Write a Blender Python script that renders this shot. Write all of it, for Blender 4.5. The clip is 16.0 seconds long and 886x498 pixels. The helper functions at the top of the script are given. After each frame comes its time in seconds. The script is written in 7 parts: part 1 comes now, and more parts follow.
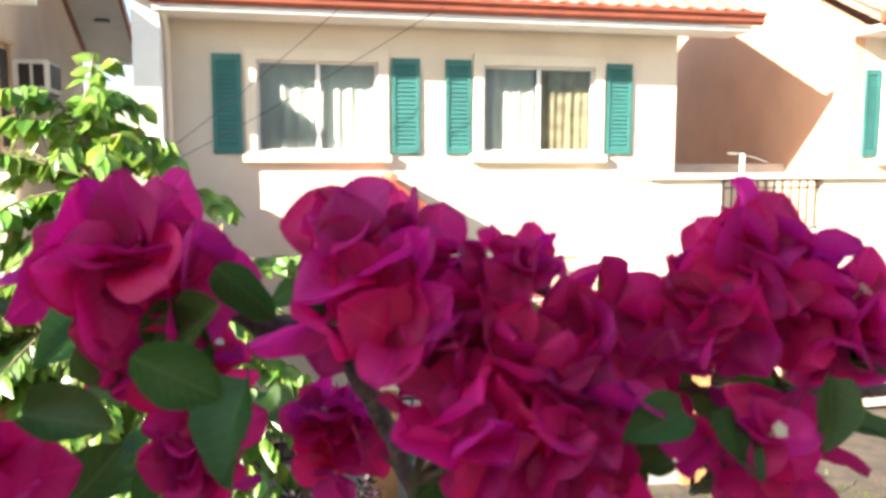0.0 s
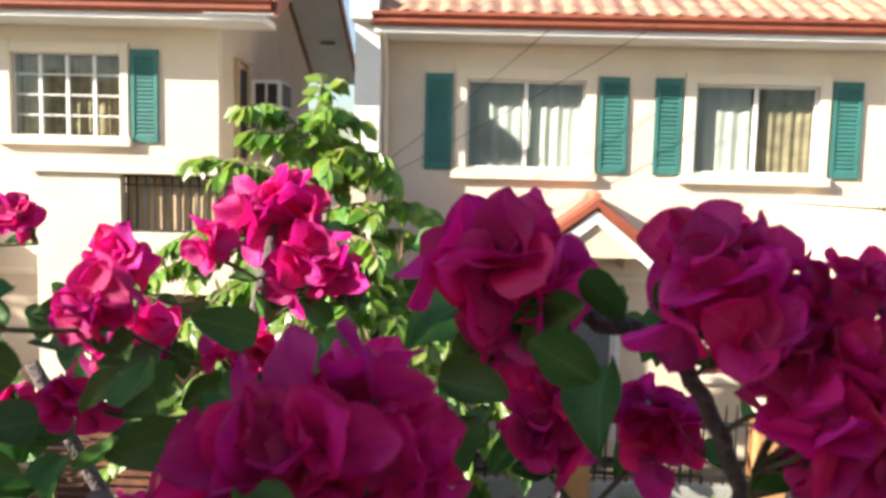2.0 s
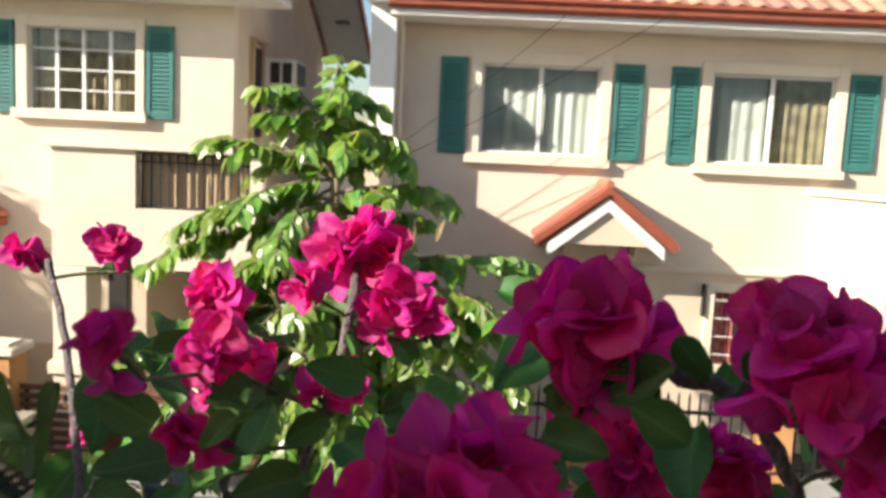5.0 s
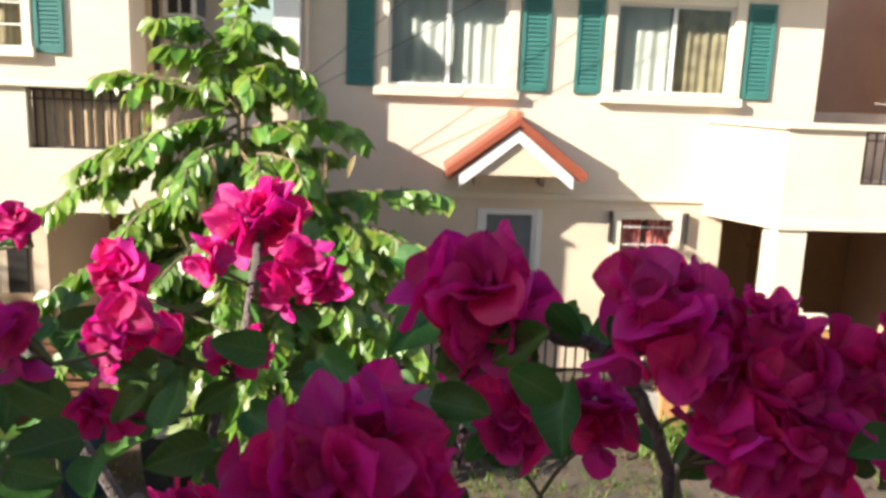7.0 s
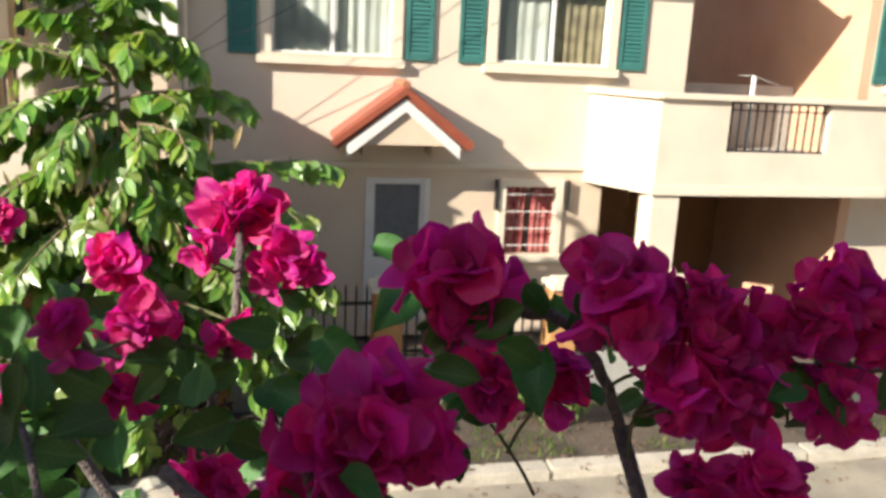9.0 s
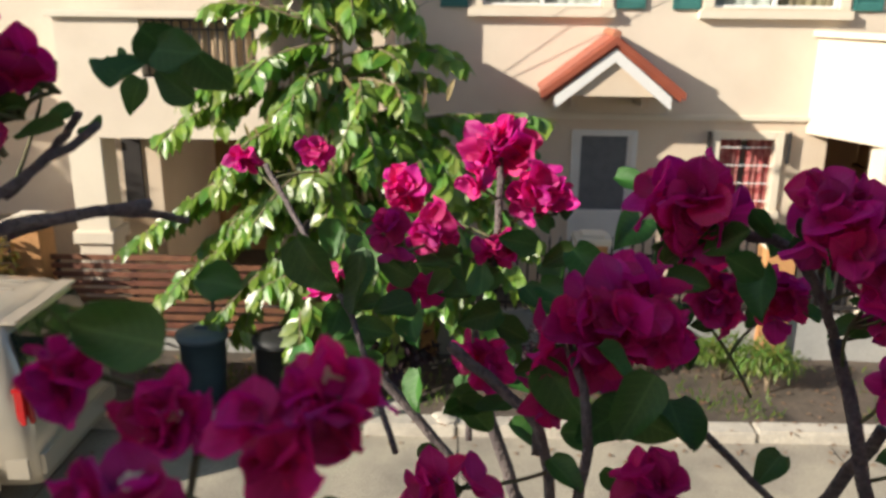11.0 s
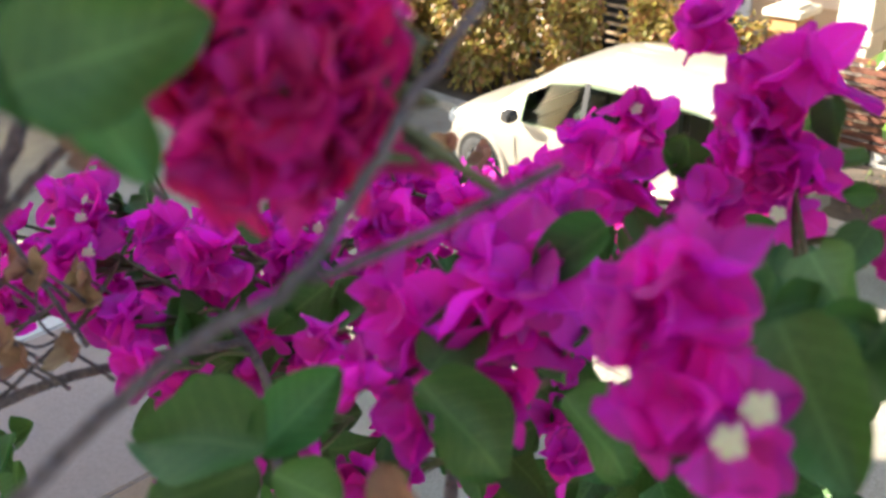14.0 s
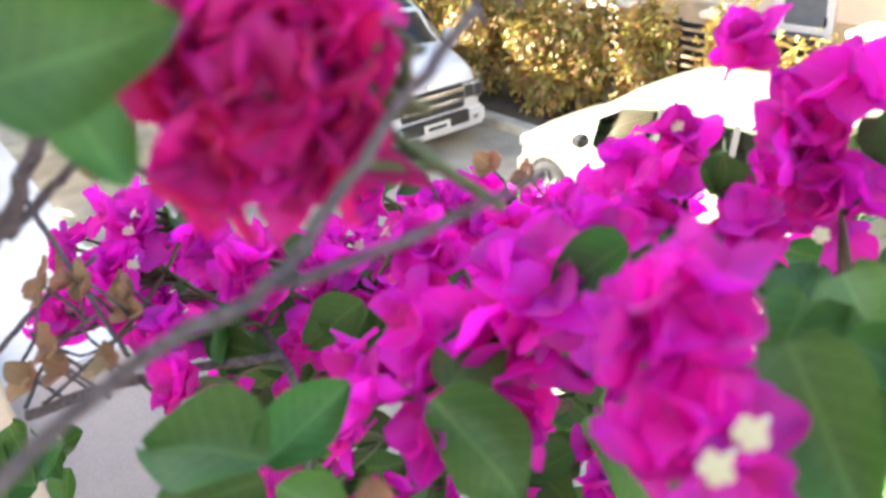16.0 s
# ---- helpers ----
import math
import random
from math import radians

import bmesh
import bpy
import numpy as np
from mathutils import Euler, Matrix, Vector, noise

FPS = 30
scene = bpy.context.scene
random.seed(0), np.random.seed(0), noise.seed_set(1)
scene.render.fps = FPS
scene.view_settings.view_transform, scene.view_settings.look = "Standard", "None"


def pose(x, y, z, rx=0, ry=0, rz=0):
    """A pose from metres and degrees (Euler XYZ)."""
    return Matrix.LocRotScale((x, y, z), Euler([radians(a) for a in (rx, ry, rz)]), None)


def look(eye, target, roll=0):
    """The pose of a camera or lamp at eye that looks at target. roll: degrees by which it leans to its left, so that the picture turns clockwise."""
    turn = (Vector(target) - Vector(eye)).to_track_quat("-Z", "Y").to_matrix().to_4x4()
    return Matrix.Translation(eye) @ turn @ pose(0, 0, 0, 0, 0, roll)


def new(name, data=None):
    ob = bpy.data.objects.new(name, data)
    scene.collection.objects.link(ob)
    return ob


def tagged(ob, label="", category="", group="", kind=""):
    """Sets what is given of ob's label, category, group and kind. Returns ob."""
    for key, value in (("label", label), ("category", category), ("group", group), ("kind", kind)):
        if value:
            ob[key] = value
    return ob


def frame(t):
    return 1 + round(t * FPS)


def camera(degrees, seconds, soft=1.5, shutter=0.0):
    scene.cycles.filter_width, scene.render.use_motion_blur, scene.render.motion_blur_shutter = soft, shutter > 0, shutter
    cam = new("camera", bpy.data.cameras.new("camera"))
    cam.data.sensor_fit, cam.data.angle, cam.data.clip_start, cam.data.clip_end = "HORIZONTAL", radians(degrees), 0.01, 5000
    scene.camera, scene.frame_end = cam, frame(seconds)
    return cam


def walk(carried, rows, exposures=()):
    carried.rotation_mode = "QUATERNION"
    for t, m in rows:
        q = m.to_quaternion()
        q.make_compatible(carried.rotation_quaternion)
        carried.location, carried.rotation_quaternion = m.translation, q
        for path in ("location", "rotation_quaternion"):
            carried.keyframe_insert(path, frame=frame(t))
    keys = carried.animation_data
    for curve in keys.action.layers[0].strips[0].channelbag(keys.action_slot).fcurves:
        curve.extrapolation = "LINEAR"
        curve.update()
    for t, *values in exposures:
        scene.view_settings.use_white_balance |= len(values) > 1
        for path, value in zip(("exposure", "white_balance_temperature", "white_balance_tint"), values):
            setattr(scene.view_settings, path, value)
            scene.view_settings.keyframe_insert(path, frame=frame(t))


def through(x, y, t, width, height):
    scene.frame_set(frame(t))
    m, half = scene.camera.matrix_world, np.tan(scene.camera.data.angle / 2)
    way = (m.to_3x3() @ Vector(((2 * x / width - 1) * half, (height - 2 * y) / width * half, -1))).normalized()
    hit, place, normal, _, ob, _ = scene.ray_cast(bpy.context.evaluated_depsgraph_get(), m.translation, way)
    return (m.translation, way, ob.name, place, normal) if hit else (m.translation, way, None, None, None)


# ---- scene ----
cam = camera(56.4, 16.0, soft=2.8)
cam.data.dof.use_dof, cam.data.dof.focus_distance, cam.data.dof.aperture_fstop = True, 0.95, 12.0
PATH = [
    (0, (0.260, -1.050, 4.110), (0.689, 0.890, 3.882), 0.1),
    (0.5, (0.233, -1.069, 4.136), (0.581, 0.891, 3.941), 0.5),
    (1, (0.202, -1.092, 4.122), (0.389, 0.891, 3.942), 0.7),
    (1.5, (0.188, -1.097, 4.124), (0.244, 0.894, 3.944), 1.3),
    (2, (0.180, -1.103, 4.112), (0.143, 0.887, 3.920), 1.4),
    (2.5, (0.140, -1.098, 4.146), (0.054, 0.889, 3.939), 1.7),
    (3, (0.147, -1.109, 4.135), (0.046, 0.876, 3.911), 1.9),
    (5.5, (0.126, -1.136, 4.174), (0.102, 0.848, 3.924), 3.1),
    (6, (0.142, -1.144, 4.189), (0.159, 0.830, 3.869), 3.2),
    (6.5, (0.154, -1.157, 4.183), (0.233, 0.807, 3.813), 2.5),
    (7, (0.140, -1.163, 4.189), (0.300, 0.791, 3.794), 2.2),
    (7.5, (0.142, -1.177, 4.171), (0.419, 0.764, 3.776), 2.7),
    (8, (0.099, -1.170, 4.205), (0.511, 0.743, 3.792), 3.7),
    (10.3, (0.046, -1.296, 4.225), (0.407, 0.592, 3.674), 0.5),
    (10.5, (0.038, -1.295, 4.233), (0.308, 0.603, 3.663), 0.5),
    (11, (0.011, -1.346, 4.223), (-0.033, 0.568, 3.642), 0.6),
    (11.5, (-0.010, -1.388, 4.236), (-0.460, 0.461, 3.619), 0.4),
    (12, (-0.037, -1.394, 4.213), (-0.845, 0.324, 3.585), 0.5),
    (12.2, (-0.050, -1.398, 4.213), (-0.964, 0.262, 3.574), 1.2),
    (12.5, (-0.076, -1.416, 4.212), (-1.144, 0.147, 3.567), -1.0),
    (13, (-0.105, -1.408, 4.193), (-1.351, -0.018, 3.474), -0.8),
    (13.2, (-0.119, -1.401, 4.187), (-1.415, -0.079, 3.431), -2.2),
    (13.6, (-0.181, -1.393, 4.176), (-1.521, -0.178, 3.322), -2.0),
    (14, (-0.185, -1.407, 4.176), (-1.553, -0.318, 3.205), -4.1),
    (14.5, (-0.197, -1.404, 4.168), (-1.564, -0.394, 3.113), -5.2),
    (15, (-0.185, -1.392, 4.164), (-1.638, -0.446, 3.168), -6.7),
    (15.5, (-0.177, -1.399, 4.167), (-1.654, -0.459, 3.200), -7.0),
    (16, (-0.176, -1.392, 4.170), (-1.667, -0.416, 3.263), -5.6),
]
EXPOSURES = [(0.0, 2.05), (1.0, 1.5), (3.0, 1.3), (5.5, 1.0), (7.5, 1.25), (8.0, 1.2), (10.3, 0.55), (11.0, 0.62), (12.0, 0.85), (13.0, 0.75), (14.0, 2.35), (15.0, 2.95), (16.0, 3.25)]
walk(cam, [(t, look(eye, target, roll)) for t, eye, target, roll in PATH], EXPOSURES)

# ---------------------------------------------------------------- light
world = bpy.data.worlds.new("sky")
scene.world = world
world.use_nodes = True
wn = world.node_tree.nodes
sky = wn.new("ShaderNodeTexSky")
sky.sky_type, sky.sun_disc = "NISHITA", False
SUN_ELEV, SUN_AZ = 25.0, -117.0          # degrees; azimuth counted from +y towards +x
sky.sun_elevation, sky.sun_rotation = radians(SUN_ELEV), radians(SUN_AZ)
wn["Background"].inputs["Strength"].default_value = 0.082
world.node_tree.links.new(sky.outputs["Color"], wn["Background"].inputs["Color"])
sun = new("sun", bpy.data.lights.new("sun", "SUN"))
sun.data.energy, sun.data.angle, sun.data.color = 5.0, radians(0.6), (1.0, 0.91, 0.78)
sun_from = Vector((math.sin(radians(SUN_AZ)) * math.cos(radians(SUN_ELEV)), math.cos(radians(SUN_AZ)) * math.cos(radians(SUN_ELEV)), math.sin(radians(SUN_ELEV))))
sun.matrix_world = look(sun_from * 40, (0, 0, 0))


# ---------------------------------------------------------------- materials
def mat(name, colour, rough=0.6, colour2=None, scale=6.0, grain=60.0, bump=0.15, metal=0.0, fleck=0.12, random_hue=0.0, spec=0.5, coat=0.0):
    """A painted or natural surface: two tones in large blotches, fine grain and relief."""
    m = bpy.data.materials.new(name)
    m.use_nodes = True
    n, l = m.node_tree.nodes, m.node_tree.links
    p = n["Principled BSDF"]
    p.inputs["Roughness"].default_value, p.inputs["Metallic"].default_value = rough, metal
    p.inputs["Specular IOR Level"].default_value = spec
    p.inputs["Coat Weight"].default_value = coat
    co = n.new("ShaderNodeTexCoord")
    big, fine = n.new("ShaderNodeTexNoise"), n.new("ShaderNodeTexNoise")
    big.inputs["Scale"].default_value, big.inputs["Detail"].default_value = scale, 6
    fine.inputs["Scale"].default_value, fine.inputs["Detail"].default_value = grain, 4
    l.new(co.outputs["Object"], big.inputs["Vector"]), l.new(co.outputs["Object"], fine.inputs["Vector"])
    ramp = n.new("ShaderNodeMapRange")
    ramp.inputs["From Min"].default_value, ramp.inputs["From Max"].default_value = 0.38, 0.66
    l.new(big.outputs["Fac"], ramp.inputs["Value"])
    mix = n.new("ShaderNodeMix")
    mix.data_type = "RGBA"
    c2 = colour2 or tuple(c * 0.82 for c in colour)
    mix.inputs["A"].default_value, mix.inputs["B"].default_value = (*colour, 1), (*c2, 1)
    l.new(ramp.outputs["Result"], mix.inputs["Factor"])
    hsv = n.new("ShaderNodeHueSaturation")
    val = n.new("ShaderNodeMapRange")
    val.inputs["To Min"].default_value, val.inputs["To Max"].default_value = 1 - fleck, 1 + fleck
    val.inputs["From Min"].default_value, val.inputs["From Max"].default_value = 0.3, 0.7
    l.new(fine.outputs["Fac"], val.inputs["Value"]), l.new(val.outputs["Result"], hsv.inputs["Value"])
    l.new(mix.outputs["Result"], hsv.inputs["Color"])
    out = hsv.outputs["Color"]
    if random_hue:
        info, h2, a, b = n.new("ShaderNodeObjectInfo"), n.new("ShaderNodeHueSaturation"), n.new("ShaderNodeMapRange"), n.new("ShaderNodeMapRange")
        a.inputs["To Min"].default_value, a.inputs["To Max"].default_value = 0.5 - random_hue * 0.25, 0.5 + random_hue * 0.25
        b.inputs["To Min"].default_value, b.inputs["To Max"].default_value = 1 - random_hue * 3, 1 + random_hue * 3
        l.new(info.outputs["Random"], a.inputs["Value"]), l.new(info.outputs["Random"], b.inputs["Value"])
        l.new(a.outputs["Result"], h2.inputs["Hue"]), l.new(b.outputs["Result"], h2.inputs["Value"])
        l.new(out, h2.inputs["Color"])
        out = h2.outputs["Color"]
    l.new(out, p.inputs["Base Color"])
    if bump:
        bp = n.new("ShaderNodeBump")
        bp.inputs["Strength"].default_value, bp.inputs["Distance"].default_value = bump, 0.01
        l.new(fine.outputs["Fac"], bp.inputs["Height"]), l.new(bp.outputs["Normal"], p.inputs["Normal"])
    return m


def petal(name, colour, colour2, through=0.45, hue=0.02, scale=45.0, rough=0.55, islands=False):
    """Thin leaf or bract: light scatters on it and passes through it; veins and mottling."""
    m = bpy.data.materials.new(name)
    m.use_nodes = True
    n, l = m.node_tree.nodes, m.node_tree.links
    n.remove(n["Principled BSDF"])
    out = n["Material Output"]
    co, noi, mix, hsv = n.new("ShaderNodeTexCoord"), n.new("ShaderNodeTexNoise"), n.new("ShaderNodeMix"), n.new("ShaderNodeHueSaturation")
    noi.inputs["Scale"].default_value, noi.inputs["Detail"].default_value = scale, 5
    l.new(co.outputs["Object"], noi.inputs["Vector"])
    rng = n.new("ShaderNodeMapRange")
    rng.inputs["From Min"].default_value, rng.inputs["From Max"].default_value = 0.35, 0.65
    l.new(noi.outputs["Fac"], rng.inputs["Value"])
    mix.data_type = "RGBA"
    mix.inputs["A"].default_value, mix.inputs["B"].default_value = (*colour, 1), (*colour2, 1)
    l.new(rng.outputs["Result"], mix.inputs["Factor"])
    tint = mix.outputs["Result"]
    if not islands:
        # midrib and slanting side veins, a little paler
        sep, ab, add, wave, rib, mx, vm = n.new("ShaderNodeSeparateXYZ"), n.new("ShaderNodeMath"), n.new("ShaderNodeMath"), n.new("ShaderNodeMath"), n.new("ShaderNodeMapRange"), n.new("ShaderNodeMath"), n.new("ShaderNodeMix")
        l.new(co.outputs["Object"], sep.inputs[0])
        ab.operation = "ABSOLUTE"
        l.new(sep.outputs["X"], ab.inputs[0])
        rib.inputs["From Min"].default_value, rib.inputs["From Max"].default_value, rib.inputs["To Min"].default_value, rib.inputs["To Max"].default_value = 0.006, 0.03, 0.55, 0.0
        l.new(ab.outputs[0], rib.inputs["Value"])
        add.operation, add.inputs[1].default_value = "MULTIPLY_ADD", -0.7
        l.new(ab.outputs[0], add.inputs[0]), l.new(sep.outputs["Y"], add.inputs[2])
        wave.operation, wave.inputs[1].default_value, wave.inputs[2].default_value = "PINGPONG", 0.07, 0.0
        l.new(add.outputs[0], wave.inputs[0])
        side = n.new("ShaderNodeMapRange")
        side.inputs["From Min"].default_value, side.inputs["From Max"].default_value, side.inputs["To Min"].default_value, side.inputs["To Max"].default_value = 0.0, 0.018, 0.30, 0.0
        l.new(wave.outputs[0], side.inputs["Value"])
        mx.operation = "MAXIMUM"
        l.new(rib.outputs["Result"], mx.inputs[0]), l.new(side.outputs["Result"], mx.inputs[1])
        vm.data_type = "RGBA"
        vm.inputs["B"].default_value = (min(1, colour[0] * 1.35 + 0.02), min(1, colour[1] * 1.35 + 0.02), min(1, colour[2] * 1.35 + 0.02), 1)
        l.new(mx.outputs[0], vm.inputs["Factor"]), l.new(tint, vm.inputs["A"])
        tint = vm.outputs["Result"]
    l.new(tint, hsv.inputs["Color"])
    if islands:
        rnd = n.new("ShaderNodeNewGeometry").outputs["Random Per Island"]
    else:
        rnd = n.new("ShaderNodeObjectInfo").outputs["Random"]
    h, v = n.new("ShaderNodeMapRange"), n.new("ShaderNodeMapRange")
    h.inputs["To Min"].default_value, h.inputs["To Max"].default_value = 0.5 - hue, 0.5 + hue
    v.inputs["To Min"].default_value, v.inputs["To Max"].default_value = 0.72, 1.28
    mul = n.new("ShaderNodeMath")
    mul.operation, mul.inputs[1].default_value = "MULTIPLY", 7.31
    fr = n.new("ShaderNodeMath")
    fr.operation = "FRACT"
    l.new(rnd, mul.inputs[0]), l.new(mul.outputs[0], fr.inputs[0])
    l.new(rnd, h.inputs["Value"]), l.new(fr.outputs[0], v.inputs["Value"])
    l.new(h.outputs["Result"], hsv.inputs["Hue"]), l.new(v.outputs["Result"], hsv.inputs["Value"])
    dif, tra, glo, a, b = n.new("ShaderNodeBsdfDiffuse"), n.new("ShaderNodeBsdfTranslucent"), n.new("ShaderNodeBsdfGlossy"), n.new("ShaderNodeMixShader"), n.new("ShaderNodeMixShader")
    for s in (dif, tra):
        l.new(hsv.outputs["Color"], s.inputs["Color"])
    glo.inputs["Roughness"].default_value = rough
    bp = n.new("ShaderNodeBump")
    bp.inputs["Strength"].default_value, bp.inputs["Distance"].default_value = 0.35, 0.002
    l.new(noi.outputs["Fac"], bp.inputs["Height"])
    for s in (dif, glo):
        l.new(bp.outputs["Normal"], s.inputs["Normal"])
    a.inputs[0].default_value, b.inputs[0].default_value = through, 0.05
    l.new(dif.outputs[0], a.inputs[1]), l.new(tra.outputs[0], a.inputs[2])
    l.new(a.outputs[0], b.inputs[1]), l.new(glo.outputs[0], b.inputs[2])
    l.new(b.outputs[0], out.inputs["Surface"])
    return m


def glass(name, tint=(0.8, 0.85, 0.85), rough=0.02, ior=1.5):
    m = bpy.data.materials.new(name)
    m.use_nodes = True
    n, l = m.node_tree.nodes, m.node_tree.links
    n.remove(n["Principled BSDF"])
    tr, gl, mx, fr = n.new("ShaderNodeBsdfTransparent"), n.new("ShaderNodeBsdfGlossy"), n.new("ShaderNodeMixShader"), n.new("ShaderNodeFresnel")
    tr.inputs["Color"].default_value = (*tint, 1)
    gl.inputs["Roughness"].default_value = rough
    fr.inputs["IOR"].default_value = ior
    l.new(fr.outputs[0], mx.inputs[0]), l.new(tr.outputs[0], mx.inputs[1]), l.new(gl.outputs[0], mx.inputs[2])
    l.new(mx.outputs[0], n["Material Output"].inputs["Surface"])
    return m


STUCCO = mat("cream_stucco", (0.72, 0.60, 0.46), 0.85, (0.66, 0.53, 0.40), 1.3, 90, 0.25, fleck=0.05)
STUCCO_W = mat("pale_stucco", (0.76, 0.66, 0.53), 0.85, (0.70, 0.60, 0.48), 1.5, 90, 0.25, fleck=0.05)
TRIM = mat("cream_trim_paint", (0.78, 0.70, 0.56), 0.7, (0.74, 0.65, 0.52), 2.0, 70, 0.1, fleck=0.04)
TAN = mat("tan_paint", (0.55, 0.40, 0.25), 0.8, (0.48, 0.34, 0.21), 2.5, 80, 0.2, fleck=0.06)
WHITE = mat("white_paint", (0.80, 0.79, 0.76), 0.6, (0.74, 0.73, 0.70), 3.0, 60, 0.1, fleck=0.04)
TEAL = mat("teal_shutter_paint", (0.045, 0.185, 0.165), 0.6, (0.038, 0.15, 0.135), 3.0, 60, 0.1, fleck=0.08)
TILE = mat("terracotta_tile", (0.42, 0.145, 0.085), 0.75, (0.33, 0.12, 0.08), 5.0, 60, 0.3, fleck=0.15, random_hue=0.05)
ROOFTILE = mat("faded_roof_tile", (0.46, 0.27, 0.19), 0.8, (0.36, 0.20, 0.145), 2.0, 60, 0.3, fleck=0.15, random_hue=0.05)
FASCIA = mat("red_brown_fascia", (0.33, 0.085, 0.045), 0.6, (0.27, 0.07, 0.04), 4.0, 60, 0.1, fleck=0.08)
# near-black colour that stands for the shade inside windows and vents
DARK = mat("unlit_opening_black", (0.035, 0.03, 0.028), 0.9)
GARAGE = mat("ochre_carport_wall", (0.36, 0.20, 0.09), 0.85, (0.30, 0.17, 0.08), 2.0, 60, 0.2)
SCREEN = mat("grey_screen_mesh", (0.16, 0.17, 0.18), 0.7, (0.13, 0.14, 0.15), 8.0, 300, 0.2)
CURTAIN = mat("cream_curtain", (0.82, 0.80, 0.74), 0.9, (0.74, 0.71, 0.62), 3.0, 120, 0.1)
CURTAIN_B = mat("brown_gold_curtain", (0.50, 0.40, 0.24), 0.9, (0.30, 0.22, 0.14), 6.0, 120, 0.1)
CURTAIN_R = mat("red_curtain", (0.30, 0.06, 0.06), 0.9, (0.45, 0.2, 0.18), 9.0, 120, 0.1)
PANE = glass("window_glass")
IRON = mat("black_iron", (0.02, 0.02, 0.022), 0.5, (0.035, 0.03, 0.028), 8.0, 80, 0.1, spec=0.4)
WOOD = mat("red_brown_slat_wood", (0.23, 0.095, 0.05), 0.65, (0.15, 0.06, 0.035), 6.0, 70, 0.3, fleck=0.2, random_hue=0.05)
ORANGE = mat("orange_pillar_paint", (0.58, 0.30, 0.12), 0.85, (0.50, 0.25, 0.10), 3.0, 70, 0.3, fleck=0.1)
CONCRETE = mat("road_concrete", (0.42, 0.375, 0.29), 0.9, (0.27, 0.24, 0.195), 1.3, 55, 0.6, fleck=0.24)
KERB = mat("kerb_concrete", (0.60, 0.55, 0.46), 0.9, (0.42, 0.38, 0.32), 3.0, 50, 0.5, fleck=0.15)
SOIL = mat("dry_soil", (0.13, 0.10, 0.075), 0.95, (0.08, 0.065, 0.05), 3.0, 40, 0.8, fleck=0.25)
GREYWALL = mat("grey_plaster", (0.42, 0.41, 0.38), 0.9, (0.33, 0.33, 0.31), 2.0, 60, 0.3, fleck=0.1)
SLAB = mat("pale_concrete_slab", (0.60, 0.58, 0.55), 0.8, (0.52, 0.49, 0.46), 1.2, 50, 0.2, fleck=0.06)
SLAB_B = mat("pinkish_beige_slab", (0.36, 0.28, 0.235), 0.85, (0.31, 0.24, 0.20), 1.6, 60, 0.3, fleck=0.08)
BARK = mat("grey_brown_bark", (0.13, 0.105, 0.105), 0.9, (0.22, 0.18, 0.17), 40.0, 260, 0.8, fleck=0.25)
TREEBARK = mat("tree_bark", (0.30, 0.23, 0.15), 0.9, (0.20, 0.15, 0.10), 12.0, 70, 0.8, fleck=0.25)
TWIG = mat("green_twig", (0.12, 0.16, 0.06), 0.8, (0.16, 0.12, 0.07), 30.0, 200, 0.4)
ORANGEWALL = mat("orange_tan_stucco", (0.72, 0.46, 0.31), 0.85, (0.66, 0.40, 0.26), 1.5, 70, 0.25)
CRIMSON = petal("crimson_bract", (0.82, 0.012, 0.37), (0.72, 0.008, 0.22), 0.48, 0.022)
MAGENTA = petal("magenta_bract", (0.95, 0.020, 0.74), (0.90, 0.013, 0.58), 0.52, 0.022)
DRIED = petal("dried_bract", (0.45, 0.30, 0.16), (0.32, 0.17, 0.11), 0.35, 0.03)
LEAF = petal("bougainvillea_leaf", (0.085, 0.215, 0.040), (0.046, 0.14, 0.028), 0.30, 0.02, 60.0, 0.4)
TREELEAF = petal("tree_leaf", (0.24, 0.37, 0.05), (0.13, 0.27, 0.035), 0.46, 0.03, 9.0, 0.35, islands=True)
DARKLEAF = petal("dark_leaf", (0.050, 0.115, 0.028), (0.028, 0.075, 0.020), 0.30, 0.03, 9.0, 0.4, islands=True)
CROTON = petal("yellowing_hedge_leaf", (0.50, 0.32, 0.085), (0.24, 0.21, 0.05), 0.35, 0.05, 9.0, 0.45, islands=True)
WITHERED = petal("withered_leaf", (0.52, 0.40, 0.22), (0.36, 0.26, 0.14), 0.3, 0.03, 9.0, 0.5, islands=True)
PURPLELEAF = petal("purple_leaf", (0.06, 0.02, 0.04), (0.04, 0.03, 0.03), 0.3, 0.03, 9.0, 0.45, islands=True)
GRASS = petal("grass_blade", (0.12, 0.25, 0.03), (0.17, 0.22, 0.04), 0.35, 0.03, 9.0, 0.5, islands=True)
TUBE = mat("white_flower_petal", (0.80, 0.80, 0.62), 0.6, (0.76, 0.74, 0.52), 200.0, 600, 0.1, fleck=0.05)
CARPAINT = mat("champagne_car_paint", (0.54, 0.49, 0.405), 0.36, (0.51, 0.465, 0.385), 4.0, 400, 0.0, metal=0.5, fleck=0.03, coat=0.6)
VANPAINT = mat("white_van_paint", (0.62, 0.63, 0.65), 0.35, (0.60, 0.61, 0.63), 3.0, 200, 0.0, fleck=0.02, coat=0.5)
CARGLASS = mat("dark_car_glass", (0.015, 0.02, 0.02), 0.06, (0.02, 0.025, 0.025), 3.0, 30, 0.0, spec=0.35)
CARPANE = glass("green_car_glass", (0.62, 0.74, 0.66), 0.03, 1.28)
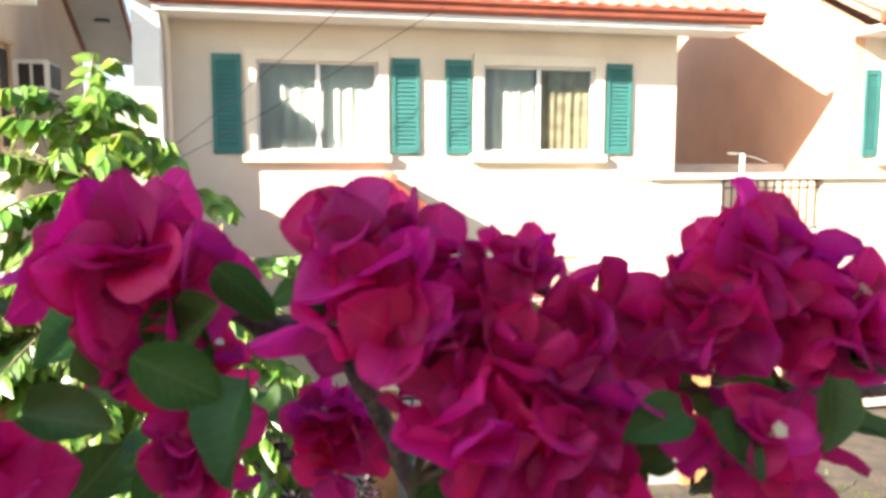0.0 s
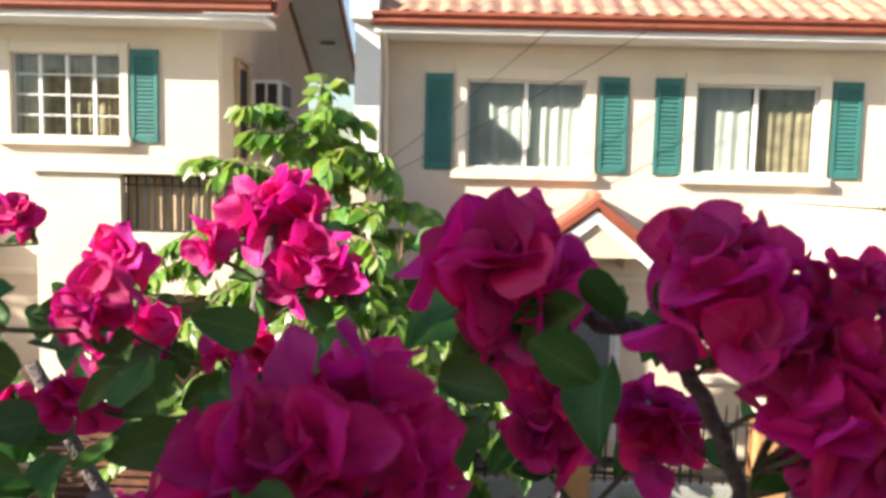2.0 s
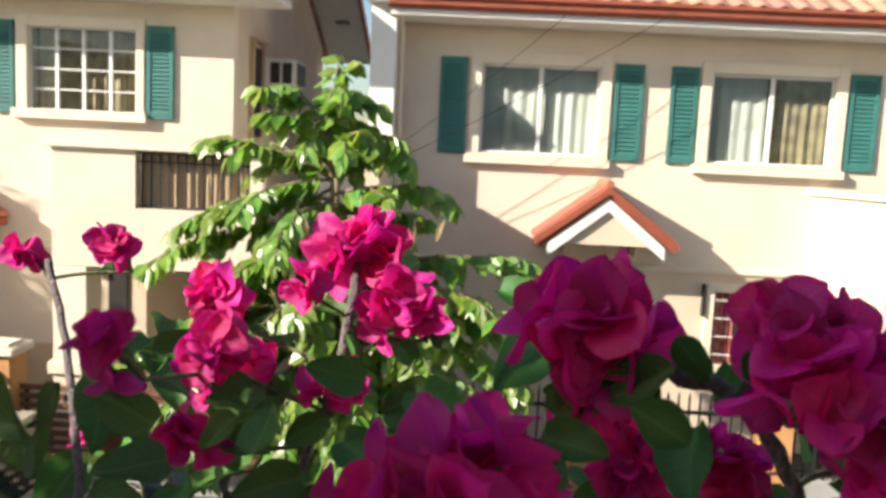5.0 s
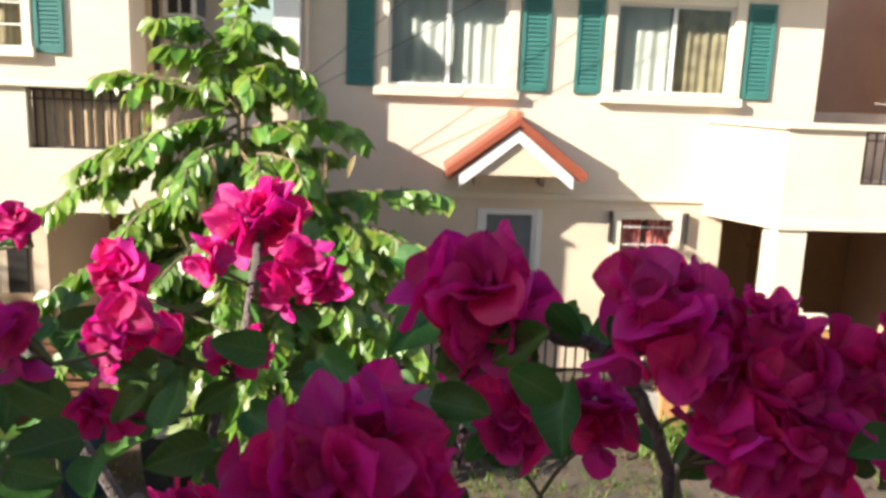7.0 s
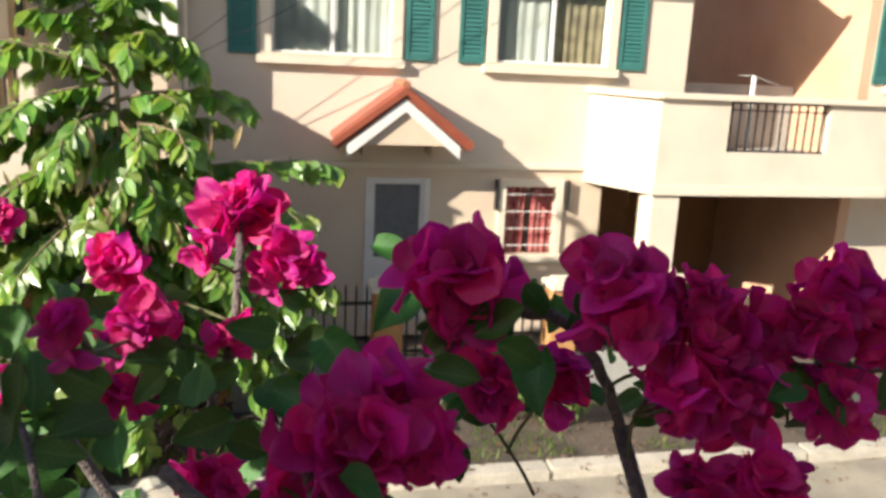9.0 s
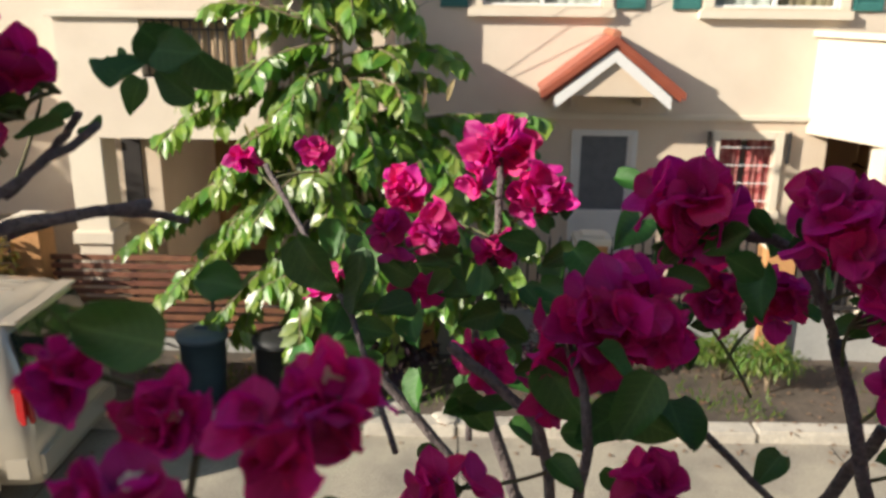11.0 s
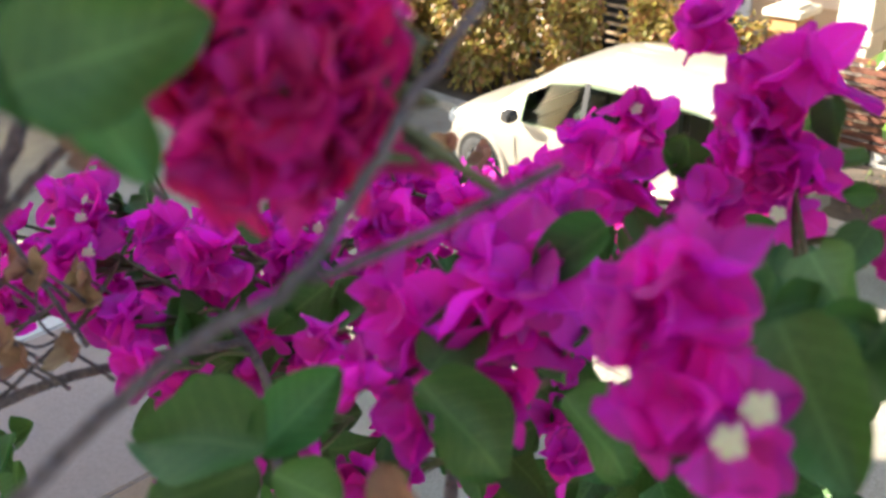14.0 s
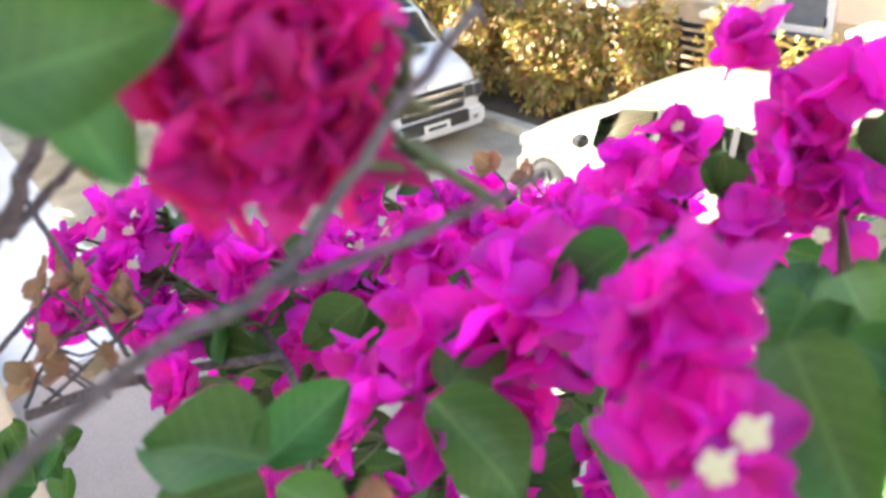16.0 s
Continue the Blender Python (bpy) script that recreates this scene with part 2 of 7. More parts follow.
SEAT = mat("grey_seat_cloth", (0.13, 0.125, 0.11), 0.9, (0.10, 0.095, 0.085), 20.0, 300, 0.3)
LINING = mat("beige_car_lining", (0.42, 0.40, 0.34), 0.85, (0.36, 0.34, 0.29), 6.0, 200, 0.1)
RUBBER = mat("tyre_rubber", (0.018, 0.018, 0.018), 0.85, (0.03, 0.03, 0.03), 20.0, 90, 0.4)
RIM = mat("alloy_rim", (0.55, 0.55, 0.55), 0.35, (0.48, 0.48, 0.48), 9.0, 90, 0.0, metal=0.8)
CHROME = mat("chrome", (0.75, 0.75, 0.77), 0.15, (0.7, 0.7, 0.72), 9.0, 90, 0.0, metal=1.0)
REDLAMP = mat("red_tail_lamp", (0.45, 0.012, 0.015), 0.2, (0.38, 0.01, 0.012), 30.0, 90, 0.0, spec=0.7)
HEADLAMP = mat("clear_headlamp", (0.45, 0.48, 0.5), 0.12, (0.25, 0.27, 0.3), 30.0, 90, 0.0, metal=0.6)
BLACKPL = mat("black_plastic", (0.02, 0.02, 0.02), 0.6, (0.03, 0.03, 0.03), 9.0, 90, 0.1)
PLATE = mat("plate_white", (0.7, 0.72, 0.70), 0.5)
PLATE_G = mat("plate_green", (0.08, 0.28, 0.20), 0.5)
BLUEBIN = mat("blue_plastic", (0.038, 0.07, 0.095), 0.55, (0.03, 0.055, 0.075), 5.0, 60, 0.1, fleck=0.1)
BINLID = mat("grey_blue_lid", (0.10, 0.14, 0.16), 0.55, (0.08, 0.115, 0.135), 5.0, 60, 0.1, fleck=0.1)
POLE = mat("orange_pole_paint", (0.52, 0.24, 0.08), 0.8, (0.44, 0.20, 0.07), 6.0, 70, 0.3, fleck=0.12)


# ---------------------------------------------------------------- helpers of this scene
def finish(name, bm, material, smooth=False):
    me = bpy.data.meshes.new(name)
    bm.to_mesh(me)
    bm.free()
    for mt in material if isinstance(material, (list, tuple)) else [material]:
        me.materials.append(mt)
    if smooth:
        me.polygons.foreach_set("use_smooth", [True] * len(me.polygons))
    return me


def part(name, bm, material, parent=None, label="", smooth=False):
    ob = new(name, finish(name, bm, material, smooth))
    ob.parent = parent
    return tagged(ob, label)


def put(name, me, parent, m=None, label=""):
    ob = new(name, me)
    ob.parent = parent
    if m is not None:
        ob.matrix_basis = m
    return tagged(ob, label)


def thing(name, label, category, at=(0, 0, 0), group="", kind=""):
    ob = new(name)
    ob.location = at
    ob.empty_display_size = 0.05
    bpy.context.view_layer.update()
    return tagged(ob, label, category, group, kind)


def box(bm, x0, x1, y0, y1, z0, z1, bevel=0.0):
    vs = [bm.verts.new((x, y, z)) for x in (x0, x1) for y in (y0, y1) for z in (z0, z1)]
    fs = [bm.faces.new([vs[i] for i in q]) for q in ((0, 1, 3, 2), (4, 6, 7, 5), (0, 4, 5, 1), (2, 3, 7, 6), (0, 2, 6, 4), (1, 5, 7, 3))]
    if bevel:
        bmesh.ops.bevel(bm, geom=list({e for f in fs for e in f.edges}), offset=bevel, segments=2, affect="EDGES")
    return bm


def boxes(*rows, bevel=0.0):
    bm = bmesh.new()
    for r in rows:
        box(bm, *r, bevel=bevel)
    return bm


def tube(bm, pts, r0, r1, sides=8):
    """A tapered tube along the points."""
    pts = [Vector(p) for p in pts]
    rings = []
    for i, p in enumerate(pts):
        d = (pts[min(i + 1, len(pts) - 1)] - pts[max(i - 1, 0)]).normalized()
        a = d.orthogonal().normalized()
        b = d.cross(a)
        r = r0 + (r1 - r0) * i / (len(pts) - 1)
        rings.append([bm.verts.new(p + (a * math.cos(k * 2 * math.pi / sides) + b * math.sin(k * 2 * math.pi / sides)) * r) for k in range(sides)])
    for u, v in zip(rings, rings[1:]):
        best = min(range(sides), key=lambda s: sum((u[k].co - v[(k + s) % sides].co).length for k in range(sides)))
        for k in range(sides):
            bm.faces.new((u[k], u[(k + 1) % sides], v[(k + 1 + best) % sides], v[(k + best) % sides]))
    bm.faces.new(rings[0][::-1]), bm.faces.new(rings[-1])
    return bm


def wall(x0, x1, z0, z1, y0, y1, holes=()):
    """A wall in the plane of x and z with rectangular openings that go through it."""
    xs = sorted({x0, x1, *(h[0] for h in holes), *(h[1] for h in holes)})
    zs = sorted({z0, z1, *(h[2] for h in holes), *(h[3] for h in holes)})
    solid = lambda i, k: 0 <= i < len(xs) - 1 and 0 <= k < len(zs) - 1 and not any(
        h[0] <= (xs[i] + xs[i + 1]) / 2 <= h[1] and h[2] <= (zs[k] + zs[k + 1]) / 2 <= h[3] for h in holes)
    bm = bmesh.new()
    vert = {}

    def v(x, y, z):
        if (x, y, z) not in vert:
            vert[(x, y, z)] = bm.verts.new((x, y, z))
        return vert[(x, y, z)]
    for i in range(len(xs) - 1):
        for k in range(len(zs) - 1):
            if not solid(i, k):
                continue
            a, b, c, d = xs[i], xs[i + 1], zs[k], zs[k + 1]
            bm.faces.new((v(a, y0, c), v(b, y0, c), v(b, y0, d), v(a, y0, d)))
            bm.faces.new((v(a, y1, d), v(b, y1, d), v(b, y1, c), v(a, y1, c)))
            if not solid(i - 1, k):
                bm.faces.new((v(a, y0, c), v(a, y0, d), v(a, y1, d), v(a, y1, c)))
            if not solid(i + 1, k):
                bm.faces.new((v(b, y0, d), v(b, y0, c), v(b, y1, c), v(b, y1, d)))
            if not solid(i, k - 1):
                bm.faces.new((v(b, y0, c), v(a, y0, c), v(a, y1, c), v(b, y1, c)))
            if not solid(i, k + 1):
                bm.faces.new((v(a, y0, d), v(b, y0, d), v(b, y1, d), v(a, y1, d)))
    return bm


def prism(foot, z0, z1):
    """An upright block over a footprint given anticlockwise or clockwise in x and y."""
    bm = bmesh.new()
    a, b = [bm.verts.new((x, y, z0)) for x, y in foot], [bm.verts.new((x, y, z1)) for x, y in foot]
    n = len(foot)
    bm.faces.new(a), bm.faces.new(b)
    for i in range(n):
        bm.faces.new((a[i], a[(i + 1) % n], b[(i + 1) % n], b[i]))
    bmesh.ops.recalc_face_normals(bm, faces=bm.faces)
    return bm


def folds(x0, x1, z0, z1, y, waves, depth=0.03, seed=0):
    """A hanging curtain with uneven folds."""
    rnd = random.Random(seed)
    bm = bmesh.new()
    n = waves * 8
    ph = [rnd.uniform(0.7, 1.3) for _ in range(waves + 1)]
    rows = []
    for k in range(6):
        row = []
        for i in range(n + 1):
            u = i / n
            a = depth * 0.7 * (ph[int(u * waves)] * math.sin(u * waves * 2 * math.pi + 0.3 * math.sin(k)) + 0.6 * math.sin(u * waves * 3.7 + seed + 0.15 * k))
            row.append(bm.verts.new((x0 + (x1 - x0) * u, y + a, z0 + (z1 - z0) * k / 5)))
        rows.append(row)
    for a, b in zip(rows, rows[1:]):
        for i in range(n):
            bm.faces.new((a[i], a[i + 1], b[i + 1], b[i]))
    return bm


# ---------------------------------------------------------------- ground
def sheet(x0, x1, y0, y1, z, nx, ny, amp=0.0, seed=3):
    bm = bmesh.new()
    g = [[bm.verts.new((x0 + (x1 - x0) * i / nx, y0 + (y1 - y0) * j / ny, z + amp * noise.noise((x0 + (x1 - x0) * i / nx * 1.7, (y0 + (y1 - y0) * j / ny) * 1.7, seed)))) for j in range(ny + 1)] for i in range(nx + 1)]
    for i in range(nx):
        for j in range(ny):
            bm.faces.new((g[i][j], g[i + 1][j], g[i + 1][j + 1], g[i][j + 1]))
    return bm


tagged(part("ground", sheet(-900, 900, -500, 1500, -0.03, 4, 4), SOIL), "dry brown earth reaching to the horizon", "ground", kind="structure")
road = tagged(part("road", sheet(-40, 40, -0.4, 6.12, 0.0, 80, 8, 0.006), CONCRETE), "pale grey concrete street with worn joints", "road", kind="structure")
for x in [-22.2 + 3.7 * i for i in range(12)]:
    part("joint", boxes((x, x + 0.008, -0.4, 6.05, 0.003, 0.007)), SOIL, road, "dirt-filled expansion joint")
part("joint", boxes((-30, 30, 2.9, 2.908, 0.003, 0.007)), SOIL, road, "dirt-filled expansion joint")
tagged(part("verge", sheet(-40, 40, 6.28, 9.6, 0.10, 90, 8, 0.05), SOIL), "bare dry soil verge behind the kerb", "verge", kind="structure")
kerb = tagged(thing("kerb", "weathered concrete kerb along the street", "kerb", kind="structure"), "")
rk = random.Random(8)
for i in range(30):
    x = -24 + 1.5 * i
    bm = boxes((x, x + 1.488, 6.06 + rk.uniform(-0.012, 0.012), 6.3, -0.02, 0.125 + rk.uniform(-0.012, 0.01)), bevel=0.02)
    part("kerbstone", bm, KERB, kerb)


# ---------------------------------------------------------------- parts of houses
def tile_mesh():
    """A curved clay tile, lying in x (width 0.27) and y (length 0.40), lip to the front."""
    bm = bmesh.new()
    rows = []
    for y, dz in ((0.0, 0.0), (0.0, 0.032), (0.41, 0.012)):
        rows.append([bm.verts.new((0.27 * i / 8, y, dz + 0.045 * (0.5 - 0.5 * math.cos(2 * math.pi * (i / 8) ** 0.8)))) for i in range(9)])
    for a, b in zip(rows, rows[1:]):
        for i in range(8):
            bm.faces.new((a[i], a[i + 1], b[i + 1], b[i]))
    return finish("tile", bm, ROOFTILE, True)


TILE_MESH = tile_mesh()


def tiled_roof(parent, x0, x1, ye, ze, yr, zr, rows, back=True):
    roof = part("roof", bmesh_roof(x0, x1, ye, ze, yr, zr, back), ROOFTILE, parent, "faded terracotta tiled pitched roof")
    slope = math.atan2(zr - ze, yr - ye)
    cols = int((x1 - x0) / 0.27)
    rt = random.Random(int(x0 * 10) + 77)
    for r in range(rows):
        for c in range(cols):
            d = r * 0.36
            m = Matrix.Translation((x0 + c * 0.27 + rt.uniform(-0.006, 0.006), ye + d * math.cos(slope), ze + d * math.sin(slope) + 0.012)) @ Matrix.Rotation(slope + rt.uniform(-0.012, 0.012), 4, "X")
            put("tile", TILE_MESH, roof, m)
    return roof


def bmesh_roof(x0, x1, ye, ze, yr, zr, back):
    bm = bmesh.new()
    prof = [(ye, ze), (yr, zr)] + ([(2 * yr - ye, ze)] if back else [])
    prof = prof + [(y, z - 0.10) for y, z in prof[::-1]]
    a = [bm.verts.new((x0, y, z)) for y, z in prof]
    b = [bm.verts.new((x1, y, z)) for y, z in prof]
    n = len(prof)
    for i in range(n):
        bm.faces.new((a[i], a[(i + 1) % n], b[(i + 1) % n], b[i]))
    bm.faces.new(a[::-1]), bm.faces.new(b)
    return bm


def gutter(parent, x0, x1, y, z):
    """A moulded red gutter with a white soffit board under it."""
    prof = [(0, 0), (-0.06, 0.0), (-0.10, 0.04), (-0.10, 0.10), (-0.15, 0.13), (-0.15, 0.17), (0, 0.17)]
    bm = bmesh.new()
    a = [bm.verts.new((x0, y + p, z + q)) for p, q in prof]
    b = [bm.verts.new((x1, y + p, z + q)) for p, q in prof]
    for i in range(len(prof)):
        j = (i + 1) % len(prof)
        bm.faces.new((a[i], b[i], b[j], a[j]))
    bm.faces.new(a), bm.faces.new(b[::-1])
    part("gutter", bm, FASCIA, parent, "red-brown moulded gutter")
    part("soffit", boxes((x0 + 0.02, x1 - 0.12, y + 0.003, y + 0.69, z - 0.085, z - 0.002), bevel=0.008), WHITE, parent, "white painted soffit board")


def shutter(parent, x0, x1, z0, z1, y, louvres=19):
    """A louvred shutter against the wall: stiles, rails and tilted slats."""
    w = 0.055
    sh = part("shutter", boxes((x0, x0 + w, y - 0.045, y - 0.003, z0, z1), (x1 - w, x1, y - 0.045, y - 0.003, z0, z1),
                               (x0 + w, x1 - w, y - 0.043, y - 0.005, z0, z0 + 0.09), (x0 + w, x1 - w, y - 0.043, y - 0.005, z1 - 0.09, z1), bevel=0.004), TEAL, parent, "teal green louvred shutter")
    part("backing", boxes((x0 + w, x1 - w, y - 0.008, y - 0.004, z0 + 0.09, z1 - 0.09)), TEAL, sh)
    st = (z1 - z0 - 0.18) / louvres
    for k in range(louvres):
        bm = bmesh.new()
        z = z0 + 0.09 + k * st
        q = [(x0 + w, y - 0.041, z), (x1 - w, y - 0.041, z), (x1 - w, y - 0.012, z + st * 1.05), (x0 + w, y - 0.012, z + st * 1.05)]
        a = [bm.verts.new(p) for p in q]
        b = [bm.verts.new((p[0], p[1] + 0.004, p[2] - 0.006)) for p in q]
        bm.faces.new(a), bm.faces.new(b[::-1])
        for i in range(4):
            bm.faces.new((a[i], b[i], b[(i + 1) % 4], a[(i + 1) % 4]))
        part("slat", bm, TEAL, sh)
    return sh


def sliding_window(parent, x0, x1, z0, z1, y, curtains, seed, trim=0.155):
    """A wide trim, a sill, two sliding sashes, glass, curtains and a near-black sheet for the unlit interior."""
    t = trim
    win = part("window", boxes((x0 - t, x0, y - 0.055, y + 0.03, z0, z1 + t), (x1, x1 + t, y - 0.055, y + 0.03, z0, z1 + t), (x0, x1, y - 0.053, y + 0.03, z1, z1 + t), bevel=0.01), TRIM, parent, "cream moulded window surround")
    part("window_sill", boxes((x0 - t - 0.05, x1 + t + 0.03, y - 0.12, y + 0.02, z0 - 0.15, z0 - 0.03), (x0 - t - 0.02, x1 + t, y - 0.085, y + 0.02, z0 - 0.029, z0), bevel=0.01), TRIM, win)
    f, mid = 0.035, (x0 + x1) / 2
    part("window_frame", boxes((x0, x1, y + 0.02, y + 0.09, z0, z0 + f), (x0, x1, y + 0.02, y + 0.09, z1 - f, z1), (x0, x0 + f, y + 0.021, y + 0.089, z0 + f, z1 - f), (x1 - f, x1, y + 0.021, y + 0.089, z0 + f, z1 - f), (mid - 0.03, mid + 0.03, y + 0.025, y + 0.085, z0 + f, z1 - f), bevel=0.004), WHITE, win, "white sliding window frame")
    for a, b in ((x0 + f, mid - 0.03), (mid + 0.03, x1 - f)):
        p = part("pane", boxes((a, b, y + 0.05, y + 0.055, z0 + f, z1 - f)), PANE, win)
        p.visible_shadow = False
    for k, (a, b, mt, waves) in enumerate(curtains):
        part("curtain", folds(a, b, z0 + 0.01, z1 - 0.01, y + 0.12, max(3, int(waves * 0.7)), 0.016, seed + k), mt, win, smooth=True)
    # flat near-black sheet: the interior's darkness is its colour
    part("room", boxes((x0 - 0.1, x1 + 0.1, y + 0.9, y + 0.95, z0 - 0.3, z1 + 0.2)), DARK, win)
    return win


def gable_canopy(parent, xc, half, y0, y1, z_tip, z_end):
    """A small tiled gable over a door, with a white bargeboard."""
    can = part("canopy", ridge_pair(xc, half, y0, y1, z_tip, z_end, 0.09), FASCIA, parent, "small terracotta gable canopy over the door")
    part("canopy_tile", ridge_pair(xc, half + 0.03, y0 + 0.10, y1, z_tip + 0.085, z_end + 0.075, 0.05), TILE, can)
    part("canopy_tile", ridge_pair(xc, half + 0.05, y0 - 0.04, y0 + 0.098, z_tip + 0.055, z_end + 0.045, 0.10), FASCIA, can)
    part("ridge_cap", tube(bmesh.new(), [(xc, y0 - 0.02, z_tip + 0.085), (xc, y1, z_tip + 0.085)], 0.055, 0.055, 10), TILE, can)
    part("bargeboard", ridge_pair(xc, half - 0.13, y0 + 0.0, y0 + 0.05, z_tip - 0.10, z_end - 0.02, 0.17), WHITE, can, "white painted bargeboard")
    bm = bmesh.new()
    a = [bm.verts.new((xc + u, y0 + 0.06, z)) for u, z in ((-half + 0.3, z_end - 0.02), (half - 0.3, z_end - 0.02), (0, z_tip - 0.22))]
    b = [bm.verts.new((v.co.x, y1, v.co.z)) for v in a]
    bm.faces.new(a), bm.faces.new(b[::-1])
    for i in range(3):
        bm.faces.new((a[i], b[i], b[(i + 1) % 3], a[(i + 1) % 3]))
    part("tympanum", bm, STUCCO, can)
    for s in (-1, 1):
        part("bracket", boxes((xc + s * (half - 0.42) - 0.05, xc + s * (half - 0.42) + 0.05, y0 + 0.25, y1, z_end - 0.20, z_end - 0.025), bevel=0.01), STUCCO, can)
    return can


def ridge_pair(xc, half, y0, y1, zt, ze, thick):
    bm = bmesh.new()
    prof = [(-half, ze), (0, zt), (half, ze), (half, ze - thick), (0, zt - thick), (-half, ze - thick)]
    a = [bm.verts.new((xc + u, y0, z)) for u, z in prof]
    b = [bm.verts.new((xc + u, y1, z)) for u, z in prof]
    for i in range(6):
        bm.faces.new((a[i], a[(i + 1) % 6], b[(i + 1) % 6], b[i]))
    for f in ((0, 1, 4, 5), (1, 2, 3, 4)):
        bm.faces.new([a[k] for k in f][::-1]), bm.faces.new([b[k] for k in f])
    return bm


def screen_door(parent, x0, x1, z0, z1, y, rail):
    d = part("door", boxes((x0 - 0.09, x0 - 0.002, y - 0.03, y + 0.05, z0, z1 + 0.09), (x1 + 0.002, x1 + 0.09, y - 0.03, y + 0.05, z0, z1 + 0.09), (x0, x1, y - 0.028, y + 0.05, z1 + 0.002, z1 + 0.09),
                           (x0, x1, y, y + 0.04, rail - 0.05, rail + 0.05), (x0, x0 + 0.05, y + 0.001, y + 0.04, z0, z1), (x1 - 0.05, x1, y + 0.001, y + 0.04, z0, z1), (x0, x1, y, y + 0.04, z0, z0 + 0.12), bevel=0.006), WHITE, parent, "white framed screen door, closed")
    part("screen", boxes((x0 + 0.05, x1 - 0.05, y + 0.02, y + 0.03, rail + 0.05, z1)), SCREEN, d, "grey insect mesh")
    part("lower_panel", boxes((x0 + 0.05, x1 - 0.05, y + 0.018, y + 0.03, z0 + 0.12, rail - 0.05)), SCREEN if rail < 1.2 else WHITE, d)
    part("door_handle", boxes((x1 - 0.045, x1 - 0.015, y - 0.035, y - 0.001, rail + 0.08, rail + 0.22), bevel=0.006), CHROME, d)
    return d


def grille(parent, x0, x1, z0, z1, y, n, solid_back=None):
    g = part("railing", boxes((x0, x1, y - 0.015, y + 0.015, z1 - 0.03, z1), (x0, x1, y - 0.015, y + 0.015, z0, z0 + 0.03), (x0, x1, y - 0.012, y + 0.012, z1 - 0.13, z1 - 0.11)), IRON, parent, "dark iron balcony railing")
    for i in range(n):
        x = x0 + (x1 - x0) * (i + 0.5) / n
        part("bar", boxes((x - 0.011, x + 0.011, y - 0.010, y + 0.010, z0 + 0.03, z1 - 0.03)), IRON, g)
    return g


# ---------------------------------------------------------------- the house across the street
house = thing("house", "two-storey cream stucco house with teal shutters", "house", (2.7, 10.5, 0.0))
W1, W2 = (0.25, 1.88, 4.14, 5.36), (3.40, 5.08, 4.14, 5.36)
DOOR, GW = (1.66, 2.42, 0.30, 2.36), (3.68, 4.46, 1.30, 2.34)
H = Matrix.Translation((-2.7, -10.5, 0.0))


def of_house(ob):
    ob.matrix_parent_inverse = Matrix.Translation(-ob.parent.location)
    return ob


of_house(part("wall", wall(-0.95, 6.40, 2.62, 6.05, 10.5, 10.68, (W1, W2)), STUCCO_W, house, "pale cream stucco wall"))
of_house(part("wall", wall(-0.95, 5.20, 0.05, 2.62, 10.502, 10.68, (DOOR, GW)), STUCCO, house))
of_house(part("moulding", boxes((-0.95, 5.20, 10.455, 10.501, 2.60, 2.68), bevel=0.01), TRIM, house))
of_house(part("wall", boxes((6.24, 6.398, 10.681, 17.0, 2.62, 6.05)), STUCCO, house))
of_house(part("wall", boxes((5.04, 5.20, 10.681, 14.0, 0.05, 2.62)), TAN, house))
of_house(part("wall", boxes((-0.95, 6.40, 17.0, 17.2, 0.05, 6.05)), STUCCO, house))
of_house(part("firewall", boxes((-1.24, -0.902, 9.90, 17.2, 0.05, 6.02), (-1.28, -0.903, 9.68, 17.0, 6.0, 6.42), bevel=0.012), WHITE, house, "white painted firewall at the house's end"))
of_house(part("wing_wall", boxes((-1.235, -0.905, 8.55, 9.898, 0.05, 3.93), (-1.27, -0.87, 8.50, 9.897, 3.932, 3.99), bevel=0.012), STUCCO, house, "cream wing wall between the two terraces"))
of_house(part("downpipe", tube(bmesh.new(), [(-0.90, 9.85, 5.93), (-0.86, 9.95, 5.82), (-0.86, 10.2, 5.62), (-0.86, 10.2, 3.0), (-0.86, 10.2, 0.3)], 0.04, 0.04, 10), TRIM, house, smooth=True))
of_house(tiled_roof(house, -0.95, 7.20, 9.78, 6.10, 13.6, 7.95, 8))
gutter(house, -1.0, 7.30, 9.78, 5.94)
of_house(part("ceiling_board", boxes((-0.95, 7.1, 10.47, 13.0, 6.051, 6.08)), WHITE, house))
for a, b in ((-0.33, 0.045), (2.075, 2.47), (2.84, 3.215), (5.27, 5.67)):
    shutter(house, a, b, 4.11, 5.43, 10.5)
sliding_window(house, *W1, 10.5, ((0.27, 1.04, CURTAIN, 7), (1.08, 1.87, CURTAIN, 8)), 5)
sliding_window(house, *W2, 10.5, ((3.42, 4.20, CURTAIN, 6), (4.26, 5.06, CURTAIN_B, 9)), 15)
screen_door(house, *DOOR, 10.5, 1.22)
gable_canopy(house, 1.98, 0.90, 9.72, 10.499, 3.72, 3.02)
gw = part("window", boxes((GW[0] - 0.12, GW[0], 10.45, 10.53, GW[2], GW[3] + 0.12), (GW[1], GW[1] + 0.12, 10.45, 10.53, GW[2], GW[3] + 0.12), (GW[0], GW[1], 10.452, 10.53, GW[3], GW[3] + 0.12), (GW[0] - 0.16, GW[1] + 0.16, 10.42, 10.53, GW[2] - 0.12, GW[2]), bevel=0.008), TRIM, house, "ground floor window with red curtains")
part("curtain", folds(GW[0], 4.02, GW[2], GW[3], 10.60, 4, 0.03, 31), CURTAIN_R, gw, smooth=True)
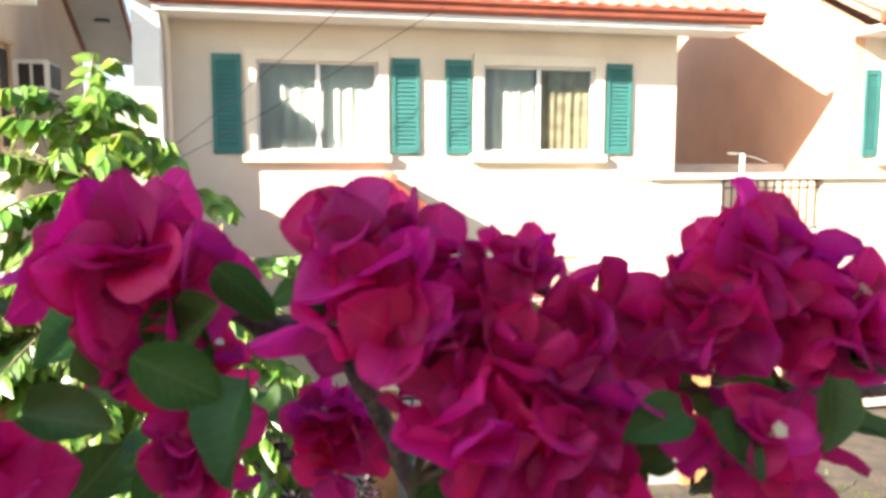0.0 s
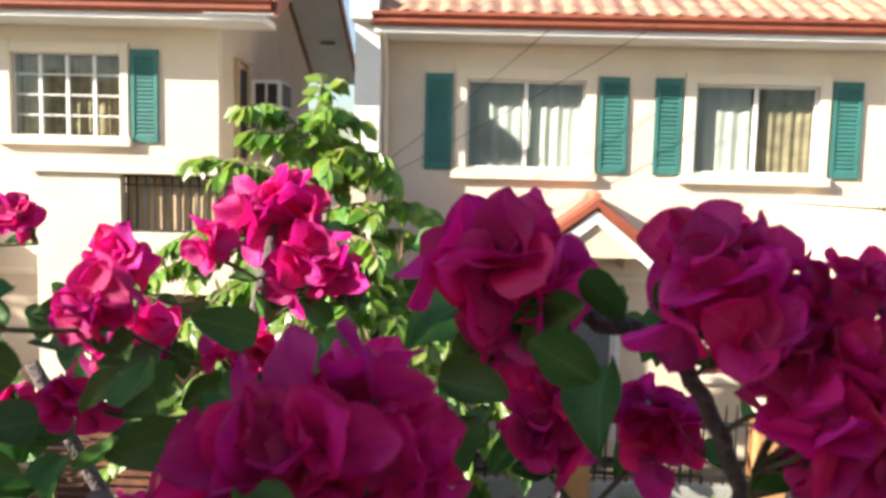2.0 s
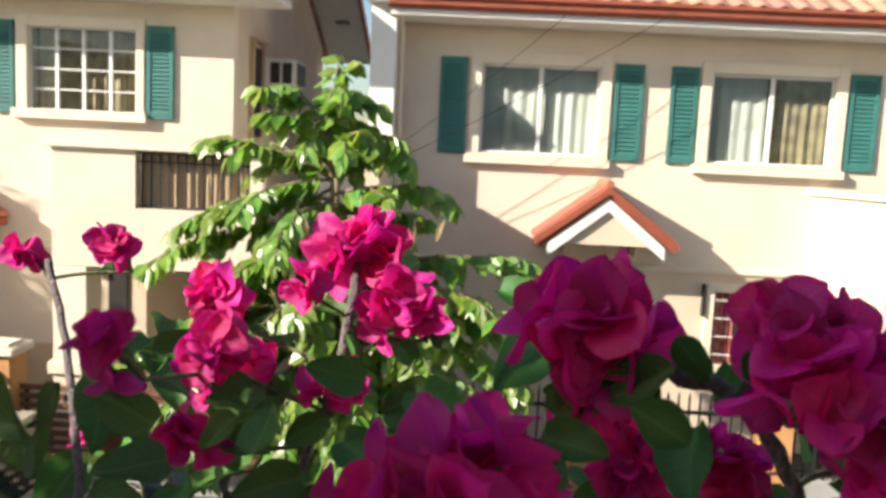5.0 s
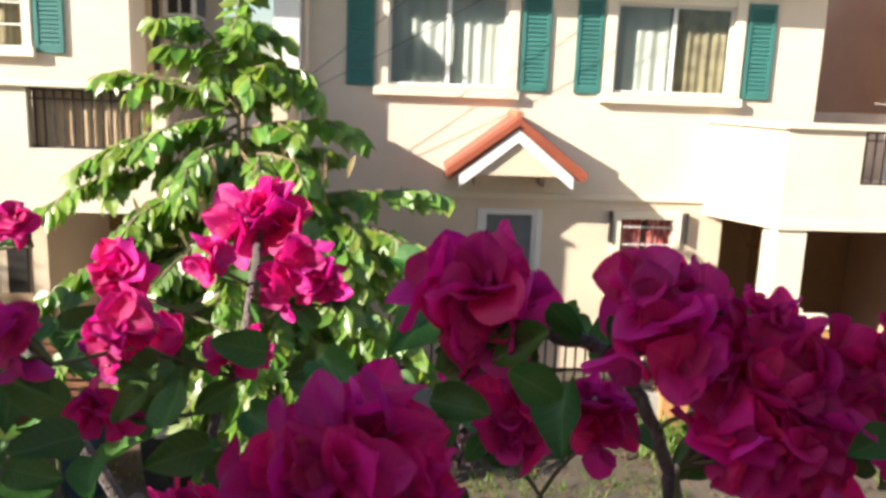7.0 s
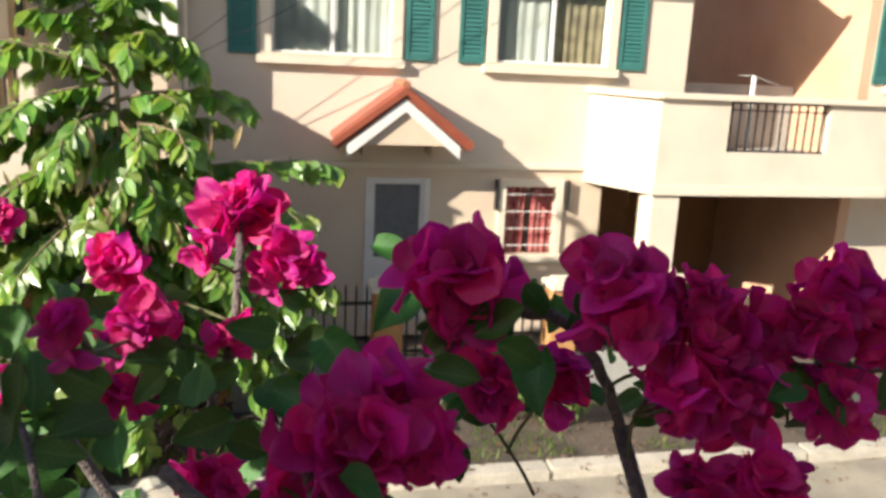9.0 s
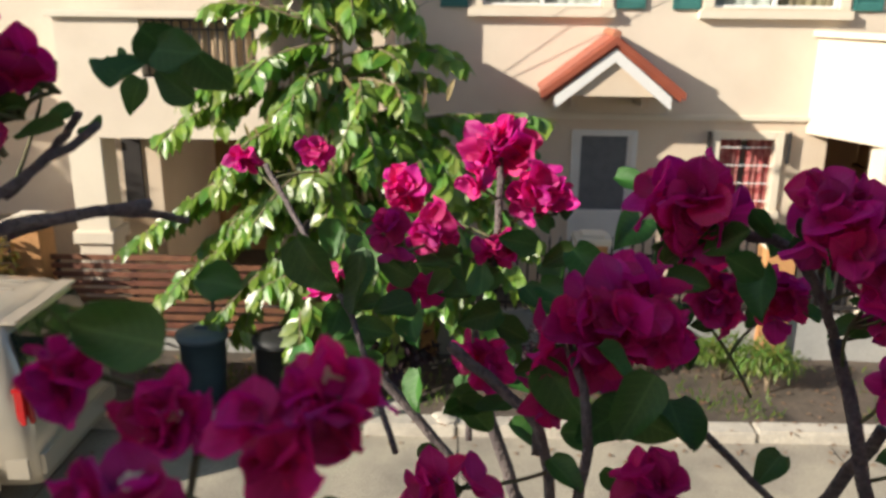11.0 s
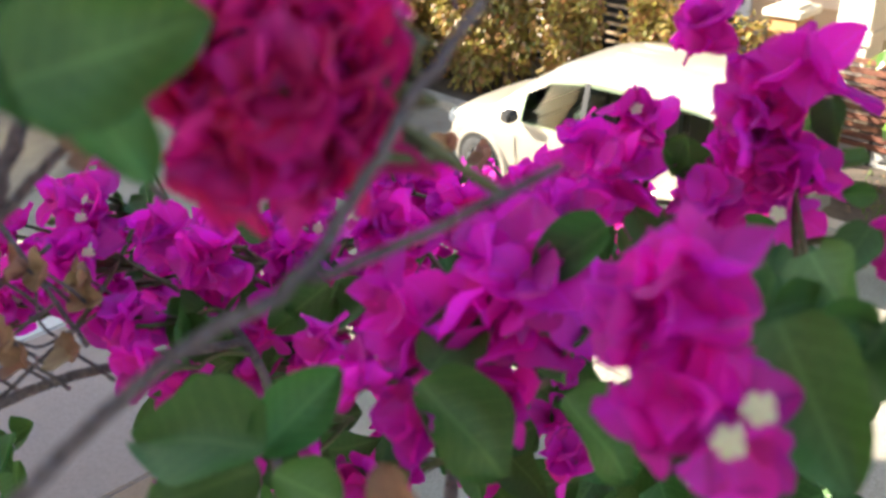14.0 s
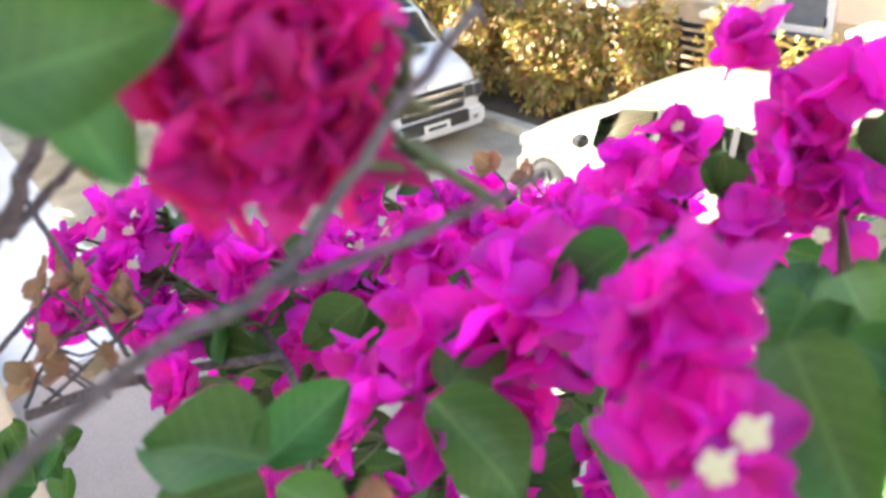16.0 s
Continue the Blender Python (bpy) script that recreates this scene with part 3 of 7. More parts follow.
part("curtain", folds(4.10, GW[1], GW[2], GW[3], 10.60, 4, 0.03, 32), CURTAIN_R, gw, smooth=True)
part("room", boxes((3.3, 4.9, 10.9, 10.95, 1.0, 2.5)), CURTAIN, gw)
for k in range(4):
    part("bar", boxes((GW[0], GW[1], 10.47, 10.482, GW[2] + 0.14 + 0.26 * k, GW[2] + 0.156 + 0.26 * k)), WHITE, gw)
for x in (3.50, 4.64):
    of_house(part("wall_bracket", boxes((x, x + 0.02, 10.40, 10.499, 2.0, 2.45)), IRON, house))
# balcony, terrace and carport
of_house(part("parapet", wall(5.45, 9.198, 2.44, 3.77, 9.3, 9.46, ((6.50, 8.10, 3.06, 3.768),)), STUCCO_W, house, "cream balcony parapet"))
of_house(part("parapet", prism(((4.88, 10.498), (5.449, 9.301), (5.598, 9.462), (5.06, 10.498)), 2.44, 3.77), STUCCO_W, house, "slanting cream parapet return"))
of_house(part("parapet_cap", boxes((5.40, 9.20, 9.22, 9.53, 3.772, 3.85), bevel=0.008), TRIM, house))
of_house(part("parapet_cap", prism(((4.80, 10.498), (5.37, 9.24), (5.399, 9.531), (5.08, 10.498)), 3.773, 3.848), TRIM, house))
of_house(part("beam", boxes((5.40, 9.20, 9.25, 9.299, 2.44, 2.52), (5.42, 9.20, 9.27, 9.299, 2.52, 2.58), bevel=0.006), TRIM, house))
grille(house, 6.50, 8.10, 3.06, 3.768, 9.38, 12)
of_house(part("terrace_floor", boxes((5.60, 9.198, 9.462, 15.0, 2.60, 2.90)), GREYWALL, house))
of_house(part("terrace_upstand", boxes((6.40, 9.198, 11.8, 11.95, 2.901, 3.95)), GREYWALL, house))
of_house(part("column", boxes((5.45, 5.87, 9.30, 9.72, 0.05, 2.438), (5.40, 5.92, 9.25, 9.77, 1.20, 1.36), bevel=0.01), TRIM, house, "square cream carport column"))
of_house(part("column", boxes((6.25, 6.60, 11.4, 11.75, 0.05, 2.60), (6.20, 6.65, 11.35, 11.8, 1.7, 1.78), bevel=0.01), GARAGE, house, "ochre inner column"))
of_house(part("carport_wall", boxes((5.2, 9.2, 13.8, 13.95, 0.05, 2.60)), GARAGE, house, "ochre carport wall"))
of_house(part("post", tube(bmesh.new(), [(7.05, 9.7, 2.90), (7.05, 9.7, 4.12)], 0.035, 0.035, 10), WHITE, house, "white post on the terrace"))
of_house(part("clothes_line", tube(bmesh.new(), [(6.8, 9.7, 4.13), (7.05, 9.7, 4.12), (7.6, 9.9, 4.0)], 0.006, 0.006, 5), WHITE, house))
for o in house.children:
    o.matrix_parent_inverse = Matrix.Translation(-house.location)

# the neighbour at the terrace side
nb = thing("neighbour_house", "cream neighbouring house with an orange-tan side wall", "house", (11.5, 10.2, 0))
bm = bmesh.new()
pr = [(10.2, 0.0), (10.2, 6.1), (13.6, 7.9), (17.2, 6.1), (17.2, 0.0)]
a, b = [bm.verts.new((9.20, y, z)) for y, z in pr], [bm.verts.new((9.38, y, z)) for y, z in pr]
bm.faces.new(a[::-1]), bm.faces.new(b)
for i in range(5):
    bm.faces.new((a[i], a[(i + 1) % 5], b[(i + 1) % 5], b[i]))
part("side_wall", bm, ORANGEWALL, nb, "orange-tan painted side wall")
NW = (9.85, 11.0, 4.1, 5.4)
part("wall", wall(9.381, 15.0, 0.05, 6.1, 10.2, 10.38, (NW,)), STUCCO_W, nb)
sliding_window(nb, *NW, 10.2, ((9.87, 10.98, CURTAIN, 8),), 44)
shutter(nb, 9.40, 9.68, 4.08, 5.42, 10.2)
tiled_roof(nb, 9.0, 15.0, 9.45, 6.12, 13.5, 8.05, 3)
gutter(nb, 9.0, 15.1, 9.45, 5.98)
part("parapet", boxes((9.201, 13.0, 9.301, 9.45, 2.44, 3.765)), STUCCO_W, nb)
part("wall", boxes((9.381, 15.0, 17.0, 17.19, 0.05, 6.1)), STUCCO, nb)
for o in nb.children:
    o.matrix_parent_inverse = Matrix.Translation(-nb.location)

# ---------------------------------------------------------------- the house beside it
lh = thing("twin_house", "cream stucco twin house with gable roof", "house", (-6.8, 9.65, 0))
LW = (-5.66, -4.24, 4.43, 5.48)
LD, LG = (-7.45, -6.68, 0.35, 2.44), (-9.27, -8.62, 1.45, 2.58)
part("wall", wall(-10.75, -2.97, 2.62, 6.05, 9.65, 9.83, (LW,)), STUCCO_W, lh, "pale cream stucco wall")
part("wall", wall(-10.75, -4.10, 0.05, 2.62, 9.652, 9.83, (LD, LG)), STUCCO, lh)
part("moulding", boxes((-10.75, -4.10, 9.605, 9.651, 2.60, 2.68), bevel=0.01), TRIM, lh)
part("plinth", boxes((-10.75, -7.55, 9.60, 9.651, 0.05, 1.30), (-6.55, -4.10, 9.60, 9.651, 0.05, 1.30), bevel=0.01), TAN, lh)
part("pilaster", boxes((-10.95, -10.45, 9.52, 9.649, 0.05, 6.0), bevel=0.015), STUCCO_W, lh)
bm = bmesh.new()
pr = [(9.831, 2.62), (9.831, 6.04), (12.9, 7.42), (16.0, 6.04), (16.0, 0.05), (12.0, 0.05), (12.0, 2.62)]
a, b = [bm.verts.new((-2.97, y, z)) for y, z in pr], [bm.verts.new((-3.15, y, z)) for y, z in pr]
bm.faces.new(a), bm.faces.new(b[::-1])
for i in range(7):
    bm.faces.new((a[i], b[i], b[(i + 1) % 7], a[(i + 1) % 7]))
part("gable_wall", bm, STUCCO, lh, "ochre-cream gable wall")
part("side_window", boxes((-2.965, -2.93, 10.45, 10.95, 4.2, 5.45), bevel=0.01), DARK, lh, "narrow dark side window")
part("side_window_trim", boxes((-2.968, -2.90, 10.38, 10.449, 4.15, 5.52), (-2.968, -2.90, 10.951, 11.02, 4.15, 5.52), (-2.968, -2.86, 10.36, 11.04, 5.521, 5.56)), TAN, lh)
roof = tiled_roof(lh, -11.2, -2.10, 9.0, 6.06, 12.9, 7.75, 5)
gutter(lh, -11.2, -2.12, 9.0, 5.92)
for y0, z0, y1, z1 in ((8.95, 6.02, 12.9, 7.73), (12.9, 7.73, 16.9, 6.0)):
    bm = bmesh.new()
    q = [(-2.96, y0, z0 - 0.09), (-2.10, y0, z0 - 0.09), (-2.10, y1, z1 - 0.09), (-2.96, y1, z1 - 0.09)]
    a, b = [bm.verts.new(p) for p in q], [bm.verts.new((p[0], p[1], p[2] - 0.03)) for p in q]
    bm.faces.new(a), bm.faces.new(b[::-1])
    for i in range(4):
        bm.faces.new((a[i], b[i], b[(i + 1) % 4], a[(i + 1) % 4]))
    part("rake_soffit", bm, WHITE, lh, "white gable soffit")
    bm = bmesh.new()
    q = [(y0, z0 + 0.07), (y1, z1 + 0.07), (y1, z1 - 0.14), (y0, z0 - 0.14)]
    a, b = [bm.verts.new((-2.098, y, z)) for y, z in q], [bm.verts.new((-2.05, y, z)) for y, z in q]
    bm.faces.new(a[::-1]), bm.faces.new(b)
    for i in range(4):
        bm.faces.new((a[i], a[(i + 1) % 4], b[(i + 1) % 4], b[i]))
    part("rake_board", bm, FASCIA, lh, "dark red rake board")
for k in range(4):
    part("soffit_vent", boxes((-2.6 + 0.07 * k, -2.57 + 0.07 * k, 15.2, 15.6, 6.50, 6.52)), DARK, lh)
part("window", boxes((LW[0] - 0.15, LW[0], 9.595, 9.68, LW[2], LW[3] + 0.15), (LW[1], LW[1] + 0.12, 9.595, 9.68, LW[2], LW[3] + 0.15), (LW[0], LW[1], 9.597, 9.68, LW[3], LW[3] + 0.15), (LW[0] - 0.2, LW[1] + 0.16, 9.54, 9.68, LW[2] - 0.13, LW[2]), bevel=0.01), TRIM, lh, "cream window surround")
wf = part("window_frame", boxes(*[(LW[0] + 1.42 * k / 4 - 0.022, LW[0] + 1.42 * k / 4 + 0.022, 9.68, 9.73, LW[2], LW[3]) for k in range(5)], *[(LW[0] + 1.42 * k / 4 + 0.022, LW[0] + 1.42 * (k + 1) / 4 - 0.022, 9.69, 9.72, LW[2] + 1.05 * j / 4 - 0.01, LW[2] + 1.05 * j / 4 + 0.01) for k in range(4) for j in range(5)]), WHITE, lh, "white frame with sixteen panes")
for k in range(4):
    for j in range(4):
        o = part("pane", boxes((LW[0] + 1.42 * k / 4 + 0.022, LW[0] + 1.42 * (k + 1) / 4 - 0.022, 9.703, 9.707, LW[2] + 1.05 * j / 4 + 0.01, LW[2] + 1.05 * (j + 1) / 4 - 0.01)), PANE, wf)
        o.visible_shadow = False
part("curtain", folds(LW[0], LW[1], LW[2], LW[3], 9.95, 9, 0.03, 3), CURTAIN_B, lh, smooth=True)
# near-black sheet in place of the unlit inside behind the curtain
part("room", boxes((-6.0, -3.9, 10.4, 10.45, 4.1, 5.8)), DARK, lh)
shutter(lh, -4.10, -3.745, 4.36, 5.55, 9.65)
shutter(lh, -6.24, -5.84, 4.36, 5.55, 9.65)
screen_door(lh, *LD, 9.65, 1.12)
gable_canopy(lh, -7.0, 1.02, 8.95, 9.648, 3.66, 2.98)
part("window", boxes((LG[0] - 0.12, LG[0], 9.60, 9.68, LG[2], LG[3] + 0.12), (LG[1], LG[1] + 0.12, 9.60, 9.68, LG[2], LG[3] + 0.12), (LG[0], LG[1], 9.602, 9.68, LG[3], LG[3] + 0.12), (LG[0] - 0.15, LG[1] + 0.15, 9.57, 9.68, LG[2] - 0.1, LG[2]), bevel=0.008), TRIM, lh)
part("window_frame", boxes((LG[0] + 0.29, LG[0] + 0.36, 9.68, 9.72, LG[2], LG[3]), *[(LG[0], LG[1], 9.69, 9.71, LG[2] + 1.13 * j / 4 - 0.012, LG[2] + 1.13 * j / 4 + 0.012) for j in range(5)]), WHITE, lh)
# same near-black sheet, painting the dark behind the ground floor window
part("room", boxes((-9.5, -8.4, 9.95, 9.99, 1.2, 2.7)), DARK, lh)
# its balcony over the carport
part("parapet", wall(-4.84, -2.30, 2.55, 3.97, 8.60, 8.76, ((-3.83, -2.45, 3.28, 3.96),)), STUCCO_W, lh, "cream balcony parapet")
part("parapet", boxes((-4.838, -4.69, 8.762, 9.648, 2.55, 3.97)), STUCCO_W, lh)
part("parapet_cap", boxes((-4.92, -2.25, 8.53, 8.83, 3.972, 4.05), bevel=0.008), TRIM, lh)
part("terrace_floor", boxes((-4.68, -2.30, 8.762, 12.0, 2.56, 2.84)), GREYWALL, lh)
g = grille(lh, -3.83, -2.45, 3.28, 3.96, 8.70, 13)
part("railing_cloth", folds(-3.83, -2.45, 3.30, 3.93, 8.78, 11, 0.02, 9), TAN, lh, "brown slatted railing backing", smooth=True)
part("column", boxes((-4.84, -4.42, 8.60, 9.02, 0.05, 2.548), (-4.89, -4.37, 8.55, 9.07, 1.20, 1.36), bevel=0.01), TRIM, lh, "square cream carport column")
part("carport_wall", boxes((-4.8, -3.0, 12.2, 12.3, 0.05, 2.6)), GARAGE, lh)
part("side_wall", boxes((-4.28, -4.12, 9.84, 12.2, 0.05, 2.6)), STUCCO, lh)
part("slit_window", boxes((-4.60, -4.35, 9.62, 9.66, 1.3, 2.4)), DARK, lh)
part("wall", boxes((-10.75, -10.57, 9.831, 16.0, 0.05, 6.05), (-10.75, -3.0, 16.0, 16.18, 0.05, 6.05)), STUCCO, lh)
for o in lh.children:
    o.matrix_parent_inverse = Matrix.Translation(-lh.location)

ac = thing("air_conditioner", "white window air conditioner on the gable wall", "air conditioner", (-2.9, 11.6, 4.95))
part("case", boxes((-0.06, 0.40, -0.36, 0.36, 0.0, 0.42), bevel=0.02), WHITE, ac)
for k in range(2):
    part("vent", boxes((0.02 + 0.18 * k, 0.16 + 0.18 * k, -0.372, -0.361, 0.06, 0.36)), DARK, ac, "dark louvred vent")
part("rear_coil", boxes((0.401, 0.41, -0.30, 0.30, 0.05, 0.37)), IRON, ac)
part("shelf", boxes((-0.06, 0.36, -0.34, 0.34, -0.05, -0.003), (-0.06, -0.03, -0.3, 0.3, -0.3, -0.05)), IRON, ac)

# ---------------------------------------------------------------- the camera's own house
tagged(part("wall_own_house", boxes((-3.35, 9.0, -2.59, -2.39, 0.0, 6.9)), STUCCO), "cream stucco wall of the camera's house", "wall", kind="structure")
tagged(part("wall_own_side", boxes((-3.35, -3.17, -9.0, -2.591, 0.0, 6.9)), STUCCO), "cream side wall of the camera's house", "wall", kind="structure")
# added wall that blocks the low sun from the carport roof
tagged(part("wall_next_house", boxes((-10.7, -10.5, -9.0, -1.2, 0.0, 6.5)), STUCCO), "cream stucco wall added to shade the carport roof", "wall", kind="structure")
tagged(part("floor_balcony", boxes((-0.9, 4.0, -2.389, -1.75, 2.55, 2.72)), GREYWALL), "grey concrete balcony floor", "balcony", kind="structure")
slab = thing("carport_roof", "flat pale concrete carport roof below the balcony", "roof", (-5.0, -1.4, 0))
part("slab", boxes((-9.5, -4.05, -2.64, -0.66, 1.86, 2.0), bevel=0.012), SLAB, slab, "white painted concrete slab")
part("slab", boxes((-4.046, -2.75, -2.64, -0.66, 1.86, 1.996), bevel=0.012), SLAB_B, slab, "pinkish beige concrete slab")
part("coping", boxes((-4.6, -2.75, -1.62, -1.38, 1.998, 2.12), bevel=0.015), TAN, slab, "tan painted coping")
for x in (-9.2, -6.0, -2.95):
    part("post", boxes((x - 0.1, x + 0.1, -0.95, -0.75, 0.0, 1.858)), TRIM, slab)
for o in slab.children:
    o.matrix_parent_inverse = Matrix.Translation(-slab.location)
tagged(part("yard", boxes((-40, 40, -14, -0.401, -0.025, 0.002)), GREYWALL), "grey concrete yard in front of the house", "yard", kind="structure")


# ---------------------------------------------------------------- vehicles
def lerp_row(rows, x):
    for p, q in zip(rows, rows[1:]):
        if q[0] <= x <= p[0]:
            f = (p[0] - x) / (p[0] - q[0])
            return [p[k] + (q[k] - p[k]) * f for k in range(1, 4)]
    return list(rows[-1][1:]) if x < rows[-1][0] else list(rows[0][1:])


def ring(rows, x, low=0.24):
    w, belt, roof = lerp_row(rows, x)
    slim = min(1.0, max(0.0, (roof - belt) / 0.45))
    return [(w - 0.07, low), (w, low + 0.2 if low + 0.2 < belt - 0.1 else belt * 0.7), (w + 0.012, belt * 0.76), (w - 0.025, belt), (w - 0.03 - 0.14 * slim, roof - 0.03 - 0.07 * slim), (w - 0.10 - 0.16 * slim, roof - 0.012), (w * 0.45, roof + 0.012), (0.0, roof + 0.02)]


def shell(rows, xs, low=0.24, glazed=None):
    bm = bmesh.new()
    prev = None
    for x in xs:
        r = ring(rows, x, low)
        cur = [bm.verts.new((x, -y, z)) for y, z in r] + [bm.verts.new((x, y, z)) for y, z in r[-2::-1]]
        if prev:
            for k, (a, b, c, d) in enumerate(zip(prev, prev[1:], cur[1:], cur)):
                if not (glazed and k in (3, 10) and glazed[1] - 1e-4 <= x and a.co.x <= glazed[0] + 1e-4):
                    bm.faces.new((a, b, c, d))
            bm.faces.new((prev[0], cur[0], cur[-1], prev[-1]))
        else:
            bm.faces.new(cur)
        prev = cur
    bm.faces.new(prev[::-1])
    bmesh.ops.recalc_face_normals(bm, faces=bm.faces)
    return bm


def side_panel(rows, x0, x1, f0, f1, side, out=0.006, cut0=0.0, cut1=0.0):
    """A pane in the side of the body between two heights (0: belt, 1: roof edge)."""
    bm = bmesh.new()
    grid = []
    for i in range(7):
        x = x0 + (x1 - x0) * i / 6
        r = ring(rows, x)
        a, b = Vector((r[3][0], r[3][1])), Vector((r[4][0], r[4][1]))
        lo = f0
        hi = f1 - (cut1 * max(0, i - 3) / 3) - (cut0 * max(0, 3 - i) / 3)
        grid.append([bm.verts.new((x, side * (a.lerp(b, lo + (hi - lo) * k / 3)[0] + out), a.lerp(b, lo + (hi - lo) * k / 3)[1])) for k in range(4)])
    for u, v in zip(grid, grid[1:]):
        for k in range(3):
            bm.faces.new((u[k], v[k], v[k + 1], u[k + 1]))
    return bm


def top_panel(rows, x0, x1, half, out=0.006, taper=0.0):
    bm = bmesh.new()
    grid = []
    for i in range(7):
        x = x0 + (x1 - x0) * i / 6
        r = ring(rows, x)
        h = half - taper * i / 6
        line = []
        for k in range(9):
            y = -h + 2 * h * k / 8
            z = np.interp(abs(y), [p[0] for p in r[:3:-1]], [p[1] for p in r[:3:-1]])
            line.append(bm.verts.new((x, y, z + out)))
        grid.append(line)
    for u, v in zip(grid, grid[1:]):
        for k in range(8):
            bm.faces.new((u[k], u[k + 1], v[k + 1], v[k]))
    return bm


def wheel(parent, x, y, side, r=0.315, name="wheel"):
    w = part(name, lathe([(0.0, r - 0.11), (0.0, r - 0.02), (0.02, r), (0.15, r), (0.18, r - 0.02), (0.18, r - 0.11)], x, y, r, side), RUBBER, parent, "black tyre", smooth=True)
    part("rim", lathe([(0.012, 0.0), (0.012, 0.05), (0.03, 0.07), (0.022, r - 0.12), (0.004, r - 0.105), (0.004, r - 0.09)], x, y, r, side), RIM, w, "silver alloy rim", smooth=True)
    bm = bmesh.new()
    for k in range(7):
        a = k * 2 * math.pi / 7
        q = [(0.06, -0.028), (r - 0.115, -0.018), (r - 0.115, 0.018), (0.06, 0.028)]
        pts = [(x + (u * math.cos(a) - v * math.sin(a)), y - side * 0.012, r + (u * math.sin(a) + v * math.cos(a))) for u, v in q]
        pb = [(p[0], y + side * 0.002, p[2]) for p in pts]
        va, vb = [bm.verts.new(p) for p in pts], [bm.verts.new(p) for p in pb]
        bm.faces.new(vb)
        for i in range(4):
            bm.faces.new((va[i], va[(i + 1) % 4], vb[(i + 1) % 4], vb[i]))
    part("spokes", bm, RIM, w)


def lathe(prof, x, y, r, side, n=28):
    bm = bmesh.new()
    rings = []
    for d, rad in prof:
        rings.append([bm.verts.new((x + rad * math.cos(k * 2 * math.pi / n), y - side * d, r + rad * math.sin(k * 2 * math.pi / n))) for k in range(n)] if rad > 0 else None)
    for (a, pa), (b, pb) in zip(zip(rings, prof), list(zip(rings, prof))[1:]):
        if a is None:
            c = bm.verts.new((x, y - side * pa[0], r))
            for k in range(n):
                bm.faces.new((c, b[k], b[(k + 1) % n]))
        else:
            for k in range(n):
                bm.faces.new((a[k], a[(k + 1) % n], b[(k + 1) % n], b[k]))
    return bm


def arch(x, y, r, side):
    """The flared lip of a wheel arch; a flat black disc paints the dark hollow inside it."""
    bm = bmesh.new()
    rows = []
    for i in range(17):
        a = math.pi * (-0.06 + 1.12 * i / 16)
        rows.append([bm.verts.new((x + q * math.cos(a), y + side * d, r + q * math.sin(a))) for q, d in ((r + 0.045, 0.0), (r + 0.055, 0.022), (r + 0.10, 0.020), (r + 0.13, -0.012))])
    for u, v in zip(rows, rows[1:]):
        for k in range(3):
            bm.faces.new((u[k], u[k + 1], v[k + 1], v[k]))
    return bm


def disc(x, y, r, rad, side):
    bm = bmesh.new()
    bm.faces.new([bm.verts.new((x + rad * math.cos(k * math.pi / 14), y, max(0.235, r + rad * math.sin(k * math.pi / 14)))) for k in range(28)])
    return bm


CAR = [(0.0, 0.74, 0.78, 0.80), (-0.05, 0.785, 0.90, 1.02), (-0.12, 0.80, 0.97, 1.34), (-0.22, 0.81, 0.99, 1.61), (-0.45, 0.82, 0.99, 1.665), (-1.2, 0.83, 0.98, 1.69), (-2.0, 0.83, 0.965, 1.67), (-2.4, 0.83, 0.955, 1.60), (-2.9, 0.83, 0.95, 1.30), (-3.25, 0.82, 0.945, 1.05), (-3.45, 0.81, 0.93, 0.985), (-3.8, 0.78, 0.86, 0.92), (-4.0, 0.72, 0.74, 0.80), (-4.11, 0.64, 0.60, 0.66), (-4.16, 0.55, 0.48, 0.54)]
car = thing("car", "champagne gold compact MPV parked along the kerb", "car", (-3.50, 5.42, 0.0))
part("body", shell(CAR, [0, -0.02, -0.05, -0.08, -0.12, -0.17, -0.22, -0.32] + [-0.45 - 0.1 * i for i in range(20)] + [-2.5, -2.65, -2.8, -2.9, -3.05, -3.15, -3.25, -3.35, -3.45, -3.6, -3.7, -3.8, -3.9, -4.0, -4.06, -4.11, -4.16], glazed=(-0.32, -2.8)), CARPAINT, car, "champagne metallic body", smooth=True)
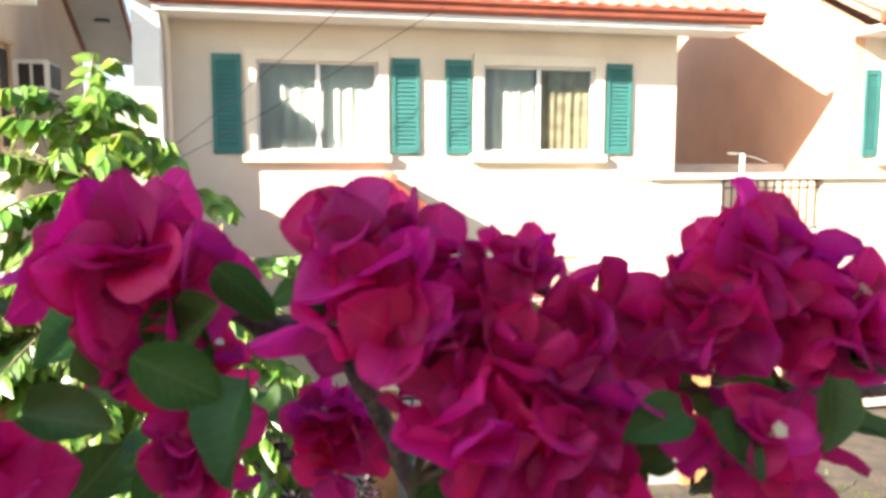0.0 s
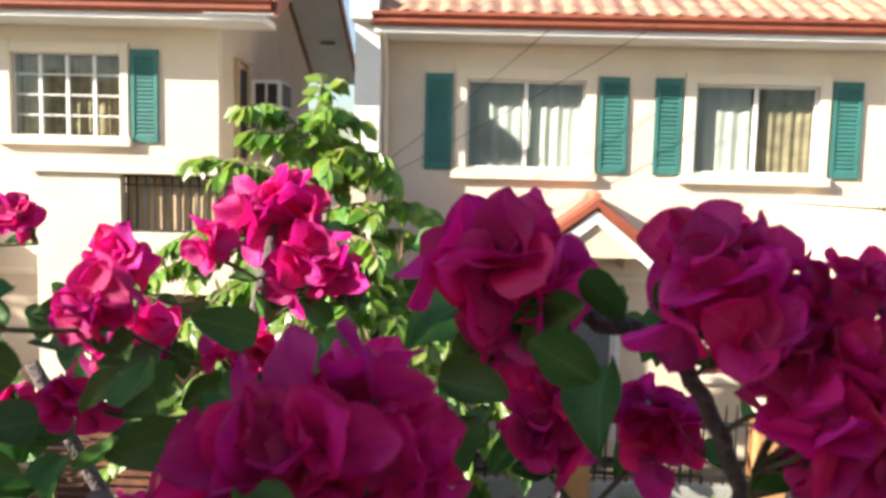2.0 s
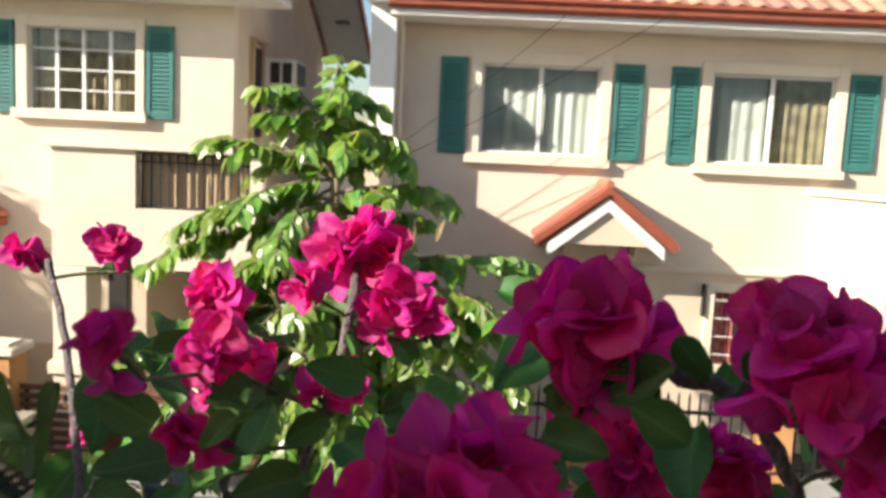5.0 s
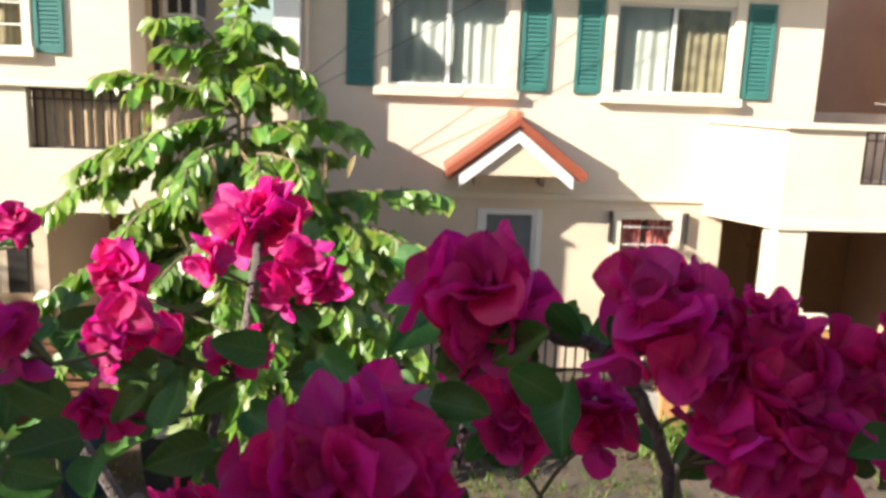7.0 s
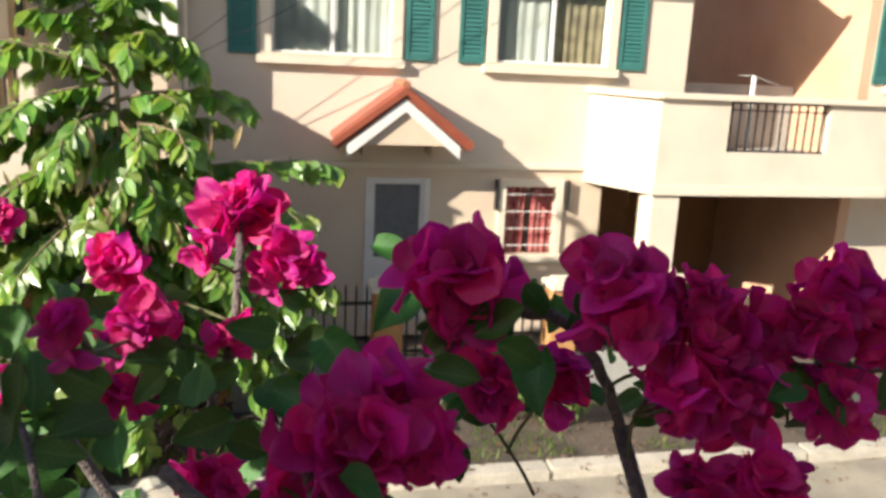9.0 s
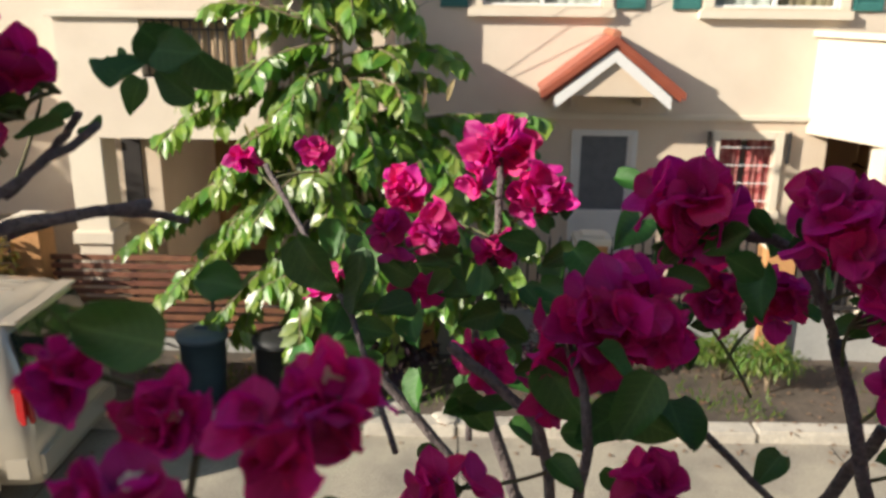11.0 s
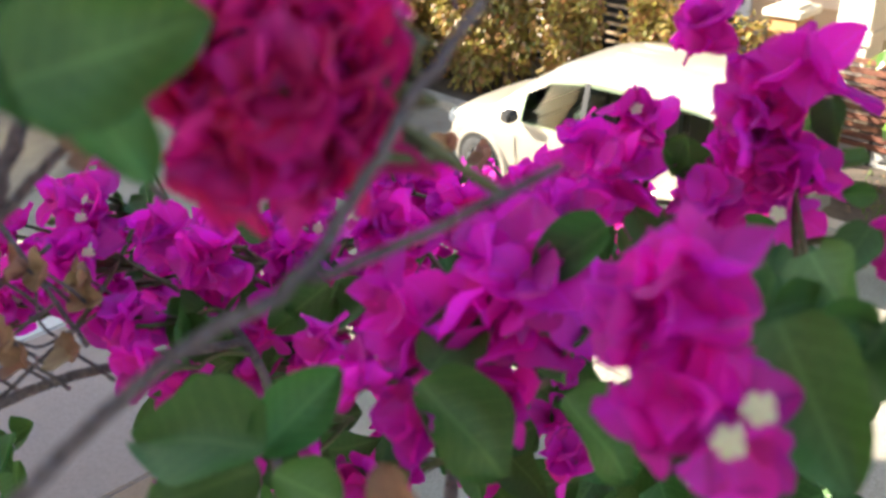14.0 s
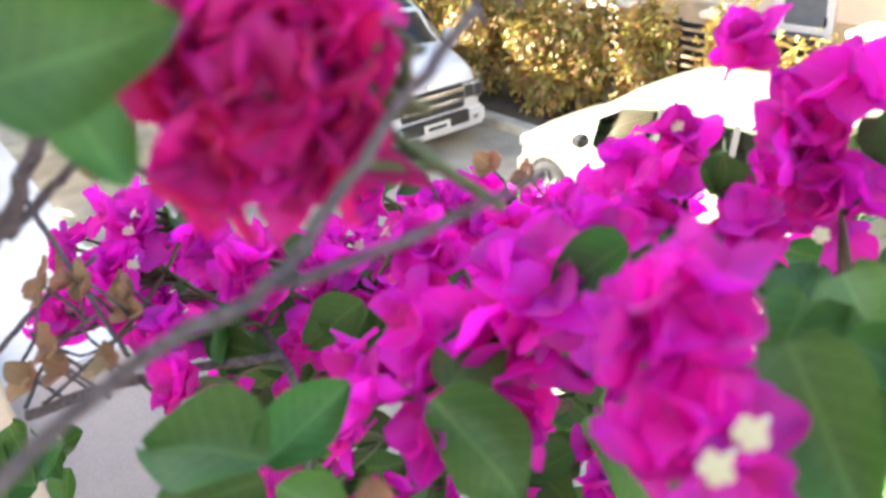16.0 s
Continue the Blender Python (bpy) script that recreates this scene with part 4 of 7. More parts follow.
for s in (-1, 1):
    part("window", side_panel(CAR, -0.33, -0.99, 0.04, 0.93, s, cut0=0.10), CARPANE, car, "dark rear quarter glass", smooth=True)
    part("window", side_panel(CAR, -1.07, -1.87, 0.03, 0.95, s), CARPANE, car, "dark rear door glass", smooth=True)
    part("window", side_panel(CAR, -1.95, -2.78, 0.03, 0.95, s, cut1=0.1), CARPANE, car, "dark front door glass", smooth=True)
    for lo, hi in ((-0.03, 0.07), (0.88, 1.02)):
        part("window_frame", side_panel(CAR, -0.31, -2.81, lo, hi, s, 0.003), CARPAINT, car, smooth=True)
    for x, y in ((-0.31, -0.37), (-2.75, -2.81)):
        part("window_frame", side_panel(CAR, x, y, 0.0, 1.0, s, 0.003), CARPAINT, car, smooth=True)
    for x in (-0.80, -1.55, -2.35):
        seat = part("seat", boxes((x - 0.24, x + 0.22, s * 0.36 - 0.24, s * 0.36 + 0.24, 0.42, 0.62), (x + 0.14, x + 0.28, s * 0.36 - 0.23, s * 0.36 + 0.23, 0.60, 1.16), bevel=0.05), SEAT, car, "grey cloth seat")
        part("headrest", boxes((x + 0.20, x + 0.29, s * 0.36 - 0.12, s * 0.36 + 0.12, 1.17, 1.36), bevel=0.03), SEAT, seat)
    part("door_lining", boxes((-2.8, -0.32, s * 0.77 - 0.02, s * 0.77 + 0.02, 0.40, 0.93)), LINING, car)
    for x in (-0.995, -1.875):
        part("window_pillar", side_panel(CAR, x, x - 0.07, 0.03, 0.94, s), BLACKPL, car, "matt black window pillar", smooth=True)
    for x in (-1.02, -1.90, -2.80):
        part("door_seam", boxes((x - 0.004, x + 0.004, s * 0.846 - 0.003, s * 0.846 + 0.003, 0.34, 0.80)), BLACKPL, car)
    for x in (-1.14, -2.02):
        part("handle", boxes((x - 0.10, x + 0.10, min(s * 0.835, s * 0.875), max(s * 0.835, s * 0.875), 0.80, 0.84), bevel=0.008), CHROME, car, "chrome door handle")
    for x in (-0.75, -3.38):
        # flat black disc on the flank, painting the shade of the hollow
        part("wheel_well", disc(x, s * 0.853, 0.315, 0.37, s), BLACKPL, car)
        part("wheel_arch", arch(x, s * 0.838, 0.315, s), CARPAINT, car, smooth=True)
        wheel(car, x, s * 0.870, s)
    part("tail_lamp", boxes((-0.15, 0.006, min(s * 0.655, s * 0.782), max(s * 0.655, s * 0.782), 0.78, 1.17), bevel=0.045), REDLAMP, car, "tall red tail lamp")
    part("headlamp", boxes((-4.07, -3.78, min(s * 0.48, s * 0.74), max(s * 0.48, s * 0.74), 0.62, 0.80), bevel=0.04), HEADLAMP, car, "clear headlamp")
    mir = part("mirror", boxes((-2.86, -2.70, min(s * 0.85, s * 1.02), max(s * 0.85, s * 1.02), 1.00, 1.13), bevel=0.03), BLACKPL, car, "dark wing mirror")
    part("sill_trim", boxes((-3.0, -1.15, min(s * 0.80, s * 0.84), max(s * 0.80, s * 0.84), 0.22, 0.29), bevel=0.01), CARPAINT, car)
part("cabin_floor", boxes((-3.0, -0.2, -0.76, 0.76, 0.36, 0.40)), SEAT, car)
part("dashboard", boxes((-3.1, -2.75, -0.74, 0.74, 0.60, 0.93), bevel=0.04), SEAT, car)
part("rear_window", boxes((-0.10, -0.085, -0.60, 0.60, 1.10, 1.13)), BLACKPL, car)
bm = bmesh.new()
g = [[bm.verts.new((-0.030 - 0.145 * f, y, 1.05 + 0.50 * f)) for y in (-0.66 + 0.08 * f, -0.3, 0, 0.3, 0.66 - 0.08 * f)] for f in (0, 0.5, 1)]
for u, v in zip(g, g[1:]):
    for k in range(4):
        bm.faces.new((u[k], u[k + 1], v[k + 1], v[k]))
part("rear_glass", bm, CARGLASS, car, "dark tailgate glass", smooth=True)
part("spoiler", boxes((-0.30, -0.13, -0.56, 0.56, 1.61, 1.64), bevel=0.014), CARPAINT, car)
part("windscreen", top_panel(CAR, -2.46, -3.28, 0.58, 0.008, -0.10), CARGLASS, car, "dark windscreen", smooth=True)
part("rear_bumper", boxes((-0.34, 0.045, -0.815, 0.815, 0.24, 0.62), bevel=0.10), CARPAINT, car)
part("front_bumper", boxes((-4.22, -3.95, -0.68, 0.68, 0.22, 0.48), bevel=0.06), CARPAINT, car)
part("grille", boxes((-4.185, -4.10, -0.38, 0.38, 0.52, 0.62), bevel=0.01), BLACKPL, car)
pl = part("number_plate", boxes((-0.012, 0.022, -0.20, 0.20, 0.76, 0.90), bevel=0.004), PLATE_G, car, "green-tinted plate with plain bars")
part("bar", boxes((0.0225, 0.026, -0.15, 0.15, 0.80, 0.86)), PLATE, pl)
part("roof_rib", boxes(*[(-2.0, -0.5, y - 0.012, y + 0.012, 1.685, 1.700) for y in (-0.32, -0.11, 0.11, 0.32)], bevel=0.005), CARPAINT, car)

VAN = [(0.0, 0.76, 0.62, 0.72), (-0.06, 0.84, 0.84, 1.0), (-0.18, 0.89, 1.0, 1.12), (-0.45, 0.91, 1.08, 1.26), (-0.74, 0.92, 1.12, 1.40), (-1.15, 0.93, 1.14, 1.84), (-1.5, 0.93, 1.14, 2.0), (-2.0, 0.93, 1.14, 2.06), (-4.6, 0.93, 1.14, 2.06), (-4.75, 0.91, 1.1, 1.98)]
van = thing("van", "white passenger van with chrome grille parked nose out", "van", (-9.52, 4.78, 0.0))
part("body", shell(VAN, [0, -0.03, -0.06, -0.12, -0.18, -0.28, -0.36, -0.45, -0.6, -0.74, -0.88, -1.02, -1.15, -1.3, -1.5, -1.7, -2.0, -3.0, -4.0, -4.6, -4.75], 0.25), VANPAINT, van, "white painted body", smooth=True)
part("windscreen", top_panel(VAN, -0.72, -1.44, 0.84, 0.008, 0.06), CARGLASS, van, "dark windscreen", smooth=True)
for s in (-1, 1):
    part("window", side_panel(VAN, -1.10, -1.80, 0.05, 0.80, s, cut0=0.5), CARGLASS, van, "dark side glass", smooth=True)
    part("window", side_panel(VAN, -1.88, -4.4, 0.05, 0.80, s), CARGLASS, van, "dark side glass", smooth=True)
    hl = part("headlamp", boxes((-0.20, 0.03, min(s * 0.50, s * 0.90), max(s * 0.50, s * 0.90), 0.66, 0.92), bevel=0.04), HEADLAMP, van, "clear headlamp")
    part("lamp_core", boxes((0.031, 0.036, min(s * 0.56, s * 0.70), max(s * 0.56, s * 0.70), 0.71, 0.87), bevel=0.002), BLACKPL, hl)
    part("lamp_core", boxes((0.031, 0.036, min(s * 0.73, s * 0.85), max(s * 0.73, s * 0.85), 0.71, 0.87), bevel=0.002), BLACKPL, hl)
    part("fog_lamp", boxes((0.02, 0.07, min(s * 0.62, s * 0.76), max(s * 0.62, s * 0.76), 0.36, 0.46), bevel=0.02), BLACKPL, van)
    part("mirror", boxes((-1.02, -0.88, min(s * 0.96, s * 1.15), max(s * 0.96, s * 1.15), 1.20, 1.48), bevel=0.03), VANPAINT, van)
    for x in (-0.95, -3.6):
        # black disc on the closed body paints the dark around the wheel
        part("wheel_well", disc(x, s * 0.957, 0.33, 0.39, s), BLACKPL, van)
        wheel(van, x, s * 0.965, s, 0.33)
part("front_bumper", boxes((-0.3, 0.07, -0.90, 0.90, 0.26, 0.56), bevel=0.06), VANPAINT, van)
gr = part("grille", boxes((-0.1, 0.035, -0.54, 0.54, 0.58, 0.92), bevel=0.02), BLACKPL, van, "dark grille opening")
for z in (0.68, 0.82):
    part("grille_bar", boxes((0.036, 0.06, -0.53, 0.53, z, z + 0.06), bevel=0.01), CHROME, gr, "chrome bar")
part("lower_intake", boxes((0.0, 0.078, -0.60, 0.60, 0.34, 0.55), bevel=0.03), BLACKPL, van, "dark lower air intake")
pl = part("number_plate", boxes((0.0785, 0.092, -0.22, 0.22, 0.36, 0.49), bevel=0.003), PLATE, van, "white plate with plain bars")
part("bar", boxes((0.0925, 0.095, -0.16, 0.16, 0.40, 0.45)), BLACKPL, pl)
part("badge", boxes((-0.05, 0.02, -0.07, 0.07, 0.95, 1.01), bevel=0.02), CHROME, van)

# ---------------------------------------------------------------- fences
fence = thing("fence", "black iron picket fence on a low grey wall", "fence", (3.0, 7.9, 0.0))
part("low_wall", boxes((-0.6, 5.4, 7.86, 8.02, 0.05, 0.66), bevel=0.01), GREYWALL, fence, "low grey plaster wall")
for x in (-0.6, 1.36, 3.52, 5.2):
    p = part("pillar", boxes((x, x + 0.34, 7.78, 8.10, 0.05, 1.52), bevel=0.012), ORANGE, fence, "orange painted pillar")
    part("pillar_cap", boxes((x - 0.04, x + 0.38, 7.74, 8.14, 1.522, 1.60), (x + 0.03, x + 0.31, 7.81, 8.07, 1.601, 1.64), bevel=0.012), TRIM, p)
for x0, x1 in ((-0.25, 1.35), (1.71, 3.51), (3.87, 5.19)):
    for z in (0.74, 1.34):
        part("rail", boxes((x0, x1, 7.925, 7.955, z, z + 0.04)), IRON, fence)
    n = int((x1 - x0) / 0.115)
    for k in range(n):
        x = x0 + (x1 - x0) * (k + 0.5) / n
        bm = boxes((x - 0.011, x + 0.011, 7.929, 7.951, 0.662, 1.54))
        t = bm.verts.new((x, 7.94, 1.60))
        q = [v for v in bm.verts if abs(v.co.z - 1.54) < 1e-5]
        q.sort(key=lambda v: math.atan2(v.co.y - 7.94, v.co.x - x))
        for i in range(4):
            bm.faces.new((q[i], q[(i + 1) % 4], t))
        part("picket", bm, IRON, fence)
for o in fence.children:
    o.matrix_parent_inverse = Matrix.Translation(-fence.location)

gate = thing("slat_fence", "red-brown horizontal slat fence with cream-capped pillars", "fence", (-5.0, 7.8, 0.0))
rg = random.Random(4)
for x in (-10.9, -8.75, -7.20, -5.18):
    hgt = 1.66 if x < -4 else 1.3
    p = part("pillar", boxes((x, x + 0.36, 7.62, 7.98, 0.05, hgt), bevel=0.012), ORANGE, gate, "ochre painted pillar")
    part("pillar_cap", boxes((x - 0.06, x + 0.42, 7.56, 8.04, hgt + 0.002, hgt + 0.09), (x + 0.02, x + 0.34, 7.64, 7.96, hgt + 0.092, hgt + 0.13), bevel=0.015), TRIM, p, "cream cap")
for x0, x1, z0, z1, st in ((-10.52, -8.77, 0.45, 1.55, 0.125), (-8.37, -7.22, 0.45, 1.55, 0.125), (-6.82, -5.20, 0.45, 1.50, 0.125), (-4.80, -2.95, 0.30, 1.28, 0.105), (-2.90, -1.10, 0.30, 1.22, 0.105)):
    for x in (x0 + 0.03, (x0 + x1) / 2, x1 - 0.08):
        part("post", boxes((x, x + 0.05, 7.80, 7.85, 0.05, z1)), IRON, gate)
    z = z0
    while z < z1:
        part("slat", boxes((x0, x1, 7.77 + rg.uniform(-0.004, 0.004), 7.798, z, z + st * 0.62), bevel=0.004), WOOD if x0 > -5 else IRON, gate)
        z += st
part("low_wall", boxes((-10.5, -1.32, 7.805, 7.95, 0.05, 0.40)), GREYWALL, gate)
for o in gate.children:
    o.matrix_parent_inverse = Matrix.Translation(-gate.location)


def bin_thing(x, y, body, lid, label, r=0.24, h=0.72):
    b = thing("rubbish_bin", label, "bin", (x, y, 0.10), "bins by the kerb")
    bm = bmesh.new()
    rings = []
    for z, q in ((0, r * 0.82), (0.02, r * 0.84), (h * 0.5, r * 0.93), (h * 0.52, r * 0.96), (h - 0.04, r), (h - 0.03, r + 0.025), (h, r + 0.025), (h, r - 0.01)):
        rings.append([bm.verts.new((q * math.cos(k * math.pi / 12), q * math.sin(k * math.pi / 12), z)) for k in range(24)])
    for u, v in zip(rings, rings[1:]):
        for k in range(24):
            bm.faces.new((u[k], u[(k + 1) % 24], v[(k + 1) % 24], v[k]))
    bm.faces.new(rings[0][::-1])
    part("bucket", bm, body, b, smooth=True)
    bm = bmesh.new()
    rings = [[bm.verts.new((q * math.cos(k * math.pi / 12), q * math.sin(k * math.pi / 12), z)) for k in range(24)] for z, q in ((h + 0.001, r + 0.03), (h + 0.035, r + 0.03), (h + 0.06, r * 0.7), (h + 0.07, 0.03))]
    for u, v in zip(rings, rings[1:]):
        for k in range(24):
            bm.faces.new((u[k], u[(k + 1) % 24], v[(k + 1) % 24], v[k]))
    bm.faces.new(rings[-1])
    part("lid", bm, lid, b, smooth=True)
    part("lid_handle", boxes((-0.07, 0.07, -0.012, 0.012, h + 0.06, h + 0.10), bevel=0.005), lid, b)


bin_thing(-2.69, 6.62, BLUEBIN, BINLID, "round blue plastic bin with a grey lid")
bin_thing(-1.90, 6.70, BLACKPL, BLACKPL, "dark plastic bin with a dark lid", 0.26, 0.66)


# ---------------------------------------------------------------- plants of the street
def add_leaf(verts, faces, p, d, up, length, width, fold=0.25, droop=0.3):
    """A pointed leaf of eight triangles from p along d."""
    d = d.normalized()
    s = d.cross(up)
    s = s.normalized() if s.length > 1e-4 else d.orthogonal().normalized()
    n = s.cross(d)
    i = len(verts)
    for f, w in ((0.0, 0.0), (0.28, 0.85), (0.60, 0.9), (1.0, 0.0)):
        c = p + d * (length * f) - n * (length * droop * f * f)
        if w == 0:
            verts.append(c)
        else:
            verts.extend([c + s * (width * w * 0.5) + n * (width * fold * w * 0.5), c, c - s * (width * w * 0.5) + n * (width * fold * w * 0.5)])
    faces.extend([(i, i + 1, i + 2), (i, i + 2, i + 3), (i + 1, i + 4, i + 5, i + 2), (i + 2, i + 5, i + 6, i + 3), (i + 4, i + 7, i + 5), (i + 5, i + 7, i + 6)])


def leaf_object(name, verts, faces, material, parent, label=""):
    me = bpy.data.meshes.new(name)
    me.from_pydata(verts, [], faces)
    me.materials.append(material)
    ob = new(name, me)
    ob.parent = parent
    return tagged(ob, label)


def garden_tree():
    """A young tree with long arching boughs; paired leaves hang in two rows along them."""
    rt = random.Random(21)
    base = Vector((-1.22, 7.05, 0.10))
    tree = thing("garden_tree", "young tree with drooping paired green leaves behind the kerb", "tree", base)
    trunk = [Vector((0, 0, 0)), Vector((0.03, 0.02, 1.0)), Vector((-0.03, 0.0, 2.0)), Vector((0.02, 0.02, 2.9)), Vector((0.0, 0.0, 3.7)), Vector((-0.12, 0.0, 4.35))]
    bm = tube(bmesh.new(), trunk, 0.06, 0.012, 9)
    verts, faces = [], []
    boughs = []
    inner = []
    for k in range(22):
        h, a, w = rt.uniform(1.3, 3.8), rt.uniform(0, 2 * math.pi), rt.uniform(0.4, 1.0)
        inner.append((h, 1.25 * w * math.cos(a) - 0.15, -0.1 + 0.75 * w * math.sin(a), rt.uniform(-0.9, 0.1), -rt.uniform(0.1, 0.35)))
    # height on the trunk, tip offset in x, y, z, sag
    for h, dx, dy, dz, sag in ((3.55, 1.22, -0.1, -0.02, -0.25), (3.3, 0.75, -0.5, -0.10, -0.2), (3.0, 1.15, -0.2, -0.35, -0.25), (2.75, 2.05, 0.0, 0.22, -0.25), (2.7, 1.3, -0.45, -0.3, -0.3), (2.6, 1.75, 0.1, -0.35, -0.25), (2.5, 1.2, -0.2, -1.1, -0.4),
                             (3.7, -1.25, -0.1, 0.35, -0.25), (3.5, -1.55, -0.2, -0.35, -0.35), (3.2, -1.9, 0.0, -0.45, -0.4), (3.0, -1.2, -0.5, -0.5, -0.35), (2.7, -1.95, -0.2, -0.9, -0.45), (2.4, -1.45, -0.4, -1.0, -0.4), (2.6, -0.8, -0.7, -0.6, -0.3),
                             (3.9, 0.35, -0.4, 0.28, -0.15), (4.0, -0.45, -0.3, 0.32, -0.15), (3.8, 0.5, 0.4, 0.2, -0.2), (3.8, -0.6, 0.5, 0.1, -0.2), (4.1, 0.15, 0.2, 0.25, -0.1), (3.4, -0.5, -0.7, -0.3, -0.3), (3.2, 0.4, -0.75, -0.5, -0.3),
                             (2.3, 0.75, -0.6, -1.3, -0.45), (2.1, 1.35, -0.1, -1.4, -0.5), (2.0, -0.5, -0.75, -1.5, -0.4), (1.9, -1.2, -0.3, -1.3, -0.5), (1.8, 0.2, -0.8, -1.5, -0.4), (2.2, -1.6, 0.1, -0.7, -0.4), (1.6, -0.3, -0.7, -1.45, -0.3), (2.4, 0.1, -0.8, -1.0, -0.3), (2.9, -0.1, -0.8, -0.9, -0.35),
                             (2.4, 1.85, -0.35, -1.0, -0.35), (2.5, 1.65, -0.2, -0.6, -0.3), (2.3, 1.95, 0.0, -1.15, -0.4), (2.6, 1.95, -0.1, -0.95, -0.4), (2.0, 1.55, -0.3, -1.2, -0.3), (2.7, 1.8, -0.3, -0.2, -0.25), (2.35, 2.15, -0.1, -1.35, -0.5), (2.5, 2.0, -0.25, -0.75, -0.45), (2.1, 1.75, 0.1, -1.35, -0.45), (2.6, 1.55, -0.4, -1.35, -0.5), (2.2, 1.3, -0.45, -1.5, -0.45), (2.3, -2.35, -0.1, -0.75, -0.45), (2.1, -2.0, -0.3, -1.1, -0.4), (1.9, -1.6, -0.5, -1.4, -0.4), (4.2, 0.32, -0.2, 0.38, -0.1), (4.25, -0.38, 0.0, 0.36, -0.1), (4.3, 0.12, 0.15, 0.42, -0.08), (4.0, 0.75, -0.1, 0.12, -0.2),
                             (2.0, 1.0, 0.3, -1.2, -0.4), (2.6, 0.9, 0.5, -0.4, -0.3), (2.7, -1.0, 0.5, -0.4, -0.3), (3.3, 0.9, 0.5, 0.0, -0.2), *inner):
        i = 0
        while i < len(trunk) - 2 and trunk[i + 1].z < h:
            i += 1
        f = (h - trunk[i].z) / (trunk[i + 1].z - trunk[i].z)
        s = trunk[i].lerp(trunk[i + 1], f)
        e = s + Vector((dx, dy, dz))
        mid = s.lerp(e, 0.5) - Vector((0, 0, sag))
        pts = [s * (1 - u) ** 2 + mid * 2 * u * (1 - u) + e * u * u for u in [k / 8 for k in range(9)]]
        tube(bm, pts, 0.02, 0.005, 6)
        boughs.append(pts)
        # side shoots
        for u in (2, 4, 6):
            q = pts[u]
            t = (pts[u + 1] - pts[u - 1]).normalized()
            side = Vector((0, 0, 1)).cross(t) * rt.choice((-1, 1))
            e2 = q + (t * 0.7 + side * rt.uniform(0.35, 0.8)) * rt.uniform(0.35, 0.6) + Vector((0, 0, rt.uniform(-0.35, 0.0)))
            m2 = q.lerp(e2, 0.5) + Vector((0, 0, 0.08))
            p2 = [q * (1 - v) ** 2 + m2 * 2 * v * (1 - v) + e2 * v * v for v in [k / 5 for k in range(6)]]
            tube(bm, p2, 0.009, 0.004, 5)
            boughs.append(p2)
    for pts in boughs:
        total = sum((b - a).length for a, b in zip(pts, pts[1:]))
        n = max(4, int(total / 0.064))
        for k in range(n):
            u = (0.12 + 0.90 * k / n) * (len(pts) - 1)
            i = min(int(u), len(pts) - 2)
            q = pts[i].lerp(pts[i + 1], min(1, u - i))
            t = (pts[i + 1] - pts[i]).normalized()
            side = t.cross(Vector((0, 0, 1))).normalized()
            for sg in (-1, 1):
                if rt.random() < 0.10:
                    continue
                d = side * sg * rt.uniform(0.25, 0.9) + t * rt.uniform(0.1, 0.7) + Vector((rt.uniform(-0.3, 0.3), 0, -rt.uniform(0.15, 1.0)))
                add_leaf(verts, faces, q, d, Vector((rt.uniform(-0.7, 0.1), -0.55 + rt.uniform(-0.3, 0.3), 0.65)), rt.uniform(0.19, 0.27), rt.uniform(0.125, 0.165), 0.18, 0.14)
        add_leaf(verts, faces, pts[-1], pts[-1] - pts[-2] + Vector((0, 0, -0.05)), Vector((0, 0, 1)), 0.19, 0.07)
    dv, df = [], []
    for _ in range(170):
        q = Vector((rt.gauss(0, 0.32), rt.gauss(-0.15, 0.2), rt.uniform(2.2, 3.5)))
        add_leaf(dv, df, q, Vector((rt.uniform(-0.5, 0.5), rt.uniform(-0.4, 0.2), -1)), Vector((rt.uniform(-0.5, 0.5), -1, 0.2)), rt.uniform(0.14, 0.30), rt.uniform(0.03, 0.07), 0.5, 0.3)
    leaf_object("withered_leaves", dv, df, WITHERED, tree, "curled brown withered leaves")
    part("trunk", bm, TREEBARK, tree, "thin pale brown trunk and boughs", smooth=True)
    leaf_object("crown", verts, faces, TREELEAF, tree, "crown of hanging green leaves")


garden_tree()


